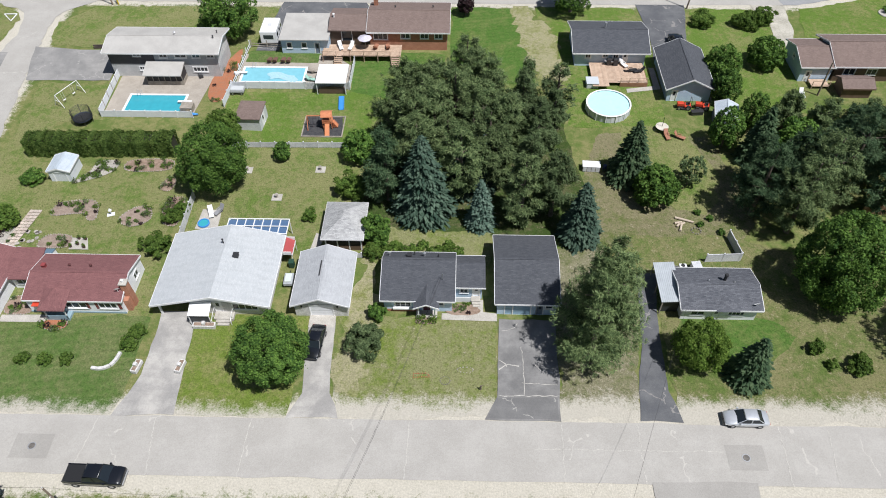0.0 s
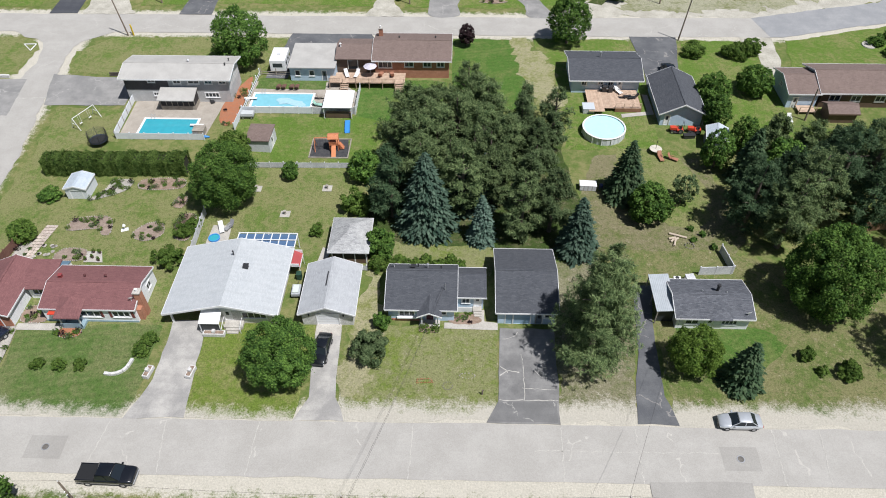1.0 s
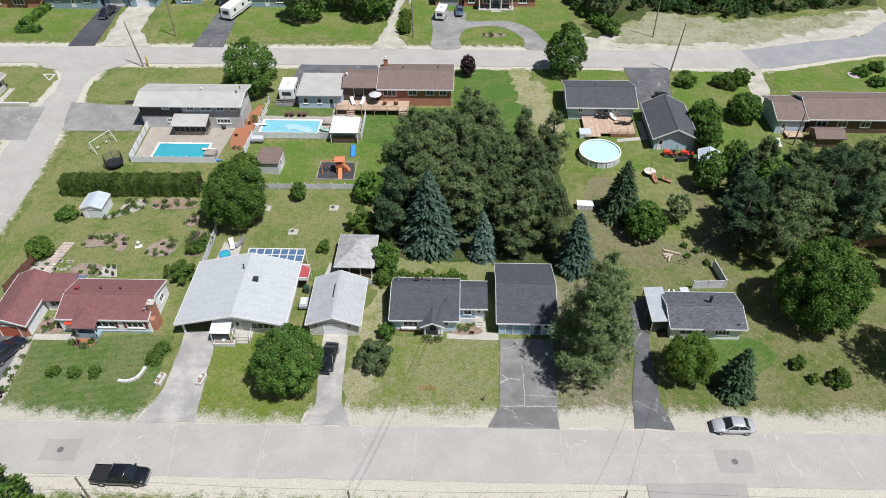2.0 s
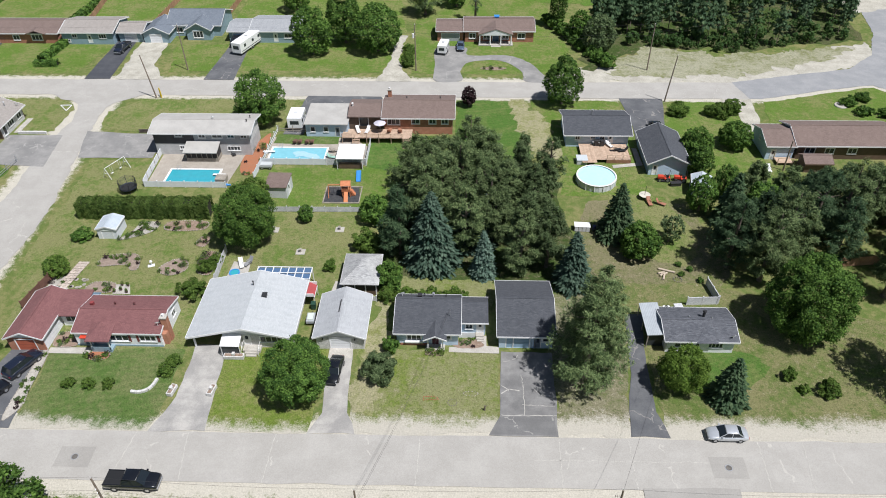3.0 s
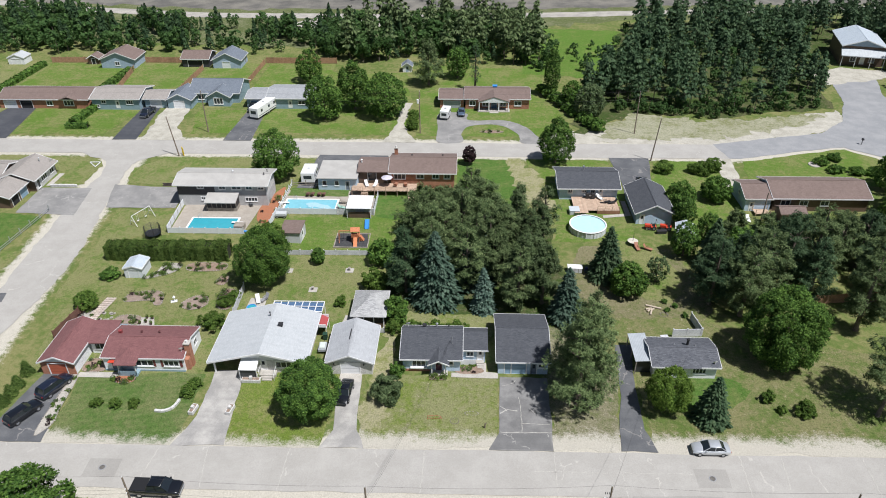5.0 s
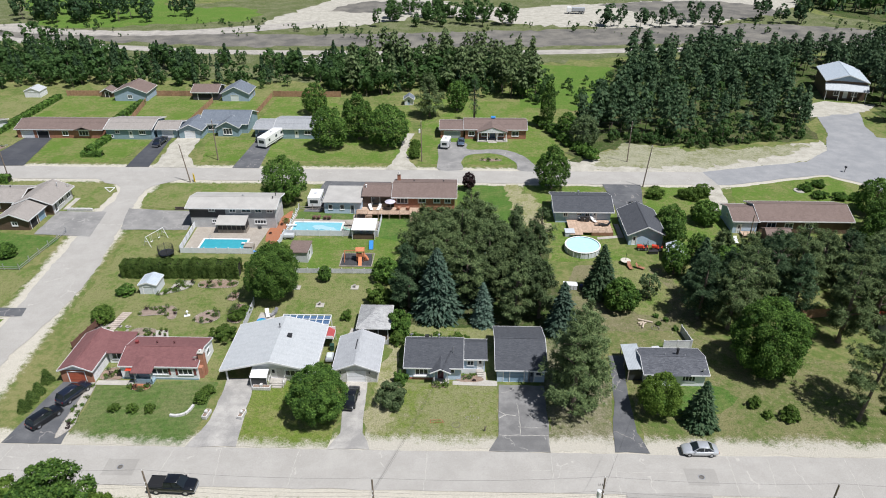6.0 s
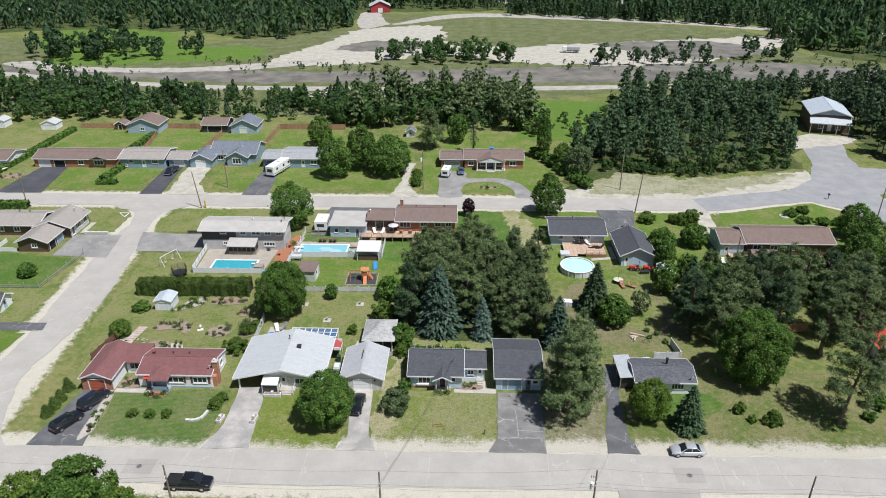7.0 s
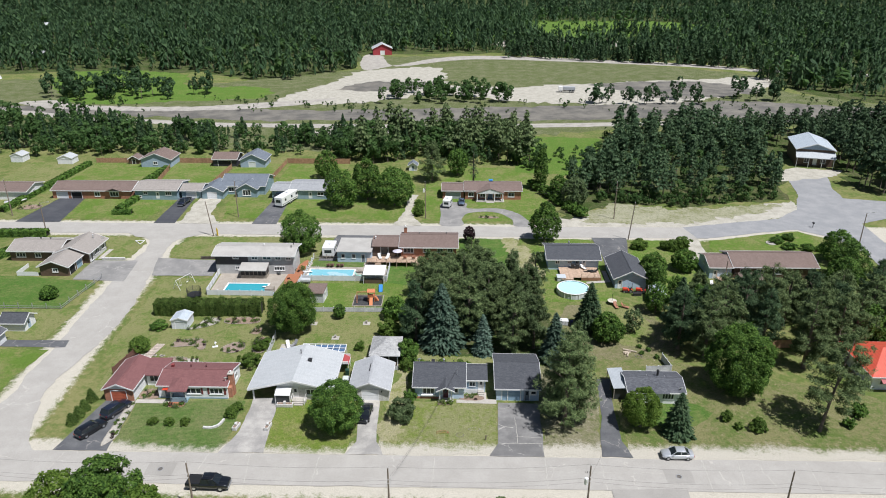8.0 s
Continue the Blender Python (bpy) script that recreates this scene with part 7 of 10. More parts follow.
for i in range(18):
    x = -1.2 + i * 0.27
    zz = 0.03 + 0.03 * abs(math.sin(i * 1.9))
    row = [bm.verts.new((x + 0.4 * math.sin(k), -1.5 + k * 0.36 + 0.5 * math.sin(i * 0.3), zz + 0.02 * math.cos(k * 2.2 + i))) for k in range(6)]
    if prev:
        for k in range(5):
            bm.faces.new((prev[k], row[k], row[k + 1], prev[k + 1]))
    prev = row
part("film", bm, plain("pale_film", (0.36, 0.56, 0.62), 0.25), bl)

ap = root("above_ground_pool", 22.5, 88.3, 0, 0, "round above-ground pool with pale water and white wall", "swimming pool")
bm = bmesh.new()
n = 28
for i in range(n):
    a0, a1 = 2 * math.pi * i / n, 2 * math.pi * (i + 1) / n
    q = [(3.3, a0), (3.36, a0), (3.36, a1), (3.3, a1)]
    prism(bm, [(r * math.cos(a), r * math.sin(a), 0) for r, a in q], [(r * math.cos(a), r * math.sin(a), 1.25) for r, a in q])
bmesh.ops.remove_doubles(bm, verts=bm.verts[:], dist=0.001)
part("wall", bm, lined("pool_wall", (0.55, 0.58, 0.60), (0.62, 0.64, 0.65), 0.6, "x"), ap)
bm = bmesh.new()
for i in range(n):
    a0, a1 = 2 * math.pi * i / n, 2 * math.pi * (i + 1) / n
    q = [(3.22, a0), (3.46, a0), (3.46, a1), (3.22, a1)]
    prism(bm, [(r * math.cos(a), r * math.sin(a), 1.251) for r, a in q], [(r * math.cos(a), r * math.sin(a), 1.31) for r, a in q])
bmesh.ops.remove_doubles(bm, verts=bm.verts[:], dist=0.001)
part("top_rail", bm, PLASTIC_WHITE, ap)
bm = bmesh.new()
tube(bm, (0, 0, 0.9), (0, 0, 1.12), 3.28, 3.28, 40)
part("water", bm, WATER_LIGHT, ap)
for i in range(14):
    a = 2 * math.pi * i / 14
    bm = bmesh.new()
    tube(bm, (3.42 * math.cos(a), 3.42 * math.sin(a), 0), (3.42 * math.cos(a), 3.42 * math.sin(a), 1.25), 0.07, 0.06, 6)
    part("upright", bm, PLASTIC_WHITE, ap)

# ---- fences ----


def panel_fence(pts, h, material, label, step=2.4, post=None, gap=0.06, boards=0, name="fence", rails=False):
    """Posts and panels along a line; with boards, each panel is split into upright boards."""
    f = root(name, pts[0][0], pts[0][1], 0, 0, label, "fence")
    ox, oy = pts[0]
    for (ax, ay), (bx, by) in zip(pts, pts[1:]):
        L = math.hypot(bx - ax, by - ay)
        ang = math.degrees(math.atan2(by - ay, bx - ax))
        n = max(1, round(L / step))
        s = L / n
        m = pose(ax - ox, ay - oy, 0, 0, 0, ang)
        pb = bmesh.new()
        box(pb, -0.06, 0.06, -0.06, 0.06, 0, h + 0.12)
        box(pb, -0.08, 0.08, -0.08, 0.08, h + 0.122, h + 0.18)
        pm = None
        for i in range(n + 1):
            if pm is None:
                ob = part("post", pb, post or material, f)
                pm = ob.data
            else:
                ob = new("post", pm)
                ob.parent = f
            ob.matrix_basis = m @ pose(i * s, 0, 0)
        bb = bmesh.new()
        if rails:
            for z in (0.25, 0.62, 1.0):
                if z * h < h:
                    box(bb, 0.07, s - 0.07, -0.03, 0.03, z * h - 0.1, z * h)
        elif boards:
            k = max(2, int(s / boards))
            front, ww = [], (s - 0.14) / k
            for q in range(k):
                u, o = 0.07 + ww * q, 0.012 * (q % 2)
                front += [(u, -0.02 + o), (u + ww - 0.014, -0.02 + o), (u + ww - 0.013, 0.004), (u + ww - 0.001, 0.004)]
            ring = front + [(s - 0.07, 0.022), (0.07, 0.022)]
            prism(bb, [(u, y, gap) for u, y in ring], [(u, y, h) for u, y in ring])
        else:
            box(bb, 0.07, s - 0.07, -0.025, 0.025, gap, h)
            box(bb, 0.07, s - 0.07, -0.05, 0.05, h + 0.001, h + 0.05)
        pm = None
        for i in range(n):
            if pm is None:
                ob = part("panel", bb, material, f)
                pm = ob.data
            else:
                ob = new("panel", pm)
                ob.parent = f
            ob.matrix_basis = m @ pose(i * s, 0, 0)
    return f


PALE_FENCE = surface("pale_fence", (0.66, 0.69, 0.72), (0.74, 0.76, 0.77), 1.5, 12.0, 0.7, 0.1, grain=0.1)
panel_fence([(-55.6, 85.2), (-41.4, 85.2)], 1.2, PALE_FENCE, "pale blue-white board fence before the pool", 2.4, boards=0.16)
panel_fence([(-56.4, 96.2), (-55.8, 85.4)], 1.3, PALE_FENCE, "white panel fence with dark posts", 2.2, GREYWOOD)
panel_fence([(-56.2, 96.4), (-51.6, 96.4)], 1.3, PALE_FENCE, "white panel fence with dark posts", 2.2, GREYWOOD)
panel_fence([(-37.2, 88.0), (-37.0, 92.8), (-25.2, 92.8)], 1.3, PALE_FENCE, "pale blue-white board fence before the pool", 2.4, boards=0.16)
panel_fence([(-37.0, 93.0), (-36.6, 104.6)], 1.2, PALE_FENCE, "white fence with open rails", 2.4, rails=True)
panel_fence([(-36.4, 104.8), (-30.8, 104.4)], 1.2, GREYWOOD, "grey wooden rail fence by the annex", 2.4, rails=True)
panel_fence([(-25.0, 92.8), (-18.2, 92.8)], 1.3, GREY_FENCE, "grey-white board fence under the canopy", 2.4, boards=0.16)
panel_fence([(-18.0, 92.8), (-18.0, 100.0)], 1.3, PALE_FENCE, "white board fence beside the pool", 2.4, boards=0.16)
panel_fence([(-33.6, 78.4), (-16.8, 78.6)], 1.0, GREY_FENCE, "grey lattice fence between the yards", 2.1, boards=0.2)
panel_fence([(-36.5, 67.8), (-36.2, 58.6)], 1.4, GREY_FENCE, "weathered grey board fence beside the lawn", 2.3, boards=0.16)
panel_fence([(-20.0, 57.4), (-12.4, 57.4)], 0.9, GREY_FENCE, "low grey lattice fence behind the garage", 1.9, boards=0.2)
panel_fence([(-61.6, 54.6), (-60.2, 62.6)], 1.5, DARK_FENCE, "reddish-brown wooden fence beside the garage", 2.0, boards=0.2)
panel_fence([(30.8, 57.6), (35.0, 57.8)], 1.4, GREY_FENCE, "grey metal screen panels standing in the yard", 2.1)
panel_fence([(35.2, 57.9), (34.6, 61.8)], 1.4, GREY_FENCE, "grey metal screen panels standing in the yard", 2.1)
panel_fence([(-128, 184), (-103, 184.5)], 1.7, CEDAR, "tall cedar board fence along the yards", 2.4, boards=0.2)
panel_fence([(-99, 184.5), (-68, 184.5)], 1.7, CEDAR, "tall cedar board fence along the yards", 2.4, boards=0.2)
panel_fence([(-79.4, 156), (-79.0, 178)], 1.6, CEDAR, "cedar board fence between yards", 2.4, boards=0.2)
panel_fence([(-96.8, 158), (-99.6, 177)], 1.6, CEDAR, "cedar board fence between yards", 2.4, boards=0.2)
panel_fence([(-62.6, 152), (-61.8, 184)], 1.6, CEDAR, "cedar board fence between yards", 2.4, boards=0.2)
panel_fence([(-61.6, 184.5), (-40, 184.5)], 1.8, CEDAR, "tall cedar board fence along the yards", 2.4, boards=0.2)
panel_fence([(53, 66), (74, 68.5)], 1.7, CEDAR, "cedar board fence under the pines", 2.4, boards=0.2)
panel_fence([(55, 72), (59, 78)], 1.7, CEDAR, "cedar board fence under the pines", 2.4, boards=0.2)
panel_fence([(-110, 78.2), (-83.6, 78.2), (-82.2, 93.0)], 1.1, GALV, "thin wire fence on metal posts", 3.0, GALV, rails=True)

# ---- vehicles ----


def loft(bm, rows):
    """Joins rings of points into a closed body."""
    rings = [[bm.verts.new(p) for p in r] for r in rows]
    n = len(rings[0])
    for a, b in zip(rings, rings[1:]):
        for i in range(n):
            bm.faces.new((a[i], a[(i + 1) % n], b[(i + 1) % n], b[i]))
    bm.faces.new(rings[0][::-1])
    bm.faces.new(rings[-1])
    bmesh.ops.recalc_face_normals(bm, faces=bm.faces[:])
    for f in bm.faces:
        f.smooth = True


def car_ring(x, zb, zs, hw, crown=0.05):
    """One section of a car body: bottom, sides with a shoulder, gently crowned top."""
    return [(x, -hw * 0.9, zb), (x, hw * 0.9, zb), (x, hw, zb + 0.18), (x, hw, zs - 0.22), (x, hw * 0.95, zs - 0.04), (x, hw * 0.8, zs), (x, 0, zs + crown), (x, -hw * 0.8, zs), (x, -hw * 0.95, zs - 0.04), (x, -hw, zs - 0.22), (x, -hw, zb + 0.18)]


def wheel(parent, x, y, r=0.33, wd=0.22):
    s = 1 if y > 0 else -1
    bm = bmesh.new()
    n = 20
    prof = [(r * 0.62, -wd / 2), (r * 0.94, -wd / 2), (r, -wd / 3), (r, wd / 3), (r * 0.94, wd / 2), (r * 0.62, wd / 2)]
    rings = [[bm.verts.new((x + q * math.cos(2 * math.pi * i / n), y + o, r + q * math.sin(2 * math.pi * i / n))) for q, o in prof] for i in range(n)]
    for i in range(n):
        a, b = rings[i], rings[(i + 1) % n]
        for k in range(6):
            bm.faces.new((a[k], a[(k + 1) % 6], b[(k + 1) % 6], b[k]))
    bmesh.ops.recalc_face_normals(bm, faces=bm.faces[:])
    w = part("wheel", bm, TYRE, parent)
    bm = bmesh.new()
    tube(bm, (x, y - s * 0.02, r), (x, y + s * (wd / 2 - 0.02), r), r * 0.6, r * 0.58, 14)
    part("rim", bm, RIM, w)


def vehicle(name, x, y, rz, label, paint, kind="sedan", length=4.6, width=1.8, height=1.46, category="car", group=""):
    """A car that points along its own +x: body, glazed cabin, wheels, lamps and mirrors."""
    v = root(name, x, y, 0.085, rz, label, category, group)
    L, W = length / 2, width / 2
    if kind == "pickup":
        sh, hood = 1.12, 1.1
        st = [(-L, 0.5, 0.98, 0.93), (-L + 0.06, 0.42, 1.1, 0.98), (-L + 0.9, 0.38, 1.12, 1), (0, 0.36, 1.12, 1), (L - 1.5, 0.36, 1.14, 1), (L - 0.5, 0.38, 1.08, 0.98), (L - 0.1, 0.42, 0.98, 0.93), (L, 0.5, 0.85, 0.86)]
    elif kind == "suv":
        sh = 1.02
        st = [(-L, 0.5, 0.86, 0.86), (-L + 0.1, 0.38, 1.0, 0.95), (-L + 0.8, 0.3, 1.03, 1), (0, 0.28, 1.02, 1), (L - 1.3, 0.3, 1.02, 1), (L - 0.5, 0.32, 0.92, 0.97), (L - 0.1, 0.36, 0.8, 0.9), (L, 0.45, 0.68, 0.8)]
    else:
        sh = 0.92
        st = [(-L, 0.45, 0.78, 0.82), (-L + 0.1, 0.34, 0.9, 0.92), (-L + 0.8, 0.26, 0.94, 1), (0, 0.22, 0.92, 1), (L - 1.2, 0.24, 0.9, 1), (L - 0.5, 0.28, 0.8, 0.96), (L - 0.1, 0.34, 0.68, 0.88), (L, 0.42, 0.58, 0.78)]
    bm = bmesh.new()
    loft(bm, [car_ring(a, zb, zs, W * k) for a, zb, zs, k in st])
    body = part("body", bm, paint, v)
    if kind == "pickup":
        cab0, cab1, top0, top1 = -0.85, 1.75, -0.65, 0.95
    elif kind == "suv":
        cab0, cab1, top0, top1 = -L + 0.18, L - 1.15, -L + 0.55, 0.5
    else:
        cab0, cab1, top0, top1 = -L + 0.55, L - 1.15, -L + 1.25, 0.35
    bm = bmesh.new()
    loft(bm, [[(cab0, -W * 0.9, sh - 0.03), (cab1, -W * 0.9, sh - 0.03), (cab1, W * 0.9, sh - 0.03), (cab0, W * 0.9, sh - 0.03)], [(top0, -W * 0.74, height - 0.06), (top1, -W * 0.74, height - 0.06), (top1, W * 0.74, height - 0.06), (top0, W * 0.74, height - 0.06)]])
    for f in bm.faces:
        f.smooth = False
    part("cabin_glass", bm, CAR_GLASS, v)
    bm = bmesh.new()
    loft(bm, [[(top0 - 0.03, -W * 0.76, height - 0.058), (top1 + 0.03, -W * 0.76, height - 0.058), (top1 + 0.03, W * 0.76, height - 0.058), (top0 - 0.03, W * 0.76, height - 0.058)], [(top0 + 0.08, -W * 0.66, height), (top1 - 0.08, -W * 0.66, height), (top1 - 0.08, W * 0.66, height), (top0 + 0.08, W * 0.66, height)]])
    part("roof", bm, paint, v)
    # pillars
    for s in (-1, 1):
        for u in ((0.0, 0.36, 0.68, 1.0) if kind == "suv" else (0.0, 0.5, 1.0)):
            b0 = cab0 + (cab1 - cab0) * u
            t0 = top0 + (top1 - top0) * u
            bm = bmesh.new()
            tube(bm, (b0, s * W * 0.905, sh - 0.02), (t0, s * W * 0.75, height - 0.05), 0.045, 0.04, 5)
            part("pillar", bm, paint, v)
        part("mirror", rounded((cab1 - 0.45, cab1 - 0.25, s * (W + 0.08) - 0.09, s * (W + 0.08) + 0.09, sh, sh + 0.16), r=0.03), paint, v)
        part("headlight", rounded((L - 0.16, L - 0.02, s * W * 0.62 - 0.2, s * W * 0.62 + 0.2, st[-1][2] - 0.16, st[-1][2] + 0.02), r=0.03), LAMP_CLEAR, v)
        part("tail_lamp", rounded((-L - 0.01, -L + 0.12, s * W * 0.72 - 0.12, s * W * 0.72 + 0.12, st[0][2] - 0.22, st[0][2] + 0.02), r=0.03), LAMP_RED, v)
    part("front_bumper", rounded((L - 0.1, L + 0.06, -W * 0.8, W * 0.8, 0.36, 0.56), r=0.05), BLACK_METAL if kind != "pickup" else GALV, v)
    if kind == "pickup":
        part("bed_cover", rounded((-L + 0.08, -0.92, -W * 0.86, W * 0.86, 1.14, 1.2), r=0.03), plain("bed_cover_black", (0.012, 0.012, 0.013), 0.6), v)
        part("bed_rail", rounded((-L + 0.05, -0.9, -W * 0.97, -W * 0.87, 1.1, 1.22), (-L + 0.05, -0.9, W * 0.87, W * 0.97, 1.1, 1.22), r=0.02), paint, v)
    r = 0.4 if kind == "pickup" else 0.35 if kind == "suv" else 0.32
    for xx in (-L * 0.6, L * 0.64):
        for s in (-1, 1):
            wheel(v, xx, s * (W - 0.1), r)
    return v


vehicle("pickup_truck", -35.8, 27.9, -1, "black crew-cab pickup truck with covered bed, parked at the verge", CAR_BLACK, "pickup", 5.85, 1.98, 1.86, "pickup truck")
vehicle("sedan", 30.1, 35.7, 180, "silver sedan parked half on the sandy verge", CAR_SILVER, "sedan", 4.55, 1.76, 1.45)
vehicle("sedan", -16.3, 44.2, -95, "black sedan parked on the driveway before the garage", CAR_BLACK, "sedan", 4.5, 1.78, 1.42)
vehicle("suv", -56.2, 44.2, 66, "black sport utility car parked on the dark driveway", CAR_NAVY, "suv", 4.9, 1.92, 1.72)
vehicle("suv", -57.8, 39.2, 62, "black station wagon parked on the dark driveway", CAR_BLACK, "suv", 4.7, 1.86, 1.55)
vehicle("pickup_truck", 36.4, 105.6, 95, "black pickup truck parked behind the grey garage", CAR_BLACK, "pickup", 5.6, 1.95, 1.82, "pickup truck")
vehicle("pickup_truck", -81.8, 142.5, -96, "dark pickup truck on the far driveway", CAR_NAVY, "pickup", 5.5, 1.95, 1.8, "pickup truck")
vehicle("suv", -55.8, 146.2, -90, "dark sport utility car by the blue garage", CAR_BLACK, "suv", 4.6, 1.85, 1.65)
vehicle("sedan", -1.6, 144.6, -90, "blue-grey sedan before the brick garage", plain("car_bluegrey", (0.10, 0.14, 0.20), 0.3, 0.3, 0.6), "sedan", 4.5, 1.78, 1.42)


def trailer(name, x, y, rz, L, W, H, label, category):
    t = root(name, x, y, 0.085, rz, label, category)
    part("body", rounded((-L / 2, L / 2, -W / 2, W / 2, 0.55, H), r=0.12), PLASTIC_WHITE, t)
    part("stripe", cubes((-L / 2 + 0.3, L / 2 - 0.3, -W / 2 - 0.012, -W / 2 - 0.002, 0.9, 1.05), (-L / 2 + 0.3, L / 2 - 0.3, W / 2 + 0.002, W / 2 + 0.012, 0.9, 1.05)), plain("stripe_dark", (0.05, 0.06, 0.08), 0.5), t)
    for u in (-0.3, 0.05, 0.32):
        for s in (-1, 1):
            y0, y1 = sorted((s * (W / 2 + 0.003), s * (W / 2 + 0.02)))
            part("window", cubes((L * u - 0.4, L * u + 0.4, y0, y1, H * 0.55, H * 0.78)), GLASS, t)
    part("end_window", cubes((L / 2 + 0.003, L / 2 + 0.02, -W * 0.3, W * 0.3, H * 0.5, H * 0.78)), GLASS, t)
    part("end_window", cubes((-L / 2 - 0.02, -L / 2 - 0.003, -W * 0.3, W * 0.3, H * 0.5, H * 0.78)), GLASS, t)
    part("roof_hatch", rounded((-0.3, 0.3, -0.3, 0.3, H + 0.002, H + 0.12), r=0.04), PALE_GREY_SIDING, t)
    for s in (-1, 1):
        wheel(t, -0.4, s * (W / 2 - 0.12), 0.33)
        wheel(t, 0.45, s * (W / 2 - 0.12), 0.33)
    bm = bmesh.new()
    tube(bm, (L / 2 - 0.1, -0.5, 0.5), (L / 2 + 1.1, 0, 0.45), 0.05)
    tube(bm, (L / 2 - 0.1, 0.5, 0.5), (L / 2 + 1.1, 0, 0.45), 0.05)
    part("drawbar", bm, BLACK_METAL, t)
    return t


trailer("travel_trailer", -52.2, 144.2, 72, 9.5, 2.5, 3.0, "white travel trailer parked on the far driveway", "trailer")
trailer("cargo_trailer", -5.6, 142.2, 80, 4.0, 2.1, 2.4, "white cargo trailer on the horseshoe driveway", "trailer")
trailer("cargo_trailer", -33.2, 107.2, 90, 4.6, 2.8, 2.7, "white box trailer beside the annex", "trailer")


def dump_truck(x, y, rz):
    t = root("dump_truck", x, y, 0.1, rz, "far dump truck with a white cab in the sand pit", "truck")
    part("cab", rounded((2.2, 4.2, -1.2, 1.2, 0.9, 3.0), r=0.15), PLASTIC_WHITE, t)
    part("dump_box", rounded((-4.2, 1.9, -1.25, 1.25, 1.3, 2.8), r=0.08), GREY_SIDING, t)
    part("chassis", cubes((-4.2, 4.2, -0.6, 0.6, 0.7, 0.88)), BLACK_METAL, t)
    part("windscreen", cubes((4.203, 4.22, -1.0, 1.0, 2.0, 2.8)), GLASS, t)
    for xx in (-3.2, -1.9, 3.0):
        for s in (-1, 1):
            wheel(t, xx, s * 1.05, 0.52, 0.35)


dump_truck(51.5, 316, 175)

# ---- poles and wires ----


def utility_pole(x, y, h, arm=True, rz=0, transformer=False, lamp=False, lean=(0, 0), label="weathered wooden utility pole"):
    p = root("utility_pole", x, y, 0, rz, label, "utility pole", "utility poles")
    bm = bmesh.new()
    for k in range(4):
        tube(bm, (lean[0] * k / 4, lean[1] * k / 4, h * k / 4), (lean[0] * (k + 1) / 4, lean[1] * (k + 1) / 4, h * (k + 1) / 4), 0.15 - 0.015 * k, 0.135 - 0.015 * k, 10)
    part("pole", bm, POLE_WOOD, p)
    tx, ty = lean
    if arm:
        for z in (h - 1.7, h - 2.3):
            bm = bmesh.new()
            tube(bm, (tx, ty - 0.05, z), (tx, ty - 0.28, z), 0.05, 0.03, 6)
            part("insulator", bm, PLASTIC_WHITE, p)
        bm = bmesh.new()
        tube(bm, (tx, ty, h), (tx, ty, h + 0.22), 0.05, 0.03, 6)
        part("top_insulator", bm, PLASTIC_WHITE, p)
    if transformer:
        bm = bmesh.new()
        tube(bm, (-0.42, 0, h - 2.9), (-0.42, 0, h - 2.0), 0.24, 0.24, 14)
        tube(bm, (-0.42, 0, h - 1.99), (-0.42, 0, h - 1.9), 0.26, 0.1, 14)
        part("transformer", bm, PLASTIC_WHITE, p, "pale grey transformer can")
        bm = bmesh.new()
        for k in range(3):
            tube(bm, (-0.15 - 0.2 * k, 0, h - 1.2), (-0.2 - 0.2 * k, 0, h - 0.9), 0.04, 0.03, 6)
        part("cutout", bm, BLACK_METAL, p)
    if lamp:
        bm = bmesh.new()
        tube(bm, (tx, ty, h - 0.6), (tx + 0.9, ty, h - 0.1), 0.035)
        tube(bm, (tx + 0.9, ty, h - 0.1), (tx + 2.0, ty, h + 0.0), 0.035)
        arm_ob = part("lamp_arm", bm, GALV, p)
        part("lamp_head", rounded((tx + 1.8, tx + 2.5, ty - 0.13, ty + 0.13, h - 0.08, h + 0.06), r=0.04), GALV, arm_ob)
    return p


def wire(a, b, sag=0.6, r=0.011):
    cu = bpy.data.curves.new("overhead_wire", "CURVE")
    cu.dimensions, cu.bevel_depth, cu.bevel_resolution = "3D", r, 0
    sp = cu.splines.new("POLY")
    sp.points.add(14)
    for i in range(15):
        t = i / 14
        p = Vector(a).lerp(Vector(b), t)
        sp.points[i].co = (p.x, p.y, p.z - sag * 4 * t * (1 - t), 1)
    cu.materials.append(BLACK_METAL)
    return tagged(new("overhead_wire", cu), "thin dark overhead wire strung between poles", "wire", "overhead wires")


near = ((-62.5, 23.8, 7.6), (-36.4, 23.8, 7.6), (-10.4, 22.8, 8.2), (14.9, 22.9, 9.1), (39.9, 23.0, 8.7), (66, 23.2, 8.6))
for i, (x, y, h) in enumerate(near):
    utility_pole(x, y, h, True, 0, i == 3)
for (x0, y0, h0), (x1, y1, h1) in zip(near, near[1:]):
    wire((x0, y0, h0 + 0.2), (x1, y1, h1 + 0.2), 0.5)
    wire((x0, y0 - 0.25, h0 - 1.7), (x1, y1 - 0.25, h1 - 1.7), 0.6)
    wire((x0, y0 - 0.25, h0 - 2.3), (x1, y1 - 0.25, h1 - 2.3), 0.7)
wire((-10.4, 22.8, 6.5), (-1.95, 51.5, 4.4), 0.9)
wire((-10.4, 22.8, 6.1), (-1.95, 51.5, 4.3), 1.0)
wire((14.9, 22.9, 7.2), (26.2, 48.9, 3.0), 0.8)
far = ((-126, 131.6, 10.5), (-62.9, 131.9, 10.5), (-11.4, 132.3, 10.5), (40.0, 133.2, 10.5))
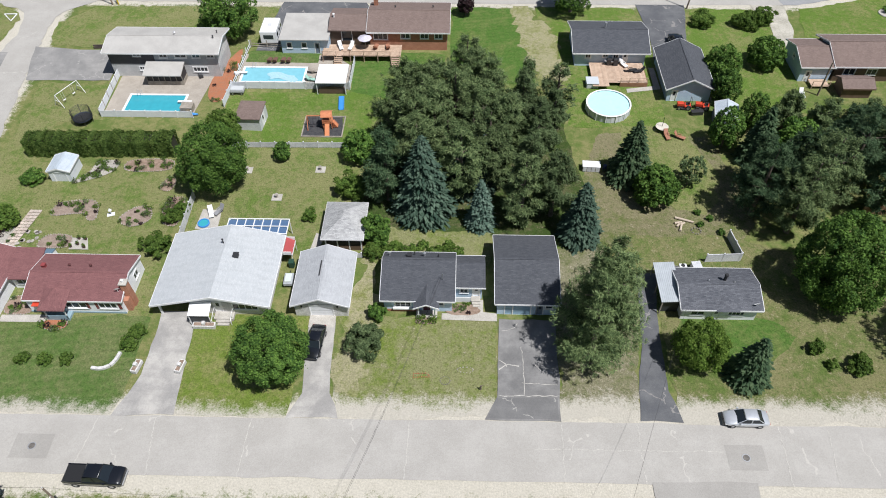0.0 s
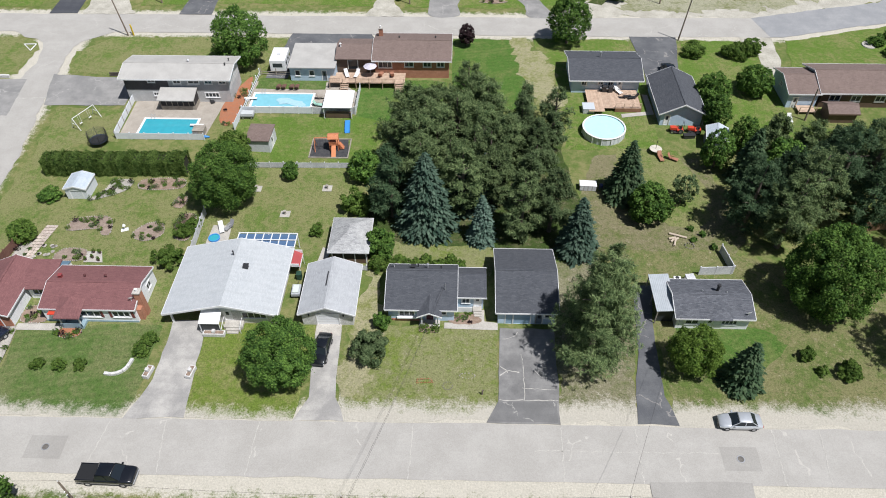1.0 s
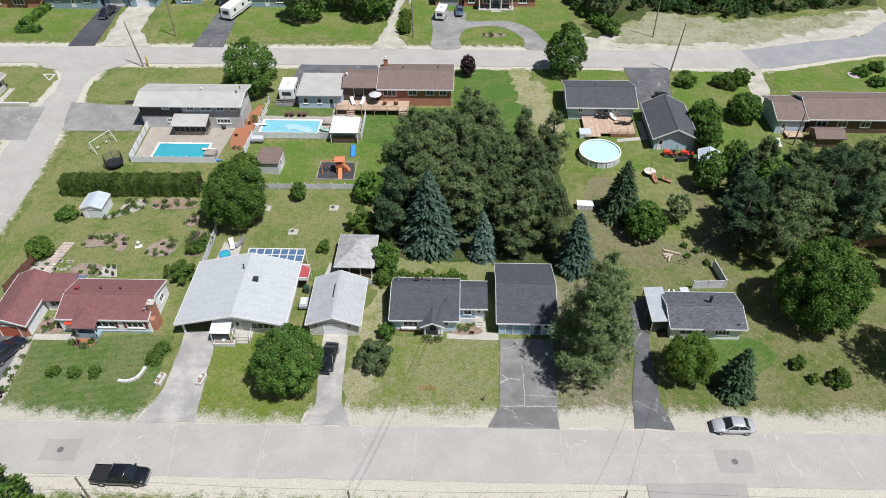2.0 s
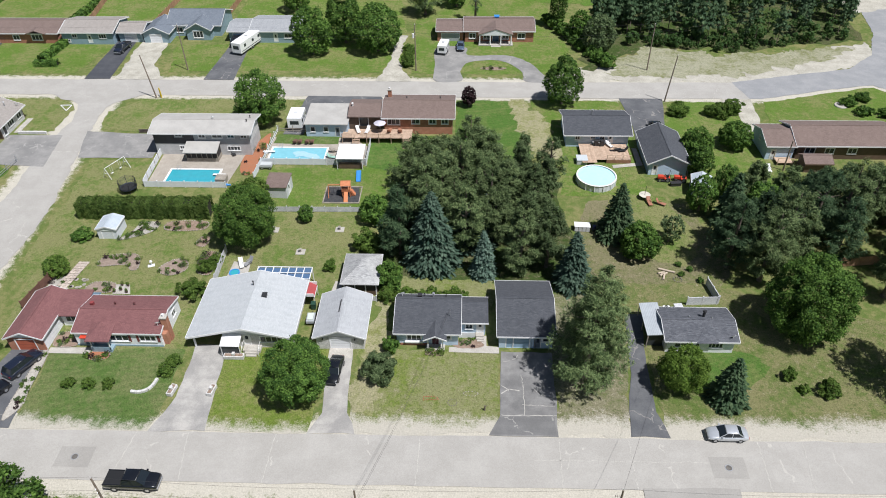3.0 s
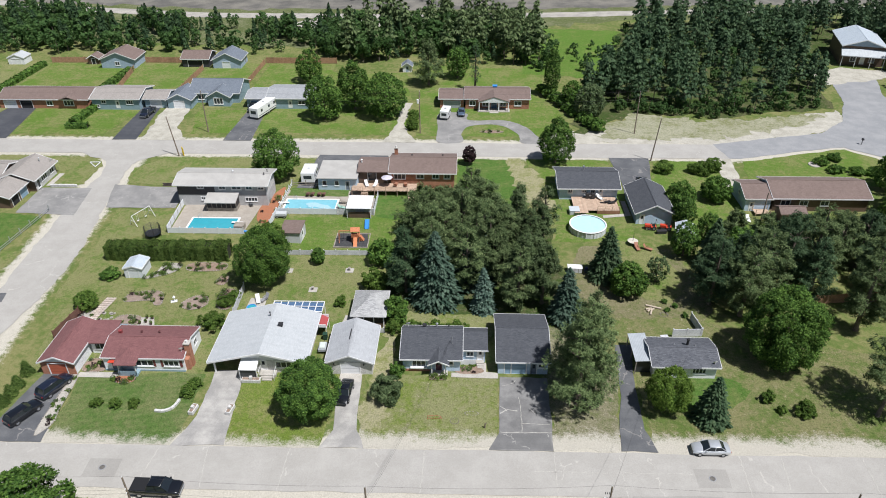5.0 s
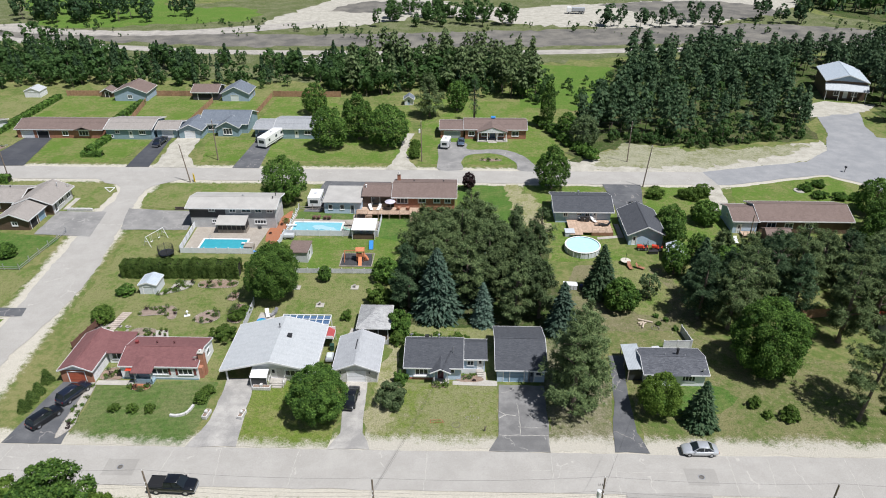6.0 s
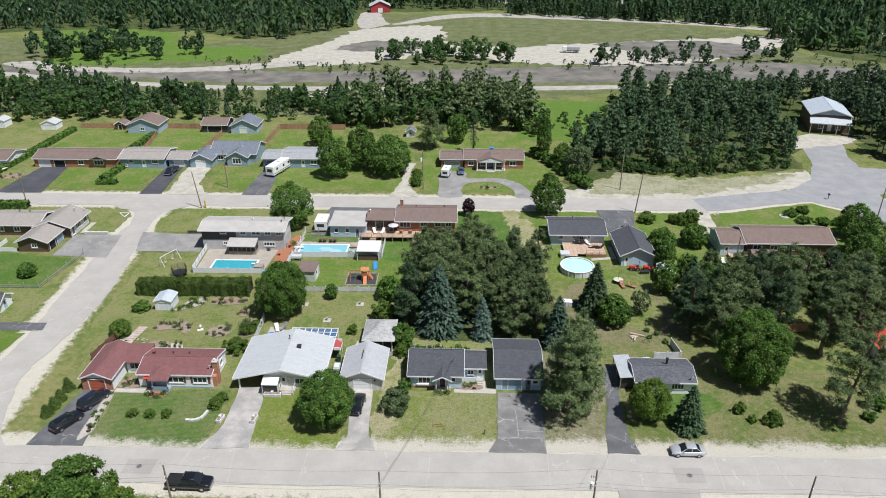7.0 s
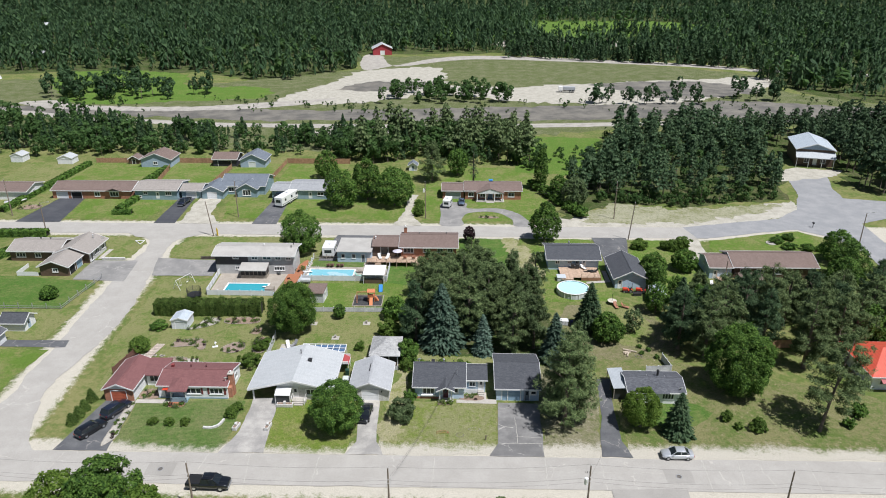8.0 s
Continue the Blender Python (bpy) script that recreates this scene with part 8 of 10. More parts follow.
for i, (x, y, h) in enumerate(far):
    utility_pole(x, y, h, True, 0, i == 2, i == 1)
for (x0, y0, h0), (x1, y1, h1) in zip(far, far[1:]):
    for dz in (0.2, -1.7, -2.3):
        wire((x0, y0 - 0.2, h0 + dz), (x1, y1 - 0.2, h1 + dz), 0.9)
for dz in (0.2, -1.7, -2.3):
    wire((40, 133, 10.5 + dz), (92, 158, 10.0 + dz), 0.9)
utility_pole(-65.3, 118.4, 9.5, True, 0, False, False, (-1.0, 0))
utility_pole(40.7, 118.3, 10.0, True, 0, False, False, (0.8, 0))
utility_pole(-109.7, 119.5, 8.5, False, 0, False, True)
utility_pole(95.6, 113.5, 9.5, False, 20, False, True, label="wooden pole with a street lamp at the bend")
utility_pole(56.0, 92.5, 6.0, False, 0, False, False, label="short wooden yard pole")

# ---- plants near the camera ----
broadleaf(-20.2, 40.8, 3.95, 8.4, 11, LEAF_MAPLE, "round dense dark-green maple on the front lawn", 0.5, 30000, 0.18)
broadleaf(-33.5, 70.4, 4.6, 10.2, 12, LEAF_MID, "large round green maple behind the white bungalow", 0.3, 30000, 0.2)
broadleaf(26.4, 42.8, 3.0, 6.8, 13, LEAF_BRIGHT, "light-green young tree before the small house", 0.6, 12000, 0.19, lobes=60, lobe=0.26)
broadleaf(44.5, 52.8, 5.4, 12.0, 14, LEAF_MID, "huge round maple with dense green crown", 0.2, 40000, 0.22, lobes=170, lobe=0.18)
shrub(-10.7, 44.0, 2.0, 3.0, 15, LEAF_GREYGREEN, "grey-green rounded bush beside the front lawn", 0.24)
shrub(-9.7, 48.2, 1.1, 1.9, 16, LEAF_MID, "dark shrub at the corner of the blue house", 0.22)
shrub(-10.6, 60.4, 1.9, 4.2, 17, LEAF_MID, "tall green lilac beside the pavilion", 0.26)
shrub(-11.0, 57.8, 1.2, 2.0, 18, LEAF_BUSH, "bright shrub behind the blue house", 0.22)
for i in range(9):
    shrub(-9.4 + i * 1.15, 58.6 + 0.7 * math.sin(i * 2.1), 0.75, 0.8 + 0.25 * (i % 3), 200 + i, LEAF_BUSH, "low overgrown garden plant", 0.2, "garden_plant", "plant")
spruce(31.6, 41.0, 2.2, 7.6, 21, NEEDLE_SPRUCE, "dark-green young spruce on the lawn", 1.3)
spruce(2.6, 63.6, 1.8, 8.0, 22, NEEDLE_BLUE, "slender blue spruce with silvery branches", 1.5, size=0.4)
spruce(-4.9, 66.0, 4.0, 13.0, 23, NEEDLE_TEAL, "broad blue-green spruce at the grove's edge", 1.3, size=0.5)
spruce(-0.2, 69.9, 2.4, 10.4, 24, NEEDLE_TEAL, "slim grey-green spruce in the grove", 1.2, size=0.46)
spruce(15.3, 61.6, 2.7, 9.6, 25, NEEDLE_TEAL, "blue-green spruce behind the double garage", 1.3, size=0.46)
spruce(23.4, 73.2, 2.9, 9.8, 26, NEEDLE_SPRUCE, "dark spruce in the back yard", 1.3, size=0.46)
broadleaf(26.0, 68.4, 3.0, 5.6, 27, LEAF_MID, "rounded green maple in the back yard", 0.2, 6000, 0.3)
broadleaf(31.4, 71.8, 1.9, 5.2, 28, LEAF_GREYGREEN, "thin pale-green young tree", 0.6, 1500, 0.26, lobes=40)
pine(14.9, 43.6, 4.65, 14.7, 31, NEEDLE_PINE, "tall bushy pine beside the cracked driveway", 0.06, 2600, 10, top=0.75, tuft=0.42)
pine(16.0, 46.8, 4.1, 15.4, 32, NEEDLE_PINE, "tall bushy pine behind the driveway", 0.08, 2300, 10, top=0.7, tuft=0.42)
pine(53.6, 42.3, 4.5, 15.5, 33, NEEDLE_PINE, "leaning sparse pine by the verge", 0.25, 1400, 10, lean=(3.6, 3.0), top=0.5, gaps=0.22, tuft=0.5, girth=0.012)
GROVE = "tall olive-green pine in the crowded grove"
AIRY = "tall feathery grey-green tree at the grove's edge"
for i in range(24):
    a = i * 2.399963
    r = 12.6 * math.sqrt((i + 0.5) / 24)
    x, y = 1.2 + 0.92 * r * math.cos(a), 78.0 + r * 0.96 * math.sin(a)
    if y < 66.5 and x < 5:
        y += 5
    hh = 11.8 + 1.3 * math.sin(i * 1.7) - (0.8 if y > 84 else 0.0)
    if x > 7.5:
        pine(x + 0.8, y, 2.5 + 0.4 * math.sin(i * 2.3), hh - 0.6, 300 + i, LEAF_GREYGREEN, AIRY, 0.1, 950, 9, top=0.8, gaps=0.2, tuft=0.46, girth=0.011)
    else:
        pine(x, y, 2.9 + 0.5 * math.sin(i * 2.3), hh, 300 + i, NEEDLE_PINE, GROVE, 0.12 if y < 72 else 0.22, 1300, 9, top=0.42, gaps=0.12, tuft=0.48)
spruce(3.0, 70.4, 1.9, 9.6, 345, NEEDLE_TEAL, "slim grey-green spruce in the grove", 1.2, size=0.44)
pine(12.0, 65.4, 2.4, 10.8, 341, LEAF_GREYGREEN, "ragged pine at the edge of the grove", 0.1, 1050, 9, gaps=0.25, tuft=0.55)
pine(8.0, 64.2, 2.6, 11.0, 342, NEEDLE_PINE, "ragged pine at the edge of the grove", 0.05, 1050, 9, gaps=0.2, tuft=0.55)
pine(-9.8, 68.0, 3.0, 12.0, 343, NEEDLE_SPRUCE, "dark dense conifer at the edge of the grove", 0.05, 1300, 9, top=0.8, tuft=0.55)
pine(13.6, 83.0, 2.4, 11.4, 344, LEAF_GREYGREEN, "sparse feathery tree at the back of the grove", 0.12, 520, 9, gaps=0.35, tuft=0.6)
shrub(-15.0, 69.0, 2.1, 3.2, 41, LEAF_BUSH, "bright rounded bush by the grove", 0.26)
broadleaf(-14.6, 76.4, 2.6, 4.4, 42, LEAF_MID, "small leafy tree by the grove", 0.1, 4200, 0.28)
broadleaf(-25.7, 76.0, 1.3, 2.9, 43, LEAF_MAPLE, "small round tree on the back lawn", 0.2, 2200, 0.22)
shrub(-20.0, 64.2, 1.0, 1.5, 44, LEAF_BUSH, "round bright shrub on the lawn", 0.2)
shrub(-60.2, 70.6, 1.5, 1.8, 45, LEAF_MID, "round dark-green shrub on the lawn", 0.2)
shrub(-38.9, 58.4, 1.9, 2.3, 46, LEAF_BUSH, "rounded bright-green bush by the fence", 0.22)
shrub(-38.4, 63.6, 1.2, 1.6, 47, LEAF_BUSH, "green bush along the fence", 0.22)
shrub(-37.4, 65.0, 1.2, 1.4, 48, LEAF_BUSH, "green bush along the fence", 0.22)
broadleaf(-60.2, 62.4, 1.9, 2.9, 49, LEAF_BUSH, "low bright-green bush by the brown fence", 0.05, 3600, 0.24)
broadleaf(-34.8, 79.8, 2.6, 5.4, 50, LEAF_BUSH, "bright leafy tree behind the hedge", 0.2, 4200, 0.28)
for x in (-49.2, -46.5, -44.2):
    shrub(x, 41.4, 0.75, 1.1, int(500 - x * 7), LEAF_BUSH, "small clipped shrub on the front lawn", 0.16)
shrub(-37.6, 43.6, 0.95, 1.5, 53, LEAF_BUSH, "bright shrub at the lawn's edge", 0.2)
shrub(-37.2, 45.4, 0.95, 1.4, 54, LEAF_BUSH, "bright shrub at the lawn's edge", 0.2)
for x, y, h in ((-61.9, 41.2, 1.9), (-61.7, 42.9, 2.0), (-61.6, 44.6, 2.1), (-61.7, 47.2, 2.3)):
    spruce(x, y, 0.8, h, int(h * 100 + y), NEEDLE_CEDAR, "clipped columnar cedar beside the driveway", 4.0, "cedar", 0.2)
shrub(40.2, 44.6, 0.85, 1.7, 55, LEAF_BUSH, "small green shrub on the lawn", 0.2)
shrub(44.4, 42.4, 1.3, 2.0, 56, LEAF_BUSH, "leafy young shrub by the verge", 0.22)
shrub(41.4, 42.6, 0.65, 0.9, 57, LEAF_BUSH, "low shrub by the verge", 0.2)
shrub(61.5, 46.5, 1.3, 2.0, 58, LEAF_MID, "leafy shrub by the red-roofed house", 0.22)
shrub(58.6, 43.6, 0.9, 1.4, 59, LEAF_MID, "small shrub by the verge", 0.2)
broadleaf(-46.9, 22.0, 4.7, 8.6, 61, LEAF_MID, "large dark-green tree across the street", 0.4, 13000, 0.3)
broadleaf(-53.2, 21.6, 3.7, 7.0, 62, LEAF_BRIGHT, "light-green tree across the street", 0.3, 7000, 0.28)
broadleaf(-42.0, 21.6, 2.6, 5.4, 63, LEAF_BRIGHT, "light-green tree across the street", 0.2, 5000, 0.28)
shrub(3.6, 22.6, 1.8, 3.4, 64, LEAF_GREYGREEN, "ragged grey-green roadside bush", 0.24)
spruce(9.0, 22.8, 1.4, 3.6, 65, NEEDLE_SPRUCE, "young dark-green roadside spruce", 1.3)
shrub(11.4, 22.4, 1.5, 2.6, 66, LEAF_GREYGREEN, "ragged grey-green roadside bush", 0.24)

# ---- right-hand yard trees ----
YARD = "tall dark pine in the shady yard"
for i, (x, y, R, H, gp) in enumerate(((38.6, 66.0, 3.2, 12.0, 0.0), (42.5, 63.0, 3.4, 12.5, 0.1), (46.0, 66.5, 3.6, 13.5, 0.15), (51.5, 70.5, 3.6, 13.8, 0.15), (56.5, 72.5, 3.6, 14.2, 0.2), (61.5, 75.0, 3.3, 11.6, 0.2), (66.5, 77.0, 3.3, 11.0, 0.15), (71.0, 75.0, 3.4, 11.6, 0.1), (58.8, 60.0, 3.0, 14.0, 0.3), (80.0, 78.0, 3.6, 12.0, 0.0), (62.5, 65.5, 3.0, 14.5, 0.3))):
    pine(x, y, R, H, 700 + i, NEEDLE_PINE if i % 3 else NEEDLE_SPRUCE, YARD, 0.12 + 0.2 * gp, 1300, 9, top=0.48, gaps=gp + 0.08, tuft=0.46)
for i, (x, y, R, H) in enumerate(((50.5, 79, 2.8, 9.0), (68, 70, 3.2, 12), (78, 68, 3.4, 12), (86, 84, 3.6, 12), (91, 77, 3.6, 11), (49, 72, 3.0, 11), (66, 64, 3.0, 12.5), (44.5, 70.5, 2.8, 10.5), (47.0, 82.5, 2.4, 7.6), (53.0, 77.0, 2.8, 9.6), (56.5, 79.5, 2.7, 8.6), (60.0, 80.5, 2.6, 8.4), (64.5, 80.5, 2.8, 8.6), (69.5, 81.5, 2.8, 8.2), (74.0, 80.0, 3.0, 9.2), (54.0, 66.5, 2.8, 12.0), (70.0, 66.0, 3.2, 12.0), (39.8, 71.5, 2.4, 9.0), (77.0, 74.0, 3.2, 11.5))):
    pine(x, y, R, H, 740 + i, NEEDLE_SPRUCE if i % 2 else NEEDLE_PINE, YARD, 0.1, 1000, 9, top=0.65, tuft=0.5)
broadleaf(52.5, 82.5, 2.3, 5.2, 736, LEAF_BUSH, "leafy young tree beside the pines", 0.2, 3600, 0.26)
broadleaf(43.2, 84.5, 2.0, 6.0, 737, LEAF_MID, "slim leafy tree behind the shed", 0.3, 3400, 0.26)
spruce(41.8, 77.0, 2.6, 9.5, 721, NEEDLE_SPRUCE, "dark spruce in the back yard", 1.2, size=0.46)
broadleaf(46.0, 76.0, 3.4, 8.0, 722, LEAF_MID, "leafy green tree among the pines", 0.3, 6000, 0.3)
broadleaf(38.0, 80.0, 2.4, 6.6, 723, LEAF_MAPLE, "dark leafy tree beside the shed", 0.3, 4000, 0.28)
broadleaf(41.5, 97.0, 3.0, 5.6, 724, LEAF_MID, "rounded tree beside the grey garage", 0.2, 5000, 0.3)
broadleaf(40.6, 90.5, 2.2, 5.8, 725, LEAF_MAPLE, "dark leafy tree beside the grey garage", 0.2, 3400, 0.3)
broadleaf(49.5, 100.5, 3.0, 5.0, 726, LEAF_MID, "rounded green tree on the lawn", 0.2, 5000, 0.3)
broadleaf(86.5, 105.5, 4.0, 8.0, 727, LEAF_MID, "leafy tree by the bend", 0.3, 6000, 0.32)
broadleaf(84.0, 96.0, 4.4, 9.0, 728, LEAF_MAPLE, "dark leafy tree by the bend", 0.3, 6000, 0.32)
broadleaf(90.0, 88.0, 4.6, 9.0, 729, LEAF_MID, "leafy tree by the bend", 0.3, 6000, 0.32)
broadleaf(80.0, 90.0, 3.8, 8.0, 730, LEAF_MAPLE, "dark leafy tree behind the pines", 0.3, 5000, 0.32)
broadleaf(74.0, 68.5, 3.4, 8.0, 731, LEAF_MAPLE, "dark leafy tree behind the red roof", 0.3, 5000, 0.32)
broadleaf(85.0, 72.0, 4.6, 9.0, 732, LEAF_MAPLE, "dark leafy tree behind the red roof", 0.3, 6000, 0.32)
shrub(42.3, 113.2, 2.2, 2.2, 733, LEAF_BUSH, "rounded bush by the street", 0.26)
shrub(49.6, 112.8, 2.4, 2.3, 734, LEAF_BUSH, "rounded bush by the street", 0.26)
shrub(52.8, 113.6, 2.3, 2.6, 735, LEAF_BUSH, "rounded bush by the street", 0.26)
for x, y in ((77.5, 117.5), (81.0, 119.5), (79.0, 113.5), (83.0, 112.4), (86.5, 112.6)):
    shrub(x, y, 1.6, 1.6, int(x * 13), LEAF_MID, "low bush on the lawn by the bend", 0.26)
for x, y in ((31.5, 63.8), (33.0, 65.0), (31.6, 66.0), (33.9, 62.5)):
    shrub(x, y, 0.45, 0.7, int(x * 31), LEAF_MAPLE, "tiny young shrub in the yard", 0.16)

# ---- trees along the second street and beyond ----
broadleaf(-40.4, 108.6, 5.0, 10.4, 801, LEAF_MID, "rounded maple beside the two-storey house", 0.3, 13000, 0.29)
broadleaf(0.4, 115.5, 1.5, 4.4, 802, LEAF_PURPLE, "small dark purple-leaved maple", 0.6, 1600, 0.3)
broadleaf(19.4, 117.0, 3.9, 10.2, 803, LEAF_MAPLE, "egg-shaped dark maple at the street", 0.6, 9500, 0.3, egg=0.3)
broadleaf(-35.9, 141.0, 4.7, 11.0, 804, LEAF_MAPLE, "big dark maple on the shaded lawn", 0.4, 7000, 0.4)
broadleaf(-29.2, 147.5, 4.2, 12.6, 805, LEAF_MAPLE, "big dark maple on the shaded lawn", 0.4, 7000, 0.4)
broadleaf(-21.0, 143.0, 5.6, 10.8, 806, LEAF_MAPLE, "spreading maple on the shaded lawn", 0.4, 8000, 0.4)
broadleaf(22.4, 158.0, 2.2, 13.0, 807, LEAF_MAPLE, "tall narrow dark-green poplar", 0.3, 3200, 0.36)
pine(-11.0, 166.0, 4.4, 13.0, 808, NEEDLE_PINE, "broad pine behind the brick bungalow", 0.1, 900, 8, top=0.8, tuft=0.7)
broadleaf(-3.0, 172.0, 3.4, 9.0, 809, LEAF_MAPLE, "leafy tree behind the brick bungalow", 0.4, 3000, 0.4)
pine(2.0, 162.0, 1.4, 13.0, 810, NEEDLE_SPRUCE, "thin bare poplar trunk with few leaves", 0.2, 160, 8, tuft=0.5)
broadleaf(-45.0, 168.0, 3.6, 9.0, 811, LEAF_MID, "leafy tree in a back yard", 0.4, 3000, 0.4)
for i in range(9):
    shrub(20.5 + i * 1.35, 160 - i * 3.2, 1.7, 2.6 + 0.5 * math.sin(i), 820 + i, LEAF_MID, "row of cedar bushes beside the bungalow", 0.36, "hedge_bush")
broadleaf(30.5, 143.5, 3.8, 8.5, 830, LEAF_GREYGREEN, "grey-green tree at the wood's edge", 0.2, 4200, 0.4)
broadleaf(27.0, 150.0, 3.0, 7.0, 831, LEAF_MID, "leafy tree at the wood's edge", 0.2, 3000, 0.4)
for i in range(6):
    shrub(-13.4 - 0.3 * (i % 2), 134.5 + i * 1.6, 1.2, 1.8, 840 + i, LEAF_BUSH, "hedge bush along the track", 0.3, "hedge_bush")
broadleaf(-88.5, 83.0, 1.8, 2.8, 846, LEAF_MID, "round bush in the fenced lawn", 0.1, 2600, 0.28)


def hedge(x0, y0, x1, y1, w, h, seed, material, label, leaf=0.26, bump=0.18, per=110):
    """A clipped hedge: a row of rounded plants grown together."""
    rng = np.random.default_rng(seed)
    L = math.hypot(x1 - x0, y1 - y0)
    th = root("hedge", x0, y0, 0, math.degrees(math.atan2(y1 - y0, x1 - x0)), label, "hedge")
    n = int(L * (w + 2 * h) * per * (0.26 / leaf) ** 2)
    u = rng.uniform(0, L, n)
    s = rng.uniform(-h, w + h, n)
    cell = u / 1.15 + 0.25 * np.sin(u * 1.7)
    tall = rng.uniform(-0.5, 0.5, int(L) + 8)[np.clip(cell.astype(int), 0, int(L) + 7)]
    lump = bump * (0.45 - ((cell % 1) * 2 - 1) ** 2 + tall + rng.normal(size=n) * 0.25)
    top = (s >= 0) & (s <= w)
    yy = np.where(top, s - w / 2, np.where(s < 0, -w / 2 - lump * 0.5, w / 2 + lump * 0.5))
    zz = np.where(top, h + lump * 1.2 - 0.35 * (np.abs(s / w - 0.5) * 2) ** 4, np.where(s < 0, h + s, h - (s - w)))
    dep = rng.uniform(0, 0.3, n)
    zz = np.where(top, zz - dep, zz)
    yy = np.where(top, yy, yy * (1 - dep * 0.3))
    c = np.stack([u, yy, np.maximum(zz, 0.04)], 1)
    nr = np.stack([np.cos(u * 2.6) * 0.5, np.where(top, 0, np.sign(yy)), np.where(top, 1.0, 0.35)], 1) + rng.normal(size=(n, 3)) * 0.4
    foliage(th, "foliage", leaf_mesh("foliage", c, nr, leaf, 1.4, rng), material)
    # solid near-black block that stands in for the shade between the leaves
    bm = cubes((0.25, L - 0.25, -w / 2 + 0.25, w / 2 - 0.25, 0.0, h - 0.3))
    part("woody_core", bm, plain("hedge_inner_shade", (0.02, 0.022, 0.01), 0.95), th)
    return th


hedge(-63.2, 77.0, -41.5, 77.4, 2.5, 2.8, 901, NEEDLE_CEDAR, "long clipped cedar hedge between the yards", 0.2, 0.6)
hedge(-130.5, 134, -129.0, 181, 1.8, 1.5, 902, LEAF_MID, "long clipped hedge between far yards", 0.4)
hedge(-98.6, 133.6, -93.4, 133.8, 1.6, 1.3, 903, LEAF_MAPLE, "short clipped hedge by the street", 0.36)
hedge(-98.0, 135.5, -97.0, 150, 1.8, 1.4, 904, LEAF_MID, "clipped hedge between drives", 0.36)
hedge(-128, 116.4, -108, 117.4, 1.8, 1.8, 905, LEAF_MAPLE, "clipped hedge along the street", 0.36)
hedge(-116, 94, -108, 112, 1.8, 1.8, 906, LEAF_MID, "clipped hedge beside the corner bungalow", 0.36)
hedge(-101.5, 157, -100.2, 176, 1.6, 1.5, 907, LEAF_MAPLE, "clipped hedge between far yards", 0.4)

# ---- woods ----


def tree_template(rng, kind, quads):
    """Leaf clusters of one small far tree of unit height."""
    if kind == "pine":
        limbs = 26
        kl = np.linspace(0.34, 0.98, limbs)
        Ll = 0.19 * np.clip((1.08 - kl) / 0.5, 0.12, 1) ** 0.6 * rng.uniform(0.5, 1.25, limbs)
        j = rng.choice(limbs, quads, p=Ll / Ll.sum())
        a = j * 2.399963 + rng.normal(size=quads) * 0.28
        r = Ll[j] * np.sqrt(rng.uniform(0.1, 1.0, quads))
        k = kl[j] + 0.15 * r + rng.normal(size=quads) * 0.012
    elif kind == "conifer":
        k = rng.uniform(0.05, 1.0, quads) ** 0.85
        a = rng.uniform(0, 6.283, quads)
        r = 0.185 * np.clip(1.02 - k, 0.02, 1) ** 0.8 * (0.7 + 0.5 * rng.random(quads)) * (1 + 0.25 * np.sin(3 * a + 9 * k))
    else:
        lobes = 11 if quads > 60 else 5
        lc = unit(rng, lobes) * 0.62
        j = rng.integers(0, lobes, quads)
        q = unit(rng, quads) + lc[j] + np.array([0, 0, 0.3])
        q /= np.linalg.norm(q, axis=1, keepdims=True)
        p = lc[j] + q * (0.42 * rng.uniform(0.75, 1.0, quads))[:, None]
        c = np.stack([p[:, 0] * 0.32, p[:, 1] * 0.32, 0.54 + p[:, 2] * 0.44], 1)
        return leaf_arrays(c, q + rng.normal(size=q.shape) * 0.4, 0.15 * (90 / quads) ** 0.45 * np.ones(quads), 1.2, rng)[0]
    c = np.stack([r * np.cos(a), r * np.sin(a), k], 1)
    nr = np.stack([np.cos(a), np.sin(a), np.full(quads, 0.7)], 1) + rng.normal(size=(quads, 3)) * 0.5
    if quads < 40:
        return leaf_arrays(c * np.array([0.85, 0.85, 0.94]), nr, 0.125 * (22 / quads) ** 0.5 * np.ones(quads), 2.5, rng, np.stack([0.45 * np.cos(a), 0.45 * np.sin(a), np.full(quads, -1.0)], 1))[0]
    sz = (0.10 if kind == "pine" else 0.125) * (90 / quads) ** 0.4 * np.ones(quads)
    return leaf_arrays(c, nr, sz, 1.4, rng, np.stack([np.cos(a), np.sin(a), np.full(quads, -0.4)], 1))[0]


def inside(poly, x, y):
    res = np.zeros(len(x), bool)
    n = len(poly)
    for i in range(n):
        (ax, ay), (bx, by) = poly[i], poly[(i + 1) % n]
        cross = ((ay > y) != (by > y)) & (x < (bx - ax) * (y - ay) / (by - ay + 1e-12) + ax)
        res ^= cross
    return res


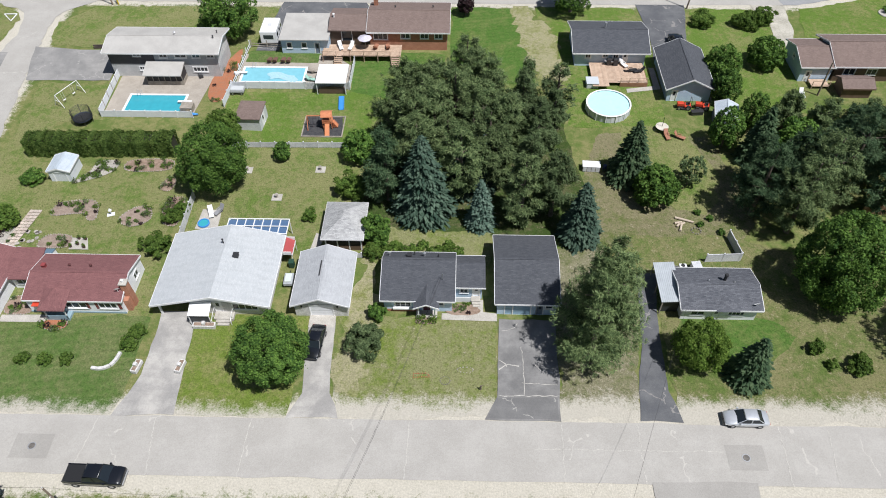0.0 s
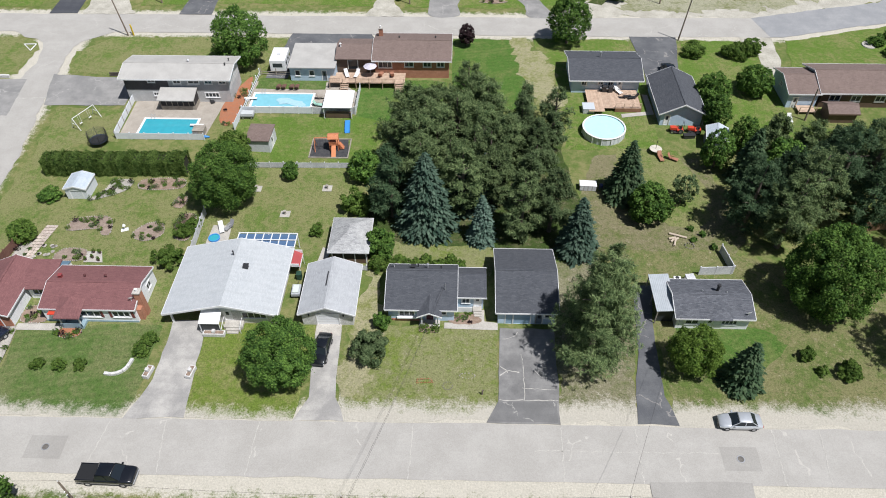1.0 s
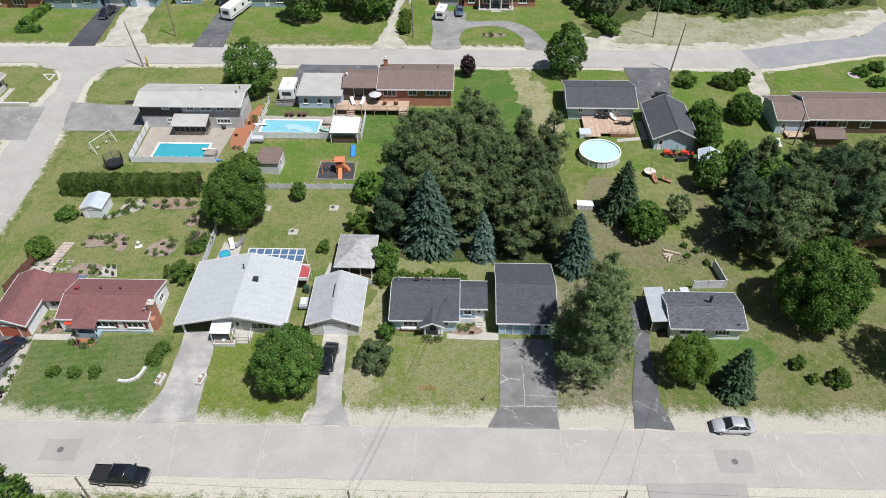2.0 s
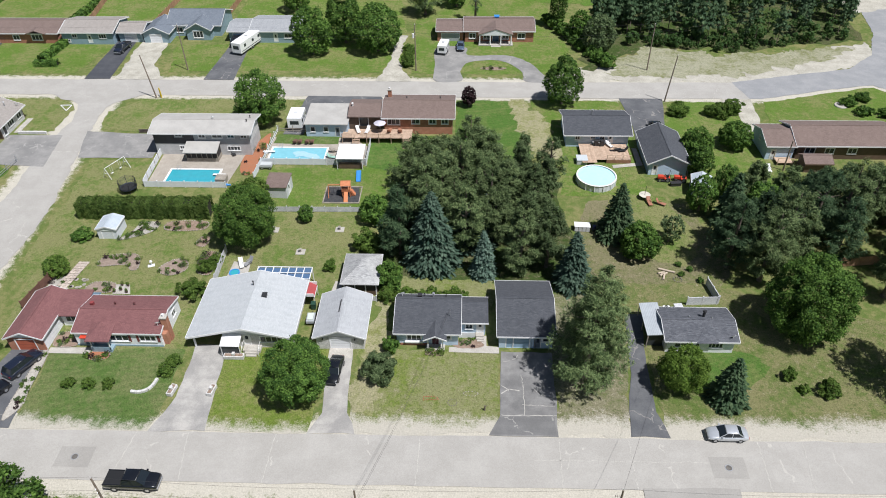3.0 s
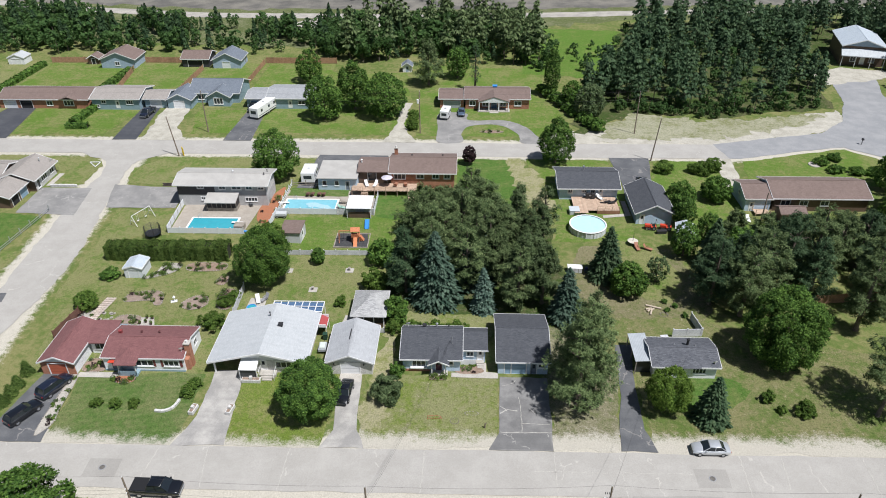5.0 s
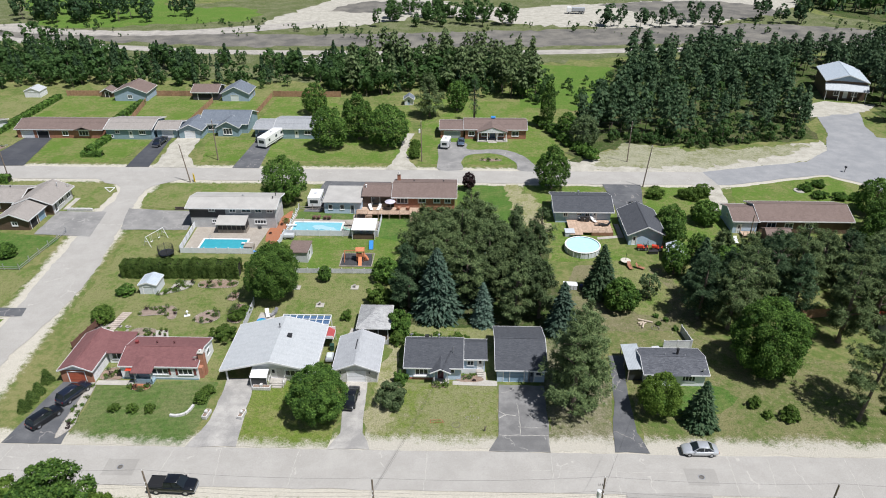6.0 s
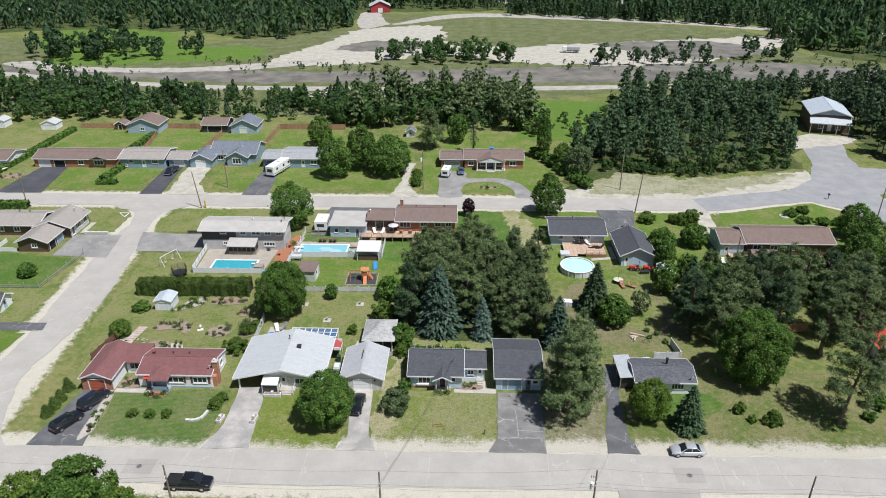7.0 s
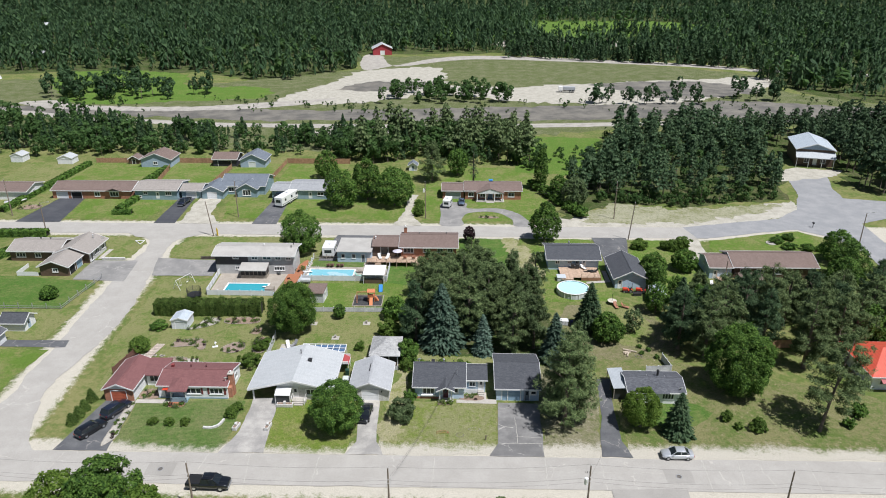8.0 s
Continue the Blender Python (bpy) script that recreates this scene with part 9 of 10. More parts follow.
def woods(name, poly, count, hlo, hhi, kind, quads, seed, material, label, clump=0.0, holes=()):
    """Many trees inside an outline, joined; those of one wood are one thing."""
    rng = np.random.default_rng(seed)
    xs, ys = [p[0] for p in poly], [p[1] for p in poly]
    n = count * 4
    x, y = rng.uniform(min(xs), max(xs), n), rng.uniform(min(ys), max(ys), n)
    ok = inside(poly, x, y)
    for h in holes:
        ok &= ~inside(h, x, y)
    if clump:
        ok &= (np.sin(x * 0.11 + 1.3 * np.sin(y * 0.07)) + np.sin(y * 0.13 + x * 0.05) + rng.normal(size=n) * 0.5) > clump
    x, y = x[ok][:count], y[ok][:count]
    temps = [tree_template(rng, kind, quads) for _ in range(6)]
    pick = rng.integers(0, 6, len(x))
    ang = rng.uniform(0, 6.283, len(x))
    hh = rng.uniform(hlo, hhi, len(x)) * (1 + 0.15 * np.sin(x * 0.06) * np.sin(y * 0.05))
    out = []
    for k in range(6):
        i = np.where(pick == k)[0]
        if not len(i):
            continue
        t = temps[k][None] * hh[i][:, None, None] * np.array([1, 1, 1])
        c, s = np.cos(ang[i])[:, None], np.sin(ang[i])[:, None]
        wd = rng.uniform(0.8, 1.3, len(i))[:, None]
        px = (t[..., 0] * c - t[..., 1] * s) * wd + x[i][:, None]
        py = (t[..., 0] * s + t[..., 1] * c) * wd + y[i][:, None]
        out.append(np.stack([px, py, t[..., 2]], -1).reshape(-1, 3))
    v = np.concatenate(out)
    me = bpy.data.meshes.new(name)
    me.from_pydata(v, [], np.arange(len(v)).reshape(-1, 4))
    me.materials.append(material)
    ob = tagged(new(name, me), label, "woods", "", "stuff")
    # trunks
    tv, tf = [], []
    for j in range(len(x)):
        b, r = len(tv), 0.012 * hh[j] + 0.03
        for q in range(3):
            tv.append((x[j] + r * math.cos(q * 2.1), y[j] + r * math.sin(q * 2.1), 0))
        tv.append((x[j], y[j], hh[j] * 0.9))
        tf += [(b, b + 1, b + 3), (b + 1, b + 2, b + 3), (b + 2, b, b + 3)]
    tm = bpy.data.meshes.new(name + "_trunks")
    tm.from_pydata(tv, [], tf)
    tm.materials.append(BARK)
    t = new("trunk_mass", tm)
    t.parent = ob
    return ob


MIDWOOD = ((30, 152), (44, 148), (60, 146), (78, 147), (92, 153), (101, 170), (98, 184), (106, 206), (128, 238), (96, 236), (58, 226), (50, 190), (36, 168))
woods("pine_wood", MIDWOOD, 250, 7, 11.5, "pine", 250, 951, NEEDLE_SPRUCE, "dense dark pine wood behind the sandy bank")
woods("wood_edge", ((38, 147), (60, 142.5), (90, 150), (94, 155), (78, 150), (44, 151)), 95, 1.2, 3.8, "broad", 110, 952, FOREST_LIGHT, "leafy undergrowth at the wood's edge")
woods("broadleaf_wood", MIDWOOD, 80, 4, 7.5, "broad", 260, 953, FOREST_LIGHT, "leafy trees among the pines")
woods("pine_wood", ((120, 160), (126, 156), (152, 157), (178, 236), (112, 236), (116, 207), (128, 200)), 190, 9, 13.5, "pine", 220, 954, NEEDLE_SPRUCE, "dense pines beside the hall")
BACKROW = ((-170, 190), (-110, 193), (-60, 193), (-20, 187), (20, 184), (22, 222), (-40, 222), (-100, 226), (-170, 240))
woods("broadleaf_belt", BACKROW, 330, 3.5, 8, "broad", 150, 955, FOREST_LIGHT, "belt of leafy trees behind the far yards", -1.3)
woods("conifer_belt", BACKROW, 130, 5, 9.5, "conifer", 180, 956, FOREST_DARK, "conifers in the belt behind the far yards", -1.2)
woods("broadleaf_wood", ((-45, 186), (26, 180), (24, 226), (-45, 222)), 60, 6, 10, "broad", 280, 957, FOREST_LIGHT, "leafy trees behind the brick bungalow")
woods("conifer_wood", ((-40, 188), (24, 182), (24, 226), (-40, 222)), 62, 9, 13.5, "pine", 230, 958, NEEDLE_PINE, "pines behind the brick bungalow")
woods("broadleaf_belt", ((-300, 196), (-160, 190), (-160, 245), (-215, 256), (-300, 270)), 170, 6, 11, "broad", 170, 959, FOREST_LIGHT, "leafy trees beside the back road")
woods("meadow_bushes", ((18, 176), (44, 172), (56, 224), (20, 224)), 50, 1.5, 5, "broad", 130, 960, FOREST_LIGHT, "bushes in the overgrown meadow", 0.2)
woods("scrub_bushes", ((-220, 270), (-100, 262), (60, 262), (190, 276), (190, 312), (110, 300), (30, 290), (-50, 286), (-120, 300), (-200, 300)), 210, 0.8, 3.0, "broad", 60, 961, FOREST_LIGHT, "scattered scrub bushes", 0.1)
woods("scrub_trees", ((-40, 286), (20, 284), (30, 300), (-20, 322), (-36, 312)), 44, 5, 10, "broad", 160, 962, FOREST_LIGHT, "clump of leafy trees at the sand pit")
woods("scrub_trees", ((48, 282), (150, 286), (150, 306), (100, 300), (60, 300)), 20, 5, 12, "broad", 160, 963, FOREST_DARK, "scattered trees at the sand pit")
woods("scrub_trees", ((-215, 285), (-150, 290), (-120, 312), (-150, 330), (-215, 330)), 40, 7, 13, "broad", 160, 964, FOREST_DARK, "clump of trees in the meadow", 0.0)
FOREST = ((-420, 345), (-240, 380), (-165, 380), (-105, 340), (-66, 396), (-76, 462), (-40, 468), (20, 466), (60, 462), (60, 760), (-600, 760), (-600, 345))
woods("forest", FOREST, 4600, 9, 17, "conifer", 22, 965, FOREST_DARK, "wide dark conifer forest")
woods("forest", FOREST, 900, 7, 12, "broad", 34, 966, FOREST_LIGHT, "leafy trees in the wide forest")
CLEARING = smooth_ring([(-15, 556), (5, 680), (205, 680), (205, 590), (100, 556)])
FOREST2 = ((165, 364), (168, 330), (192, 296), (260, 290), (420, 300), (620, 320), (620, 760), (30, 760), (30, 450), (130, 426), (190, 404))
PITSAND = smooth_ring([(24, 484), (30, 540), (128, 534), (122, 490)])
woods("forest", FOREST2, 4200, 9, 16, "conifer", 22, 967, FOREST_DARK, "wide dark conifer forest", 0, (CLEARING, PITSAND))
woods("forest", FOREST2, 900, 7, 12, "broad", 34, 968, FOREST_LIGHT, "leafy trees in the wide forest", 0, (CLEARING, PITSAND))
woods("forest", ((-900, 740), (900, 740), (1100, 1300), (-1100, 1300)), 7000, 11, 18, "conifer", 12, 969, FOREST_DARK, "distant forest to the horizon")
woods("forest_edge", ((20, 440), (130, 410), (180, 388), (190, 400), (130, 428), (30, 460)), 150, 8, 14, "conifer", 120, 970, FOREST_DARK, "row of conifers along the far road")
woods("clearing_bushes", CLEARING, 60, 3, 9, "broad", 50, 971, FOREST_LIGHT, "bushes in the far clearing")

# ---- yard things ----


def stone_ring(name, pts, label, size=0.24, material=None, closed=True, category="edging"):
    """Separate stones along a line."""
    rng = random.Random(int(pts[0][0] * 100))
    th = root(name, pts[0][0], pts[0][1], 0, 0, label, category)
    ox, oy = pts[0]
    meshes = []
    for k in range(3):
        bm = bmesh.new()
        bmesh.ops.create_icosphere(bm, subdivisions=1, radius=0.5)
        for v in bm.verts:
            v.co *= rng.uniform(0.8, 1.15)
            v.co.z *= 0.7
        me = bpy.data.meshes.new("stone")
        bm.to_mesh(me)
        bm.free()
        me.materials.append(material or STONE)
        meshes.append(me)
    n = len(pts)
    for i in range(n if closed else n - 1):
        (ax, ay), (bx, by) = pts[i], pts[(i + 1) % n]
        k = max(1, int(math.hypot(bx - ax, by - ay) / (size * 1.25)))
        for j in range(k):
            t = (j + rng.uniform(-0.15, 0.15)) / k
            ob = new("stone", rng.choice(meshes))
            ob.parent = th
            s = size * rng.uniform(0.7, 1.3)
            ob.matrix_basis = pose(ax + (bx - ax) * t - ox, ay + (by - ay) * t - oy, 0.12 + s * 0.12, 0, 0, rng.uniform(0, 360)) @ Matrix.Diagonal((s, s * 0.9, s * 0.8, 1))
    return th


def bed(pts, label, seed, plants=8, mulch=None, stones=True, size=(0.25, 0.55), mats=None):
    ring = smooth_ring(pts, 4)
    sheet("flower_bed", ring, 0.11, mulch or MULCH, 0.05, 0.4, label, "flower bed")
    if stones:
        stone_ring("bed_edging", ring, "pale stones edging a flower bed", 0.2)
    rng = random.Random(seed)
    xs, ys = [p[0] for p in ring], [p[1] for p in ring]
    k = tries = 0
    pal = mats or (LEAF_BUSH, LEAF_MID, LEAF_GREYGREEN, LEAF_PURPLE, LEAF_BRIGHT, LEAF_BUSH)
    while k < plants and tries < 400:
        tries += 1
        x, y = rng.uniform(min(xs), max(xs)), rng.uniform(min(ys), max(ys))
        if inside(ring, np.array([x]), np.array([y]))[0]:
            r = rng.uniform(*size)
            shrub(x, y, r, r * rng.uniform(1.0, 1.7), seed * 50 + k, pal[k % len(pal)], "low flowering plant in a garden bed", 0.14, "garden_plant", "plant", 90)
            k += 1


bed([(-55.0, 64.0), (-54.8, 66.2), (-51.5, 67.0), (-49.6, 66.4), (-48.8, 63.6), (-49.8, 63.2), (-51.0, 64.4)], "kidney-shaped flower bed with reddish gravel", 31, 17, surface("red_gravel", (0.22, 0.165, 0.13), (0.30, 0.235, 0.19), 2.0, 9.0, 0.95, 0.3))
bed([(-45.6, 63.8), (-44.2, 65.6), (-42.2, 65.8), (-41.4, 63.6), (-43.2, 62.2), (-45.0, 62.6)], "flower bed with pale gravel and round shrubs", 32, 13, MATS["red_gravel"])
bed([(-54.4, 70.4), (-53.0, 72.6), (-52.2, 75.0), (-49.4, 74.8), (-49.8, 72.6), (-52.4, 71.0)], "rock garden beside the metal shed", 33, 27, GRAVEL)
bed([(-48.0, 73.2), (-47.6, 75.2), (-42.0, 75.4), (-41.6, 73.4), (-45.0, 72.8)], "planted border before the hedge", 34, 15, MULCH)
bed([(-41.9, 69.6), (-41.2, 71.8), (-40.0, 71.0), (-40.4, 69.0)], "small bed with a yellow bush", 35, 6, MULCH)
bed([(-39.8, 63.2), (-40.0, 67.2), (-37.8, 67.4), (-37.6, 62.6)], "planted border along the grey fence", 36, 10, MULCH, True, (0.4, 0.8))
bed([(-49.0, 46.0), (-48.7, 46.9), (-46.4, 46.9), (-46.2, 46.0), (-47.6, 45.5)], "round bed before the teal porch", 37, 10, RED_MULCH)
bed([(-55.0, 36.6), (-55.1, 46.4), (-54.2, 46.4), (-53.8, 40.5), (-53.4, 38.4), (-54.0, 36.6)], "rock border beside the dark driveway", 38, 15, GRAVEL, True, (0.2, 0.4))
bed([(-54.2, 47.9), (-54.2, 50.2), (-51.2, 50.2), (-51.2, 47.9)], "planted bed in the nook of the red bungalow", 39, 10, MULCH)
bed([(-60.4, 57.6), (-60.2, 61.6), (-58.6, 61.0), (-59.0, 57.4)], "white-stone bed by the brown fence", 40, 6, GRAVEL)
bed([(-54.6, 58.4), (-54.0, 60.4), (-50.9, 60.3), (-50.8, 58.4)], "red-gravel bed behind the bungalow", 41, 6, MATS["red_gravel"])
bed([(-40.8, 92.6), (-40.2, 98.0), (-37.8, 104), (-37.4, 96), (-37.8, 90), (-39.6, 89.4)], "red-mulched border between the pools", 42, 10, RED_MULCH, False, (0.3, 0.7))
bed([(3.0, 133.4), (5.8, 134.2), (8.8, 133.4), (5.8, 132.6)], "oval bed in the grass island", 43, 6, MULCH)
bed([(-0.6, 49.0), (-0.4, 50.2), (2.0, 50.2), (2.1, 49.0)], "planted bed by the white steps", 44, 6, MULCH, False)
bed([(-128, 137), (-127, 140), (-122.4, 140), (-123, 137)], "flower ring on a far front lawn", 45, 8, MULCH)
bed([(-5.0, 47.4), (-4.6, 48.2), (-3.2, 48.2), (-2.8, 47.4)], "tall leafy plants before the porch", 46, 6, MULCH, False, (0.35, 0.6), (LEAF_BRIGHT, LEAF_BUSH))

# paved garden path: separate slabs
pth = root("garden_path", -58, 61, 0.1, 0, "paved garden path of pinkish slabs", "path")
slab_me = None
rng = random.Random(5)
for i in range(13):
    for j in range(3):
        if slab_me is None:
            ob = part("paving_slab", rounded((-0.26, 0.26, -0.24, 0.24, 0, 0.05), r=0.015), PAVERS, pth)
            slab_me = ob.data
        else:
            ob = new("paving_slab", slab_me)
            ob.parent = pth
        ob.matrix_basis = pose(0.55 - 0.09 * (12 - i) + (j - 1) * 0.56, 3.7 - (12 - i) * 0.55, 0, 0, 0, rng.uniform(-4, 4) - 8)
stp = root("stepping_stones", -56.6, 59.6, 0.1, 0, "pale stepping stones in gravel", "path")
for i in range(14):
    bm = bmesh.new()
    r = rng.uniform(0.2, 0.36)
    prism(bm, [(r * math.cos(a) * rng.uniform(0.8, 1.15), r * math.sin(a) * rng.uniform(0.8, 1.15), 0) for a in (k * 2 * math.pi / 7 for k in range(7))], [(r * 0.9 * math.cos(a), r * 0.9 * math.sin(a), 0.06) for a in (k * 2 * math.pi / 7 for k in range(7))])
    ob = part("stepping_stone", bm, STONE, stp)
    ob.location = (rng.uniform(-1.2, 1.4), rng.uniform(-1.8, 1.6), 0)
sheet("garden_patio", [(-50.4, 58.0), (-47.8, 58.0), (-48.6, 60.0), (-50.6, 60.0)], 0.12, CONCRETE, 0.02, 0.6, "small concrete garden patio", "patio")
sheet("patio", [(-35.0, 61.9), (-32.0, 61.8), (-32.2, 65.4), (-34.8, 65.5)], 0.1, CONCRETE, 0.02, 0.6, "concrete patio with a paddling pool", "patio")


def pot(x, y, r, seed):
    p = root("flower_pot", x, y, 0.12, 0, "dark flower pot with a small plant", "flower pot", "flower pots")
    bm = bmesh.new()
    tube(bm, (0, 0, 0), (0, 0, r * 1.5), r * 0.7, r, 10)
    part("pot", bm, plain("pot_dark", (0.08, 0.05, 0.04), 0.7), p)
    c, nr = crown_points(np.random.default_rng(seed), r * 1.2, r * 2, r * 1.3, 80, 10, 0.45)
    foliage(p, "plant", leaf_mesh("plant", c, nr, 0.12), LEAF_BUSH)


for i, (x, y) in enumerate(((-50.2, 58.4), (-49.4, 58.8), (-48.4, 58.3), (-48.7, 59.7), (-49.6, 59.8))):
    pot(x, y, 0.22, 60 + i)


def paddling_pool(x, y):
    p = root("paddling_pool", x, y, 0.12, 0, "small round blue paddling pool", "paddling pool")
    bm = bmesh.new()
    n = 20
    for i in range(n):
        a0, a1 = 2 * math.pi * i / n, 2 * math.pi * (i + 1) / n
        q = [(0.66, a0), (0.78, a0), (0.78, a1), (0.66, a1)]
        prism(bm, [(r * math.cos(a), r * math.sin(a), 0) for r, a in q], [(r * math.cos(a), r * math.sin(a), 0.24) for r, a in q])
    part("rim", bm, PLASTIC_BLUE, p)
    bm = bmesh.new()
    tube(bm, (0, 0, 0), (0, 0, 0.16), 0.65, 0.65, 20)
    part("water", bm, WATER_TEAL, p)


paddling_pool(-34.0, 62.8)


def lounge_chair(x, y, rz, material, label, z=0.1):
    c = root("lounge_chair", x, y, z, rz, label, "lounge chair")
    part("seat", rounded((-0.32, 0.32, -0.9, 0.35, 0.3, 0.36), r=0.02), material, c)
    bm = bmesh.new()
    box(bm, -0.32, 0.32, 0, 0.06, 0, 0.8, pose(0, 0.36, 0.33, -35))
    part("backrest", bm, material, c)
    for xx in (-0.28, 0.24):
        for yy in (-0.8, 0.2):
            part("leg", cubes((xx, xx + 0.05, yy, yy + 0.05, 0, 0.298)), material, c)
        part("armrest", cubes((xx - 0.03, xx + 0.07, -0.2, 0.4, 0.56, 0.6)), material, c)


lounge_chair(-33.4, 64.6, 20, PLASTIC_WHITE, "white lounge chair on the patio")
lounge_chair(-32.4, 65.0, -30, plain("mesh_grey", (0.25, 0.25, 0.26), 0.6), "grey folding chair on the patio")
for x in (-32.3, -31.4, -30.0, -29.1):
    lounge_chair(x, 100.2, 180, surface("lounger_brown", (0.12, 0.06, 0.045), (0.16, 0.085, 0.06)), "dark brown pool lounger")
for x, r in ((-20.6, 20), (-18.8, -15), (-14.6, 170), (-12.6, 190)):
    lounge_chair(x, 102.8, r, PLASTIC_WHITE if x < -15 else plain("rust_chair", (0.35, 0.16, 0.10), 0.6), "garden armchair on the wooden deck", 1.165)
lounge_chair(26.3, 99.0, 30, PLASTIC_WHITE, "white lounger on the pool deck", 0.765)
lounge_chair(-43.0, 96.0, 30, BLACK_METAL, "dark garden chair on the pool deck")
lounge_chair(-42.2, 97.2, 60, BLACK_METAL, "dark garden chair on the pool deck")
lounge_chair(-24.4, 97.2, 100, GREYWOOD, "grey garden chair beside the pool")
lounge_chair(-24.6, 95.0, 80, plain("mint_chair", (0.3, 0.5, 0.42), 0.6), "mint-green chair beside the pool")
lounge_chair(53.4, 92.3, 0, PLASTIC_WHITE, "white lounger on the lawn", 0.05)


def garden_pedestal(x, y):
    p = root("garden_pedestal", x, y, 0.04, 0, "small stone urn on a square concrete pad", "garden ornament", "lawn pedestals")
    part("pad", rounded((-0.7, 0.7, -0.65, 0.65, 0, 0.08), r=0.03), CONCRETE, p)
    bm = bmesh.new()
    tube(bm, (0, 0, 0.081), (0, 0, 0.4), 0.2, 0.12, 10)
    tube(bm, (0, 0, 0.4), (0, 0, 0.62), 0.12, 0.26, 10)
    part("urn", bm, STONE, p)


for x, y in ((-30.4, 73.4), (-20.0, 73.7), (-25.2, 68.0)):
    garden_pedestal(x, y)
orn = root("garden_lantern", -47.0, 64.3, 0.04, 20, "white garden lantern ornament", "garden ornament")
part("base", rounded((-0.5, 0.5, -0.3, 0.3, 0, 0.1)), PLASTIC_WHITE, orn)
bm = bmesh.new()
tube(bm, (0.1, 0, 0.101), (0.1, 0, 0.8), 0.08, 0.08, 8)
tube(bm, (0.1, 0, 0.8), (0.1, 0, 1.1), 0.25, 0.06, 8)
part("lantern", bm, PLASTIC_WHITE, orn)

# playground
sheet("play_surface", [(-23.9, 81.0), (-17.8, 80.9), (-18.3, 85.7), (-24.0, 85.6)], 0.06, RUBBER, 0.03, 0.6, "black rubber play surface", "playground floor")
fr = root("timber_edging", -20.9, 83.3, 0.05, 0, "timber edging round the play surface", "edging")
for dims in ((-3.1, 3.1, -2.45, -2.3, 0, 0.18), (-3.1, 3.1, 2.3, 2.45, 0, 0.18), (-3.1, -2.95, -2.29, 2.29, 0, 0.18), (2.95, 3.1, -2.29, 2.29, 0, 0.18)):
    part("timber", cubes(dims), GREYWOOD, fr)


def playset(x, y):
    p = root("playset", x, y, 0.07, 3, "orange-red wooden playset with tower, swing beam and steps", "playset")
    for xx in (-0.7, 0.6):
        for yy in (-0.7, 0.6):
            part("post", cubes((xx, xx + 0.11, yy, yy + 0.11, 0, 2.3)), ORANGE_WOOD, p)
    part("platform", cubes((-0.75, 0.75, -0.75, 0.75, 1.1, 1.18)), ORANGE_WOOD, p)
    for k in range(8):
        part("guard_board", cubes((-0.7 + k * 0.18, -0.58 + k * 0.18, -0.79, -0.755, 1.1, 1.75)), ORANGE_WOOD, p)
    bm = bmesh.new()
    slab(bm, [(-0.85, -0.85, 2.35), (0.85, -0.85, 2.35), (0.85, 0, 2.8), (-0.85, 0, 2.8)], 0.05)
    slab(bm, [(-0.85, 0, 2.8), (0.85, 0, 2.8), (0.85, 0.85, 2.35), (-0.85, 0.85, 2.35)], 0.05)
    part("canopy", bm, ORANGE_WOOD, p)
    part("swing_beam", cubes((-3.0, -0.72, -0.06, 0.06, 2.0, 2.14)), ORANGE_WOOD, p)
    bm = bmesh.new()
    tube(bm, (-3.0, 0, 2.05), (-3.0, -0.9, 0), 0.06)
    tube(bm, (-3.0, 0, 2.05), (-3.0, 0.9, 0), 0.06)
    part("a_frame", bm, ORANGE_WOOD, p)
    for xx in (-2.4, -1.5):
        bm = bmesh.new()
        tube(bm, (xx - 0.2, 0, 2.0), (xx - 0.2, 0, 0.5), 0.015, n=5)
        tube(bm, (xx + 0.2, 0, 2.0), (xx + 0.2, 0, 0.5), 0.015, n=5)
        box(bm, xx - 0.24, xx + 0.24, -0.1, 0.1, 0.46, 0.5)
        part("swing", bm, BLACK_METAL, p)
    for k in range(5):
        part("step", cubes((0.78, 1.5 - 0.12 * k, -0.4, 0.4, 0.12 + 0.2 * k, 0.17 + 0.2 * k)), ORANGE_WOOD, p)
    bm = bmesh.new()
    slab(bm, [(-0.35, -0.8, 1.15), (0.35, -0.8, 1.15), (0.35, -2.4, 0.15), (-0.35, -2.4, 0.15)], 0.05)
    part("slide", bm, plain("slide_orange", (0.55, 0.2, 0.08), 0.4), p)


playset(-20.2, 83.4)
fl = root("water_slide", -18.9, 89.0, 0.05, 6, "bright blue plastic slide lying on the lawn", "slide")
bm = bmesh.new()
slab(bm, [(-0.35, -1.6, 0.1), (0.35, -1.6, 0.1), (0.35, 1.64, 0.28), (-0.35, 1.64, 0.28)], 0.08)
part("chute", bm, PLASTIC_BLUE, fl)
for x0 in (-0.42, 0.36):
    part("side_wall", cubes((x0, x0 + 0.06, -1.6, 1.64, 0.02, 0.3)), PLASTIC_BLUE, fl)


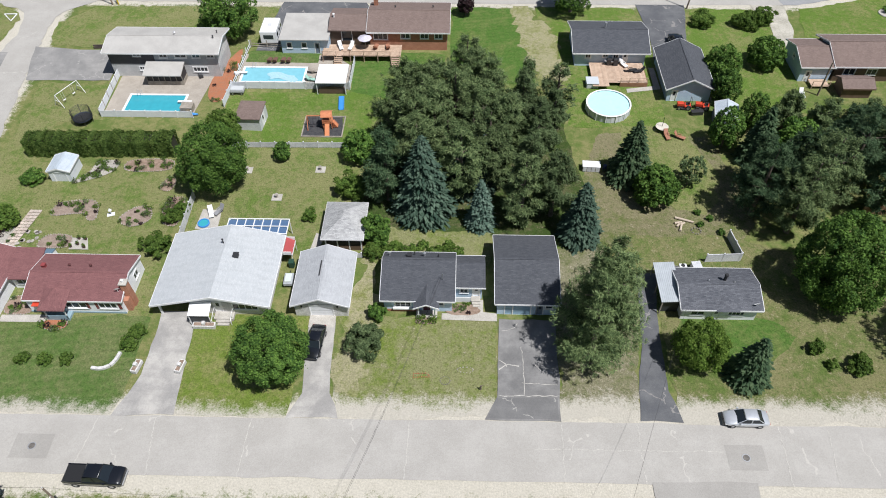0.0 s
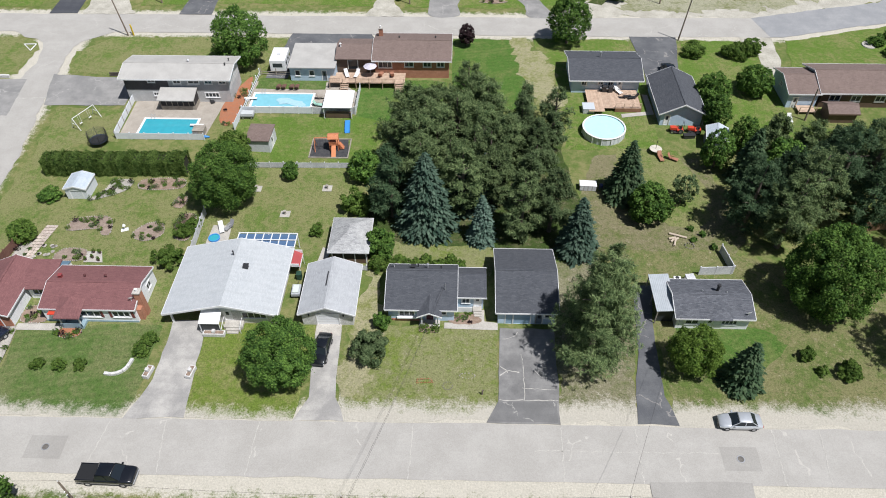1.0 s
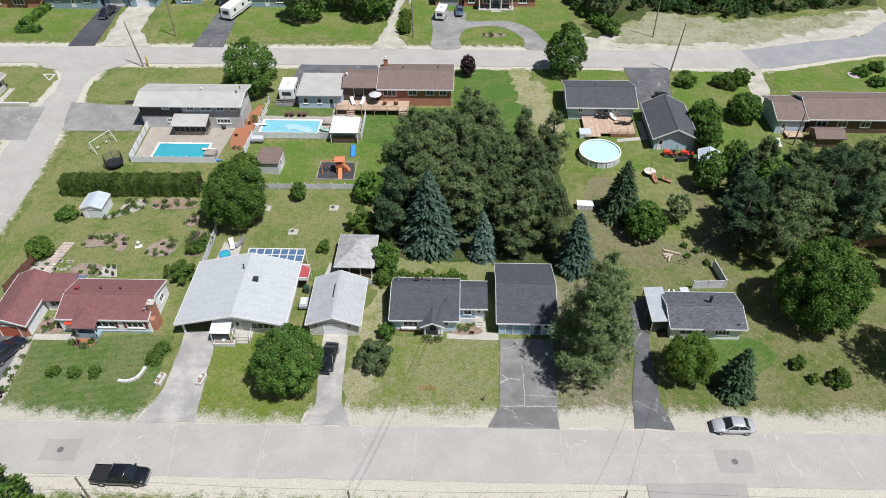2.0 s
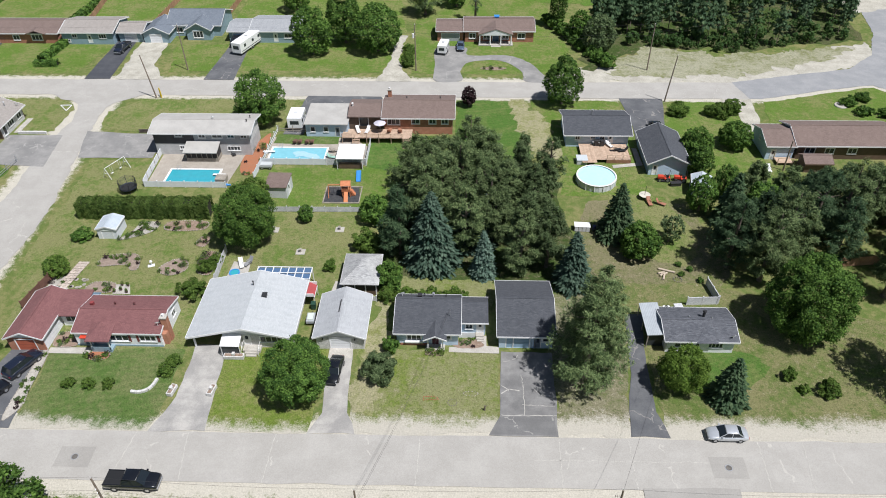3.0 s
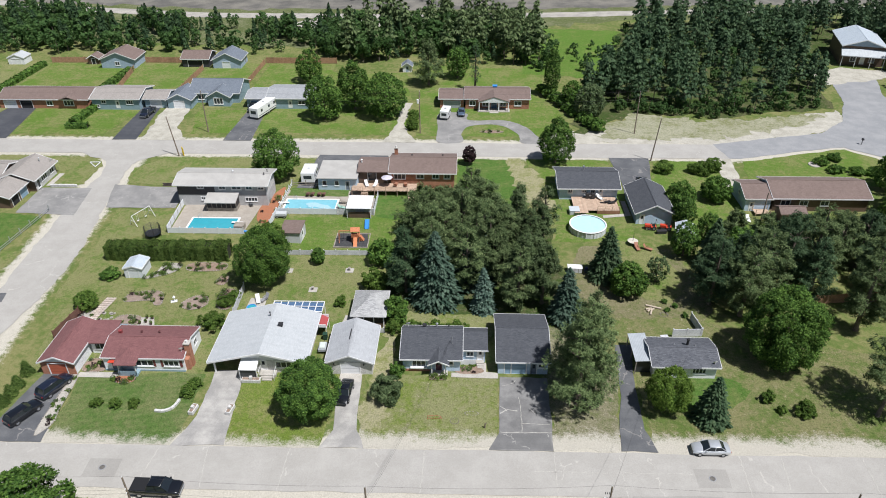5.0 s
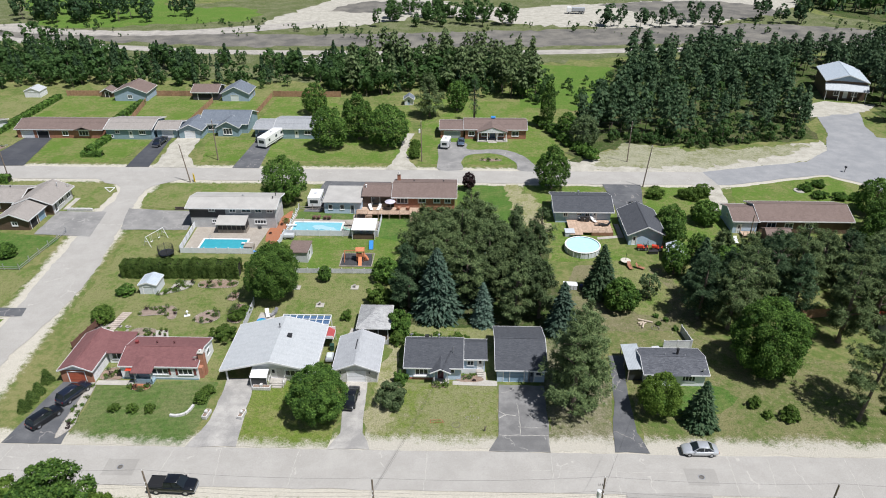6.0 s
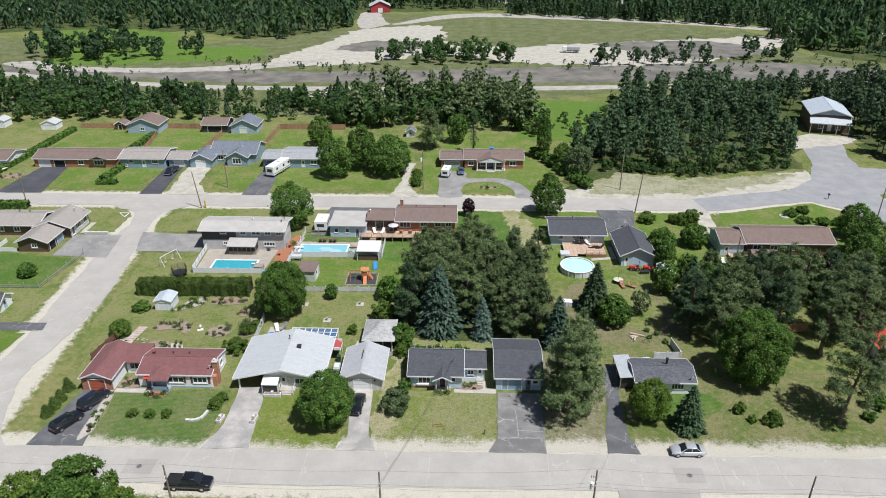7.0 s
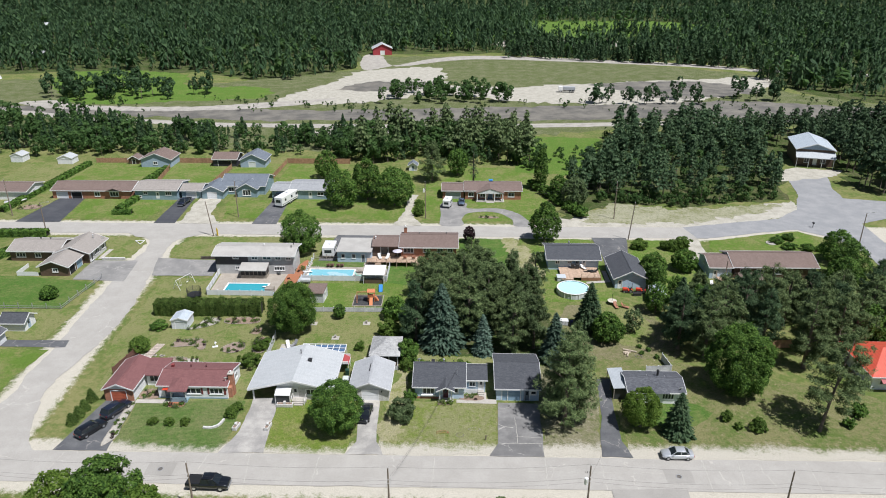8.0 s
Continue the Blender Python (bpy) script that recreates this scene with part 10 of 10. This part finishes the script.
def swing_frame(x, y, rz):
    s = root("swing_set", x, y, 0.04, rz, "white tubular swing set on the grass", "swing set")
    for xx in (-2.2, 2.2):
        bm = bmesh.new()
        tube(bm, (xx, 0, 2.1), (xx, -1.0, 0), 0.05)
        tube(bm, (xx, 0, 2.1), (xx, 1.0, 0), 0.05)
        tube(bm, (xx, -0.5, 1.05), (xx, 0.5, 1.05), 0.04)
        part("a_frame", bm, PLASTIC_WHITE, s)
    bm = bmesh.new()
    tube(bm, (-2.2, 0, 2.1), (2.2, 0, 2.1), 0.05)
    part("top_bar", bm, PLASTIC_WHITE, s)
    for xx in (-1.0, 0.9):
        bm = bmesh.new()
        tube(bm, (xx - 0.2, 0, 2.1), (xx - 0.2, 0, 0.55), 0.015, n=5)
        tube(bm, (xx + 0.2, 0, 2.1), (xx + 0.2, 0, 0.55), 0.015, n=5)
        box(bm, xx - 0.24, xx + 0.24, -0.1, 0.1, 0.5, 0.55)
        part("swing", bm, PLASTIC_WHITE, s)


swing_frame(-62.2, 89.6, 65)


def trampoline(x, y):
    t = root("trampoline", x, y, 0.04, 0, "dark netted trampoline beside the fence", "trampoline")
    bm = bmesh.new()
    tube(bm, (0, 0, 0.72), (0, 0, 0.76), 1.2, 1.2, 22)
    part("mat", bm, BLACK_METAL, t)
    bm = bmesh.new()
    rings = [[bm.verts.new((r * math.cos(0.2856 * i), r * math.sin(0.2856 * i), z)) for i in range(22)] for r, z in ((1.21, 0.7), (1.42, 0.7), (1.42, 0.79), (1.21, 0.79))]
    for q in range(4):
        for i in range(22):
            a, b = rings[q], rings[(q + 1) % 4]
            bm.faces.new((a[i], a[(i + 1) % 22], b[(i + 1) % 22], b[i]))
    bmesh.ops.recalc_face_normals(bm, faces=bm.faces[:])
    part("pad", bm, plain("pad_dark", (0.03, 0.04, 0.06), 0.6), t)
    bm = bmesh.new()
    for k in range(9):
        for i in range(22):
            a, b, z = 0.2856 * i, 0.2856 * (i + 1), 0.8 + 0.17 * k
            tube(bm, (1.46 * math.cos(a), 1.46 * math.sin(a), z), (1.46 * math.cos(b), 1.46 * math.sin(b), z), 0.018, n=3)
    for i in range(44):
        a = 0.1428 * i
        tube(bm, (1.46 * math.cos(a), 1.46 * math.sin(a), 0.8), (1.46 * math.cos(a), 1.46 * math.sin(a), 2.16), 0.016, n=3)
    part("safety_net", bm, BLACK_METAL, t, "black mesh safety net")
    for i in range(6):
        a = 2 * math.pi * i / 6
        bm = bmesh.new()
        tube(bm, (1.44 * math.cos(a), 1.44 * math.sin(a), 0), (1.5 * math.cos(a), 1.5 * math.sin(a), 2.3), 0.035, n=6)
        part("pole", bm, BLACK_METAL, t)


trampoline(-57.9, 84.0)

# canopy over the poolside bar
cn = root("poolside_canopy", -20.7, 93.6, 0, 0, "white flat-topped canopy beside the pool", "canopy")
bm = bmesh.new()
slab(bm, [(-2.4, -2.4, 2.35), (2.4, -2.4, 2.35), (2.4, 2.5, 2.5), (-2.4, 2.5, 2.5)], 0.1)
part("roof", bm, PLASTIC_WHITE, cn)
for x in (-2.3, 2.2):
    for y in (-2.3, 2.3):
        part("post", cubes((x, x + 0.1, y, y + 0.1, 0.09, 2.24)), WHITE, cn)
part("counter", cubes((-2.1, 2.1, -2.0, -1.5, 0.09, 1.05)), BROWN_SIDING, cn)
ct = root("covered_trailer", -35.8, 91.6, 0.05, 0, "small grey covered utility cart", "cart")
part("body", rounded((-1.1, 1.1, -0.65, 0.65, 0.4, 0.8), r=0.12), plain("cart_grey", (0.35, 0.36, 0.36), 0.6), ct)
part("cover", rounded((-1.0, 1.0, -0.55, 0.55, 0.801, 1.0), r=0.09), plain("cart_cover", (0.5, 0.52, 0.52), 0.6), ct)
for xx in (-0.7, 0.7):
    for s in (-1, 1):
        wheel(ct, xx, s * 0.6, 0.25, 0.16)
kb = root("pool_box", -42.6, 87.0, 0.09, 0, "grey-brown storage box beside the pool", "storage box")
part("body", rounded((-0.9, 0.9, -0.8, 0.8, 0, 0.9), r=0.05), GREYWOOD, kb)
part("lid", rounded((-0.95, 0.95, -0.85, 0.85, 0.901, 0.98), r=0.03), GREYWOOD, kb)
ky = root("kayak", -42.2, 85.9, 0.09, -6, "blue and yellow kayak lying by the fence", "kayak")
bm = bmesh.new()
loft(bm, [[(x, w * math.cos(a), 0.16 + 0.15 * math.sin(a)) for a in (k * math.pi / 4 for k in range(8))] for x, w in ((-1.5, 0.03), (-0.9, 0.26), (0, 0.34), (0.9, 0.26), (1.5, 0.03))])
part("hull", bm, PLASTIC_BLUE, ky)
part("cockpit", rounded((-0.45, 0.45, -0.2, 0.2, 0.29, 0.36), r=0.03), plain("kayak_yellow", (0.6, 0.45, 0.04), 0.5), ky)


def tractor(x, y, rz, label, mate):
    t = root("lawn_tractor", x, y, 0.0, rz, label, "lawn tractor")
    part("hood", rounded((0.2, 1.2, -0.35, 0.35, 0.5, 1.0), r=0.08), mate, t)
    part("fender", rounded((-0.9, 0.1, -0.55, 0.55, 0.5, 0.72), r=0.06), mate, t)
    part("seat", rounded((-0.6, -0.15, -0.25, 0.25, 0.721, 0.85), (-0.65, -0.55, -0.25, 0.25, 0.851, 1.2), r=0.03), BLACK_METAL, t)
    part("mower_deck", rounded((-0.3, 0.6, -0.65, 0.65, 0.15, 0.32), r=0.05), BLACK_METAL, t)
    bm = bmesh.new()
    tube(bm, (0.2, 0, 0.9), (-0.02, 0, 1.2), 0.03)
    tube(bm, (-0.02, 0, 1.2), (-0.05, 0, 1.23), 0.18, 0.18, 12)
    part("steering_wheel", bm, BLACK_METAL, t)
    bm = bmesh.new()
    tube(bm, (-0.8, -0.5, 0.6), (-0.8, -0.5, 1.9), 0.03)
    tube(bm, (-0.8, 0.5, 0.6), (-0.8, 0.5, 1.9), 0.03)
    tube(bm, (-0.8, -0.5, 1.9), (-0.8, 0.5, 1.9), 0.03)
    part("roll_bar", bm, BLACK_METAL, t)
    for xx, r in ((-0.5, 0.42), (0.85, 0.28)):
        for s in (-1, 1):
            wheel(t, xx, s * 0.52, r, 0.24)


tractor(34.4, 88.9, 175, "orange-red lawn tractor beside the garage", PLASTIC_RED)
tractor(37.2, 88.8, 170, "red lawn tractor beside the garage", PLASTIC_RED)
bx = root("storage_bin", 36.0, 87.4, 0.0, 5, "black plastic storage bin on the grass", "storage bin")
part("body", rounded((-0.9, 0.9, -0.35, 0.35, 0, 0.55), r=0.06), BLACK_METAL, bx)
part("lid", rounded((-0.95, 0.95, -0.4, 0.4, 0.551, 0.65), r=0.03), BLACK_METAL, bx)
bo = root("white_boat", 37.0, 102.4, 0.08, 100, "white overturned boat hull behind the garage", "boat")
bm = bmesh.new()
loft(bm, [[(x, w * math.cos(a), 0.02 + h * math.sin(a)) for a in (k * math.pi / 6 for k in range(7))] for x, w, h in ((-2.0, 0.75, 0.6), (-0.5, 0.85, 0.75), (0.9, 0.6, 0.7), (1.9, 0.05, 0.3))])
part("hull", bm, PLASTIC_WHITE, bo)


def parasol_table(x, y):
    t = root("garden_table", x, y, 0.04, 0, "round pale table with a closed parasol pole", "garden table")
    bm = bmesh.new()
    tube(bm, (0, 0, 0.7), (0, 0, 0.75), 0.95, 0.95, 22)
    part("tabletop", bm, surface("table_pale", (0.5, 0.46, 0.38), (0.58, 0.54, 0.46)), t)
    bm = bmesh.new()
    tube(bm, (0, 0, 0), (0, 0, 2.4), 0.04)
    part("pole", bm, BLACK_METAL, t)
    for k in range(4):
        a = k * math.pi / 2 + 0.4
        bm = bmesh.new()
        tube(bm, (0.6 * math.cos(a), 0.6 * math.sin(a), 0), (0.5 * math.cos(a), 0.5 * math.sin(a), 0.7), 0.03)
        part("leg", bm, BLACK_METAL, t)


parasol_table(29.9, 83.4)
for x, y, r in ((30.4, 81.8, 10), (32.2, 81.6, 60)):
    lounge_chair(x, y, r, plain("rust_chair", (0.35, 0.16, 0.10), 0.6), "rusty garden chair by the round table", 0.05)


def parasol(x, y, z, label):
    p = root("parasol", x, y, z, 0, label, "parasol")
    bm = bmesh.new()
    tube(bm, (0, 0, 0), (0, 0, 2.2), 0.03)
    part("pole", bm, GALV, p)
    bm = bmesh.new()
    tube(bm, (0, 0, 1.8), (0, 0, 2.25), 1.2, 0.05, 8)
    part("canopy", bm, surface("parasol_lilac", (0.48, 0.45, 0.52), (0.58, 0.55, 0.60), 2.0), p)


parasol(-16.4, 103.0, 1.165, "grey-lilac parasol on the wooden deck")


def grill(x, y, z, rz, label):
    g = root("gas_grill", x, y, z, rz, label, "gas grill")
    part("lid", rounded((-0.4, 0.4, -0.28, 0.28, 0.801, 1.15), r=0.1), BLACK_METAL, g)
    part("cabinet", rounded((-0.38, 0.38, -0.25, 0.25, 0.05, 0.8), r=0.02), BLACK_METAL, g)
    for x0 in (-0.8, 0.42):
        part("side_shelf", cubes((x0, x0 + 0.38, -0.22, 0.22, 0.76, 0.8)), GALV, g)


grill(24.0, 99.2, 0.765, 0, "black covered gas grill on the deck")
grill(25.0, 99.1, 0.765, 8, "black covered gas grill on the deck")
lounge_chair(27.4, 97.4, 100, BLACK_METAL, "dark garden chair on the deck", 0.765)
lounge_chair(28.6, 97.2, -80, BLACK_METAL, "dark garden chair on the deck", 0.765)

# rear of the small house: heat pump, table, logs, fire ring
ac = root("heat_pump", 27.6, 56.2, 0.04, 0, "pale heat pump with a dark fan on a pad", "heat pump")
part("pad", rounded((-0.9, 0.9, -0.5, 0.6, 0, 0.1), r=0.02), CONCRETE, ac)
part("casing", rounded((-0.45, 0.45, -0.3, 0.3, 0.101, 0.9), r=0.04), PLASTIC_WHITE, ac)
bm = bmesh.new()
tube(bm, (0, 0, 0.901), (0, 0, 0.93), 0.26, 0.26, 14)
part("fan_grille", bm, BLACK_METAL, ac)
gt = root("garden_cabinet", 29.3, 56.3, 0.04, 8, "grey weathered garden cabinet behind the house", "cabinet")
part("body", rounded((-0.5, 0.5, -0.5, 0.5, 0, 0.9), r=0.03), GREY_FENCE, gt)
part("top", rounded((-0.56, 0.56, -0.56, 0.56, 0.901, 0.98), r=0.02), GREY_FENCE, gt)
for i, (x, y, r, L) in enumerate(((28.9, 63.3, 70, 1.3), (28.7, 64.2, 15, 1.0), (29.6, 64.7, -20, 2.4), (29.2, 64.0, 30, 0.8), (28.6, 63.7, 50, 0.7))):
    lg = root("log", x, y, 0.05, r, "pale cut log lying on the grass", "log", "cut logs")
    bm = bmesh.new()
    tube(bm, (-L / 2, 0, 0.16), (L / 2, 0, 0.15), 0.16, 0.14, 10)
    part("bark", bm, surface("pale_log", (0.42, 0.34, 0.26), (0.52, 0.44, 0.35), 3.0), lg)
stone_ring("fire_ring", oval(30.8, 62.8, 0.6, 0.55, 10), "small ring of stones round a fire pit", 0.24, DARK_DIRT, True, "fire pit")
cr = root("storage_crate", 18.4, 74.6, 0.04, -4, "grey-white slatted crate by the spruce", "storage crate")
part("body", rounded((-1.2, 1.2, -0.6, 0.6, 0, 0.9), r=0.04), GREYWOOD, cr)
for k in range(4):
    part("slat", cubes((-1.15 + k * 0.6, -0.65 + k * 0.6, -0.64, -0.605, 0.05, 0.85)), GREY_FENCE, cr)
part("lid", rounded((-1.25, 1.25, -0.65, 0.65, 0.901, 0.96), r=0.02), PLASTIC_WHITE, cr)
dr = root("plastic_drum", 20.3, 74.4, 0.04, 0, "dark blue plastic drum by the crate", "drum")
bm = bmesh.new()
for r0, z0, r1, z1 in ((0.28, 0, 0.3, 0.3), (0.3, 0.3, 0.3, 0.6), (0.3, 0.6, 0.26, 0.9)):
    tube(bm, (0, 0, z0), (0, 0, z1), r0, r1, 14)
part("shell", bm, plain("drum_blue", (0.02, 0.03, 0.12), 0.5), dr)

# front yards


def bench_planter(x, y, rz, label, L=1.6):
    p = root("stone_planter", x, y, 0.045, rz, label, "planter", "stone planters")
    part("trough", rounded((-L / 2, L / 2, -0.35, 0.35, 0, 0.55), r=0.05), PALE_STONE, p)
    part("soil", cubes((-L / 2 + 0.12, L / 2 - 0.12, -0.23, 0.23, 0.551, 0.575)), MULCH, p)
    part("cap_stone", rounded((-0.2, 0.2, -0.2, 0.2, 0.58, 0.95), r=0.06), PALE_STONE, p)


bench_planter(-35.9, 40.7, 80, "pale stone planter at the pale driveway")
bench_planter(-31.0, 40.8, 80, "pale stone planter at the pale driveway")
bench_planter(-29.7, 46.4, 0, "long pale planter under the awning", 2.6)
sw = root("garden_wall", -41.0, 40.5, 0.04, 0, "low curved garden wall of pale stones", "garden wall")
pts = [(0, 0), (0.7, -0.1), (1.4, 0.0), (2.0, 0.35), (2.35, 0.9), (2.5, 1.5), (2.6, 2.1)]
for i, ((ax, ay), (bx2, by2)) in enumerate(zip(pts, pts[1:])):
    L = math.hypot(bx2 - ax, by2 - ay)
    ob = part("wall_stone", rounded((0.01, L - 0.01, -0.17, 0.17, 0, 0.32), r=0.03), PALE_STONE, sw)
    ob.matrix_basis = pose(ax, ay, 0, 0, 0, math.degrees(math.atan2(by2 - ay, bx2 - ax)))
stone_ring("stone_ring", oval(-1.4, 39.8, 0.55, 0.5, 14), "small ring of dark stones on the lawn", 0.16, DARK_DIRT, True, "edging")
stone_ring("stone_ring", [(-4.9, 40.6), (-3.4, 40.7), (-3.1, 40.2), (-4.0, 40.2), (-4.9, 40.1)], "row of reddish stones on the lawn", 0.15, RED_MULCH, True, "edging")
stone_ring("stone_ring", oval(0.8, 41.2, 0.9, 0.35, 14), "flat ring of pale stones on the lawn", 0.18, STONE, True, "edging")
stm = root("tree_stump", 2.5, 38.8, 0.04, 0, "short dark stump on the lawn", "tree stump")
bm = bmesh.new()
tube(bm, (0, 0, 0), (0, 0, 0.9), 0.1, 0.07, 8)
tube(bm, (0, 0, 0.6), (0.3, 0.1, 0.85), 0.05, 0.03, 6)
part("stump", bm, BARK, stm)
jp = root("garden_cart", -20.9, 53.4, 0.04, 92, "grey utility cart parked beside the garage", "cart")
part("box", rounded((-1.1, 0.6, -0.55, 0.55, 0.45, 0.9), r=0.05), GREY_SIDING, jp)
part("load", rounded((-0.9, 0.4, -0.4, 0.4, 0.901, 1.1), r=0.08), plain("tarp_pale", (0.55, 0.6, 0.56), 0.6), jp)
for s in (-1, 1):
    wheel(jp, -0.3, s * 0.6, 0.3, 0.18)
bm = bmesh.new()
tube(bm, (0.6, 0, 0.5), (1.5, 0, 0.4), 0.04)
part("drawbar", bm, BLACK_METAL, jp)
gb = root("garbage_bin", -21.0, 55.8, 0.04, 0, "dark green wheeled garbage bin", "garbage bin")
part("body", rounded((-0.3, 0.3, -0.35, 0.35, 0.05, 0.95), r=0.05), plain("bin_green", (0.02, 0.06, 0.04), 0.5), gb)
part("lid", rounded((-0.33, 0.33, -0.38, 0.38, 0.951, 1.03), r=0.03), plain("bin_green", (0.02, 0.06, 0.04), 0.5), gb)
tp = root("tarp_heap", 3.9, 84.6, 0.04, 20, "pale blue tarp over a heap in the grove", "tarp")
bm = bmesh.new()
bmesh.ops.create_icosphere(bm, subdivisions=2, radius=1.2)
for v in bm.verts:
    v.co.z = max(0.0, v.co.z) * 1.2 + 0.1 * noise.noise(v.co * 2)
part("sheet", bm, plain("tarp_blue", (0.38, 0.48, 0.66), 0.5), tp)
tri = root("lawn_frame", -82.4, 113.8, 0.05, 0, "white triangular frame on the corner lawn", "lawn frame")
for a, b in (((-1.6, 0.7), (0.7, 0.8)), ((0.7, 0.8), (0.6, -1.6)), ((0.6, -1.6), (-1.6, 0.7))):
    bm = bmesh.new()
    tube(bm, (*a, 0.1), (*b, 0.1), 0.09, 0.09, 6)
    part("bar", bm, PLASTIC_WHITE, tri)
mh = root("well_cover", 76.0, 117.0, 0.05, 0, "pale concrete well cover in the lawn", "well cover")
bm = bmesh.new()
tube(bm, (0, 0, 0), (0, 0, 0.15), 1.3, 1.25, 20)
part("lid", bm, CONCRETE, mh)
bm = bmesh.new()
tube(bm, (0.4, 0, 0.151), (0.4, 0, 0.24), 0.2, 0.18, 10)
part("hatch", bm, GALV, mh)
bt = root("motor_boat", -131.0, 141.5, 0.08, 30, "white motor boat on a trailer", "boat")
bm = bmesh.new()
loft(bm, [[(x, w * math.cos(a), 1.0 - h * math.sin(a)) for a in (k * math.pi / 6 for k in range(7))] for x, w, h in ((-2.8, 1.0, 0.55), (-0.5, 1.1, 0.65), (1.5, 0.8, 0.6), (3.0, 0.05, 0.1))])
part("hull", bm, PLASTIC_WHITE, bt)
part("cockpit", rounded((-1.8, 0.4, -0.7, 0.7, 1.0, 1.12), r=0.03), GREY_SIDING, bt)
for s in (-1, 1):
    wheel(bt, -0.8, s * 0.95, 0.33)
box2 = root("mail_box", 91.2, 128.0, 0.06, 0, "dark mail box on a post at the bend", "mail box")
part("post", cubes((-0.06, 0.06, -0.06, 0.06, 0, 1.1)), BLACK_METAL, box2)
part("box", rounded((-0.2, 0.2, -0.3, 0.3, 1.101, 1.5), r=0.06), BLACK_METAL, box2)
for x, y in ((-64.6, 119.0), (-64.2, 118.4)):
    rp = root("marker_post", x, y, 0.04, 0, "yellow plastic marker post by the pole", "marker post", "yellow markers")
    bm = bmesh.new()
    tube(bm, (0, 0, 0), (0, 0, 1.9), 0.12, 0.12, 8)
    part("sleeve", bm, plain("marker_yellow", (0.6, 0.42, 0.02), 0.5), rp)
    bm = bmesh.new()
    tube(bm, (0, 0, 1.901), (0, 0, 2.0), 0.12, 0.03, 8)
    part("cap", bm, plain("marker_yellow", (0.6, 0.42, 0.02), 0.5), rp)
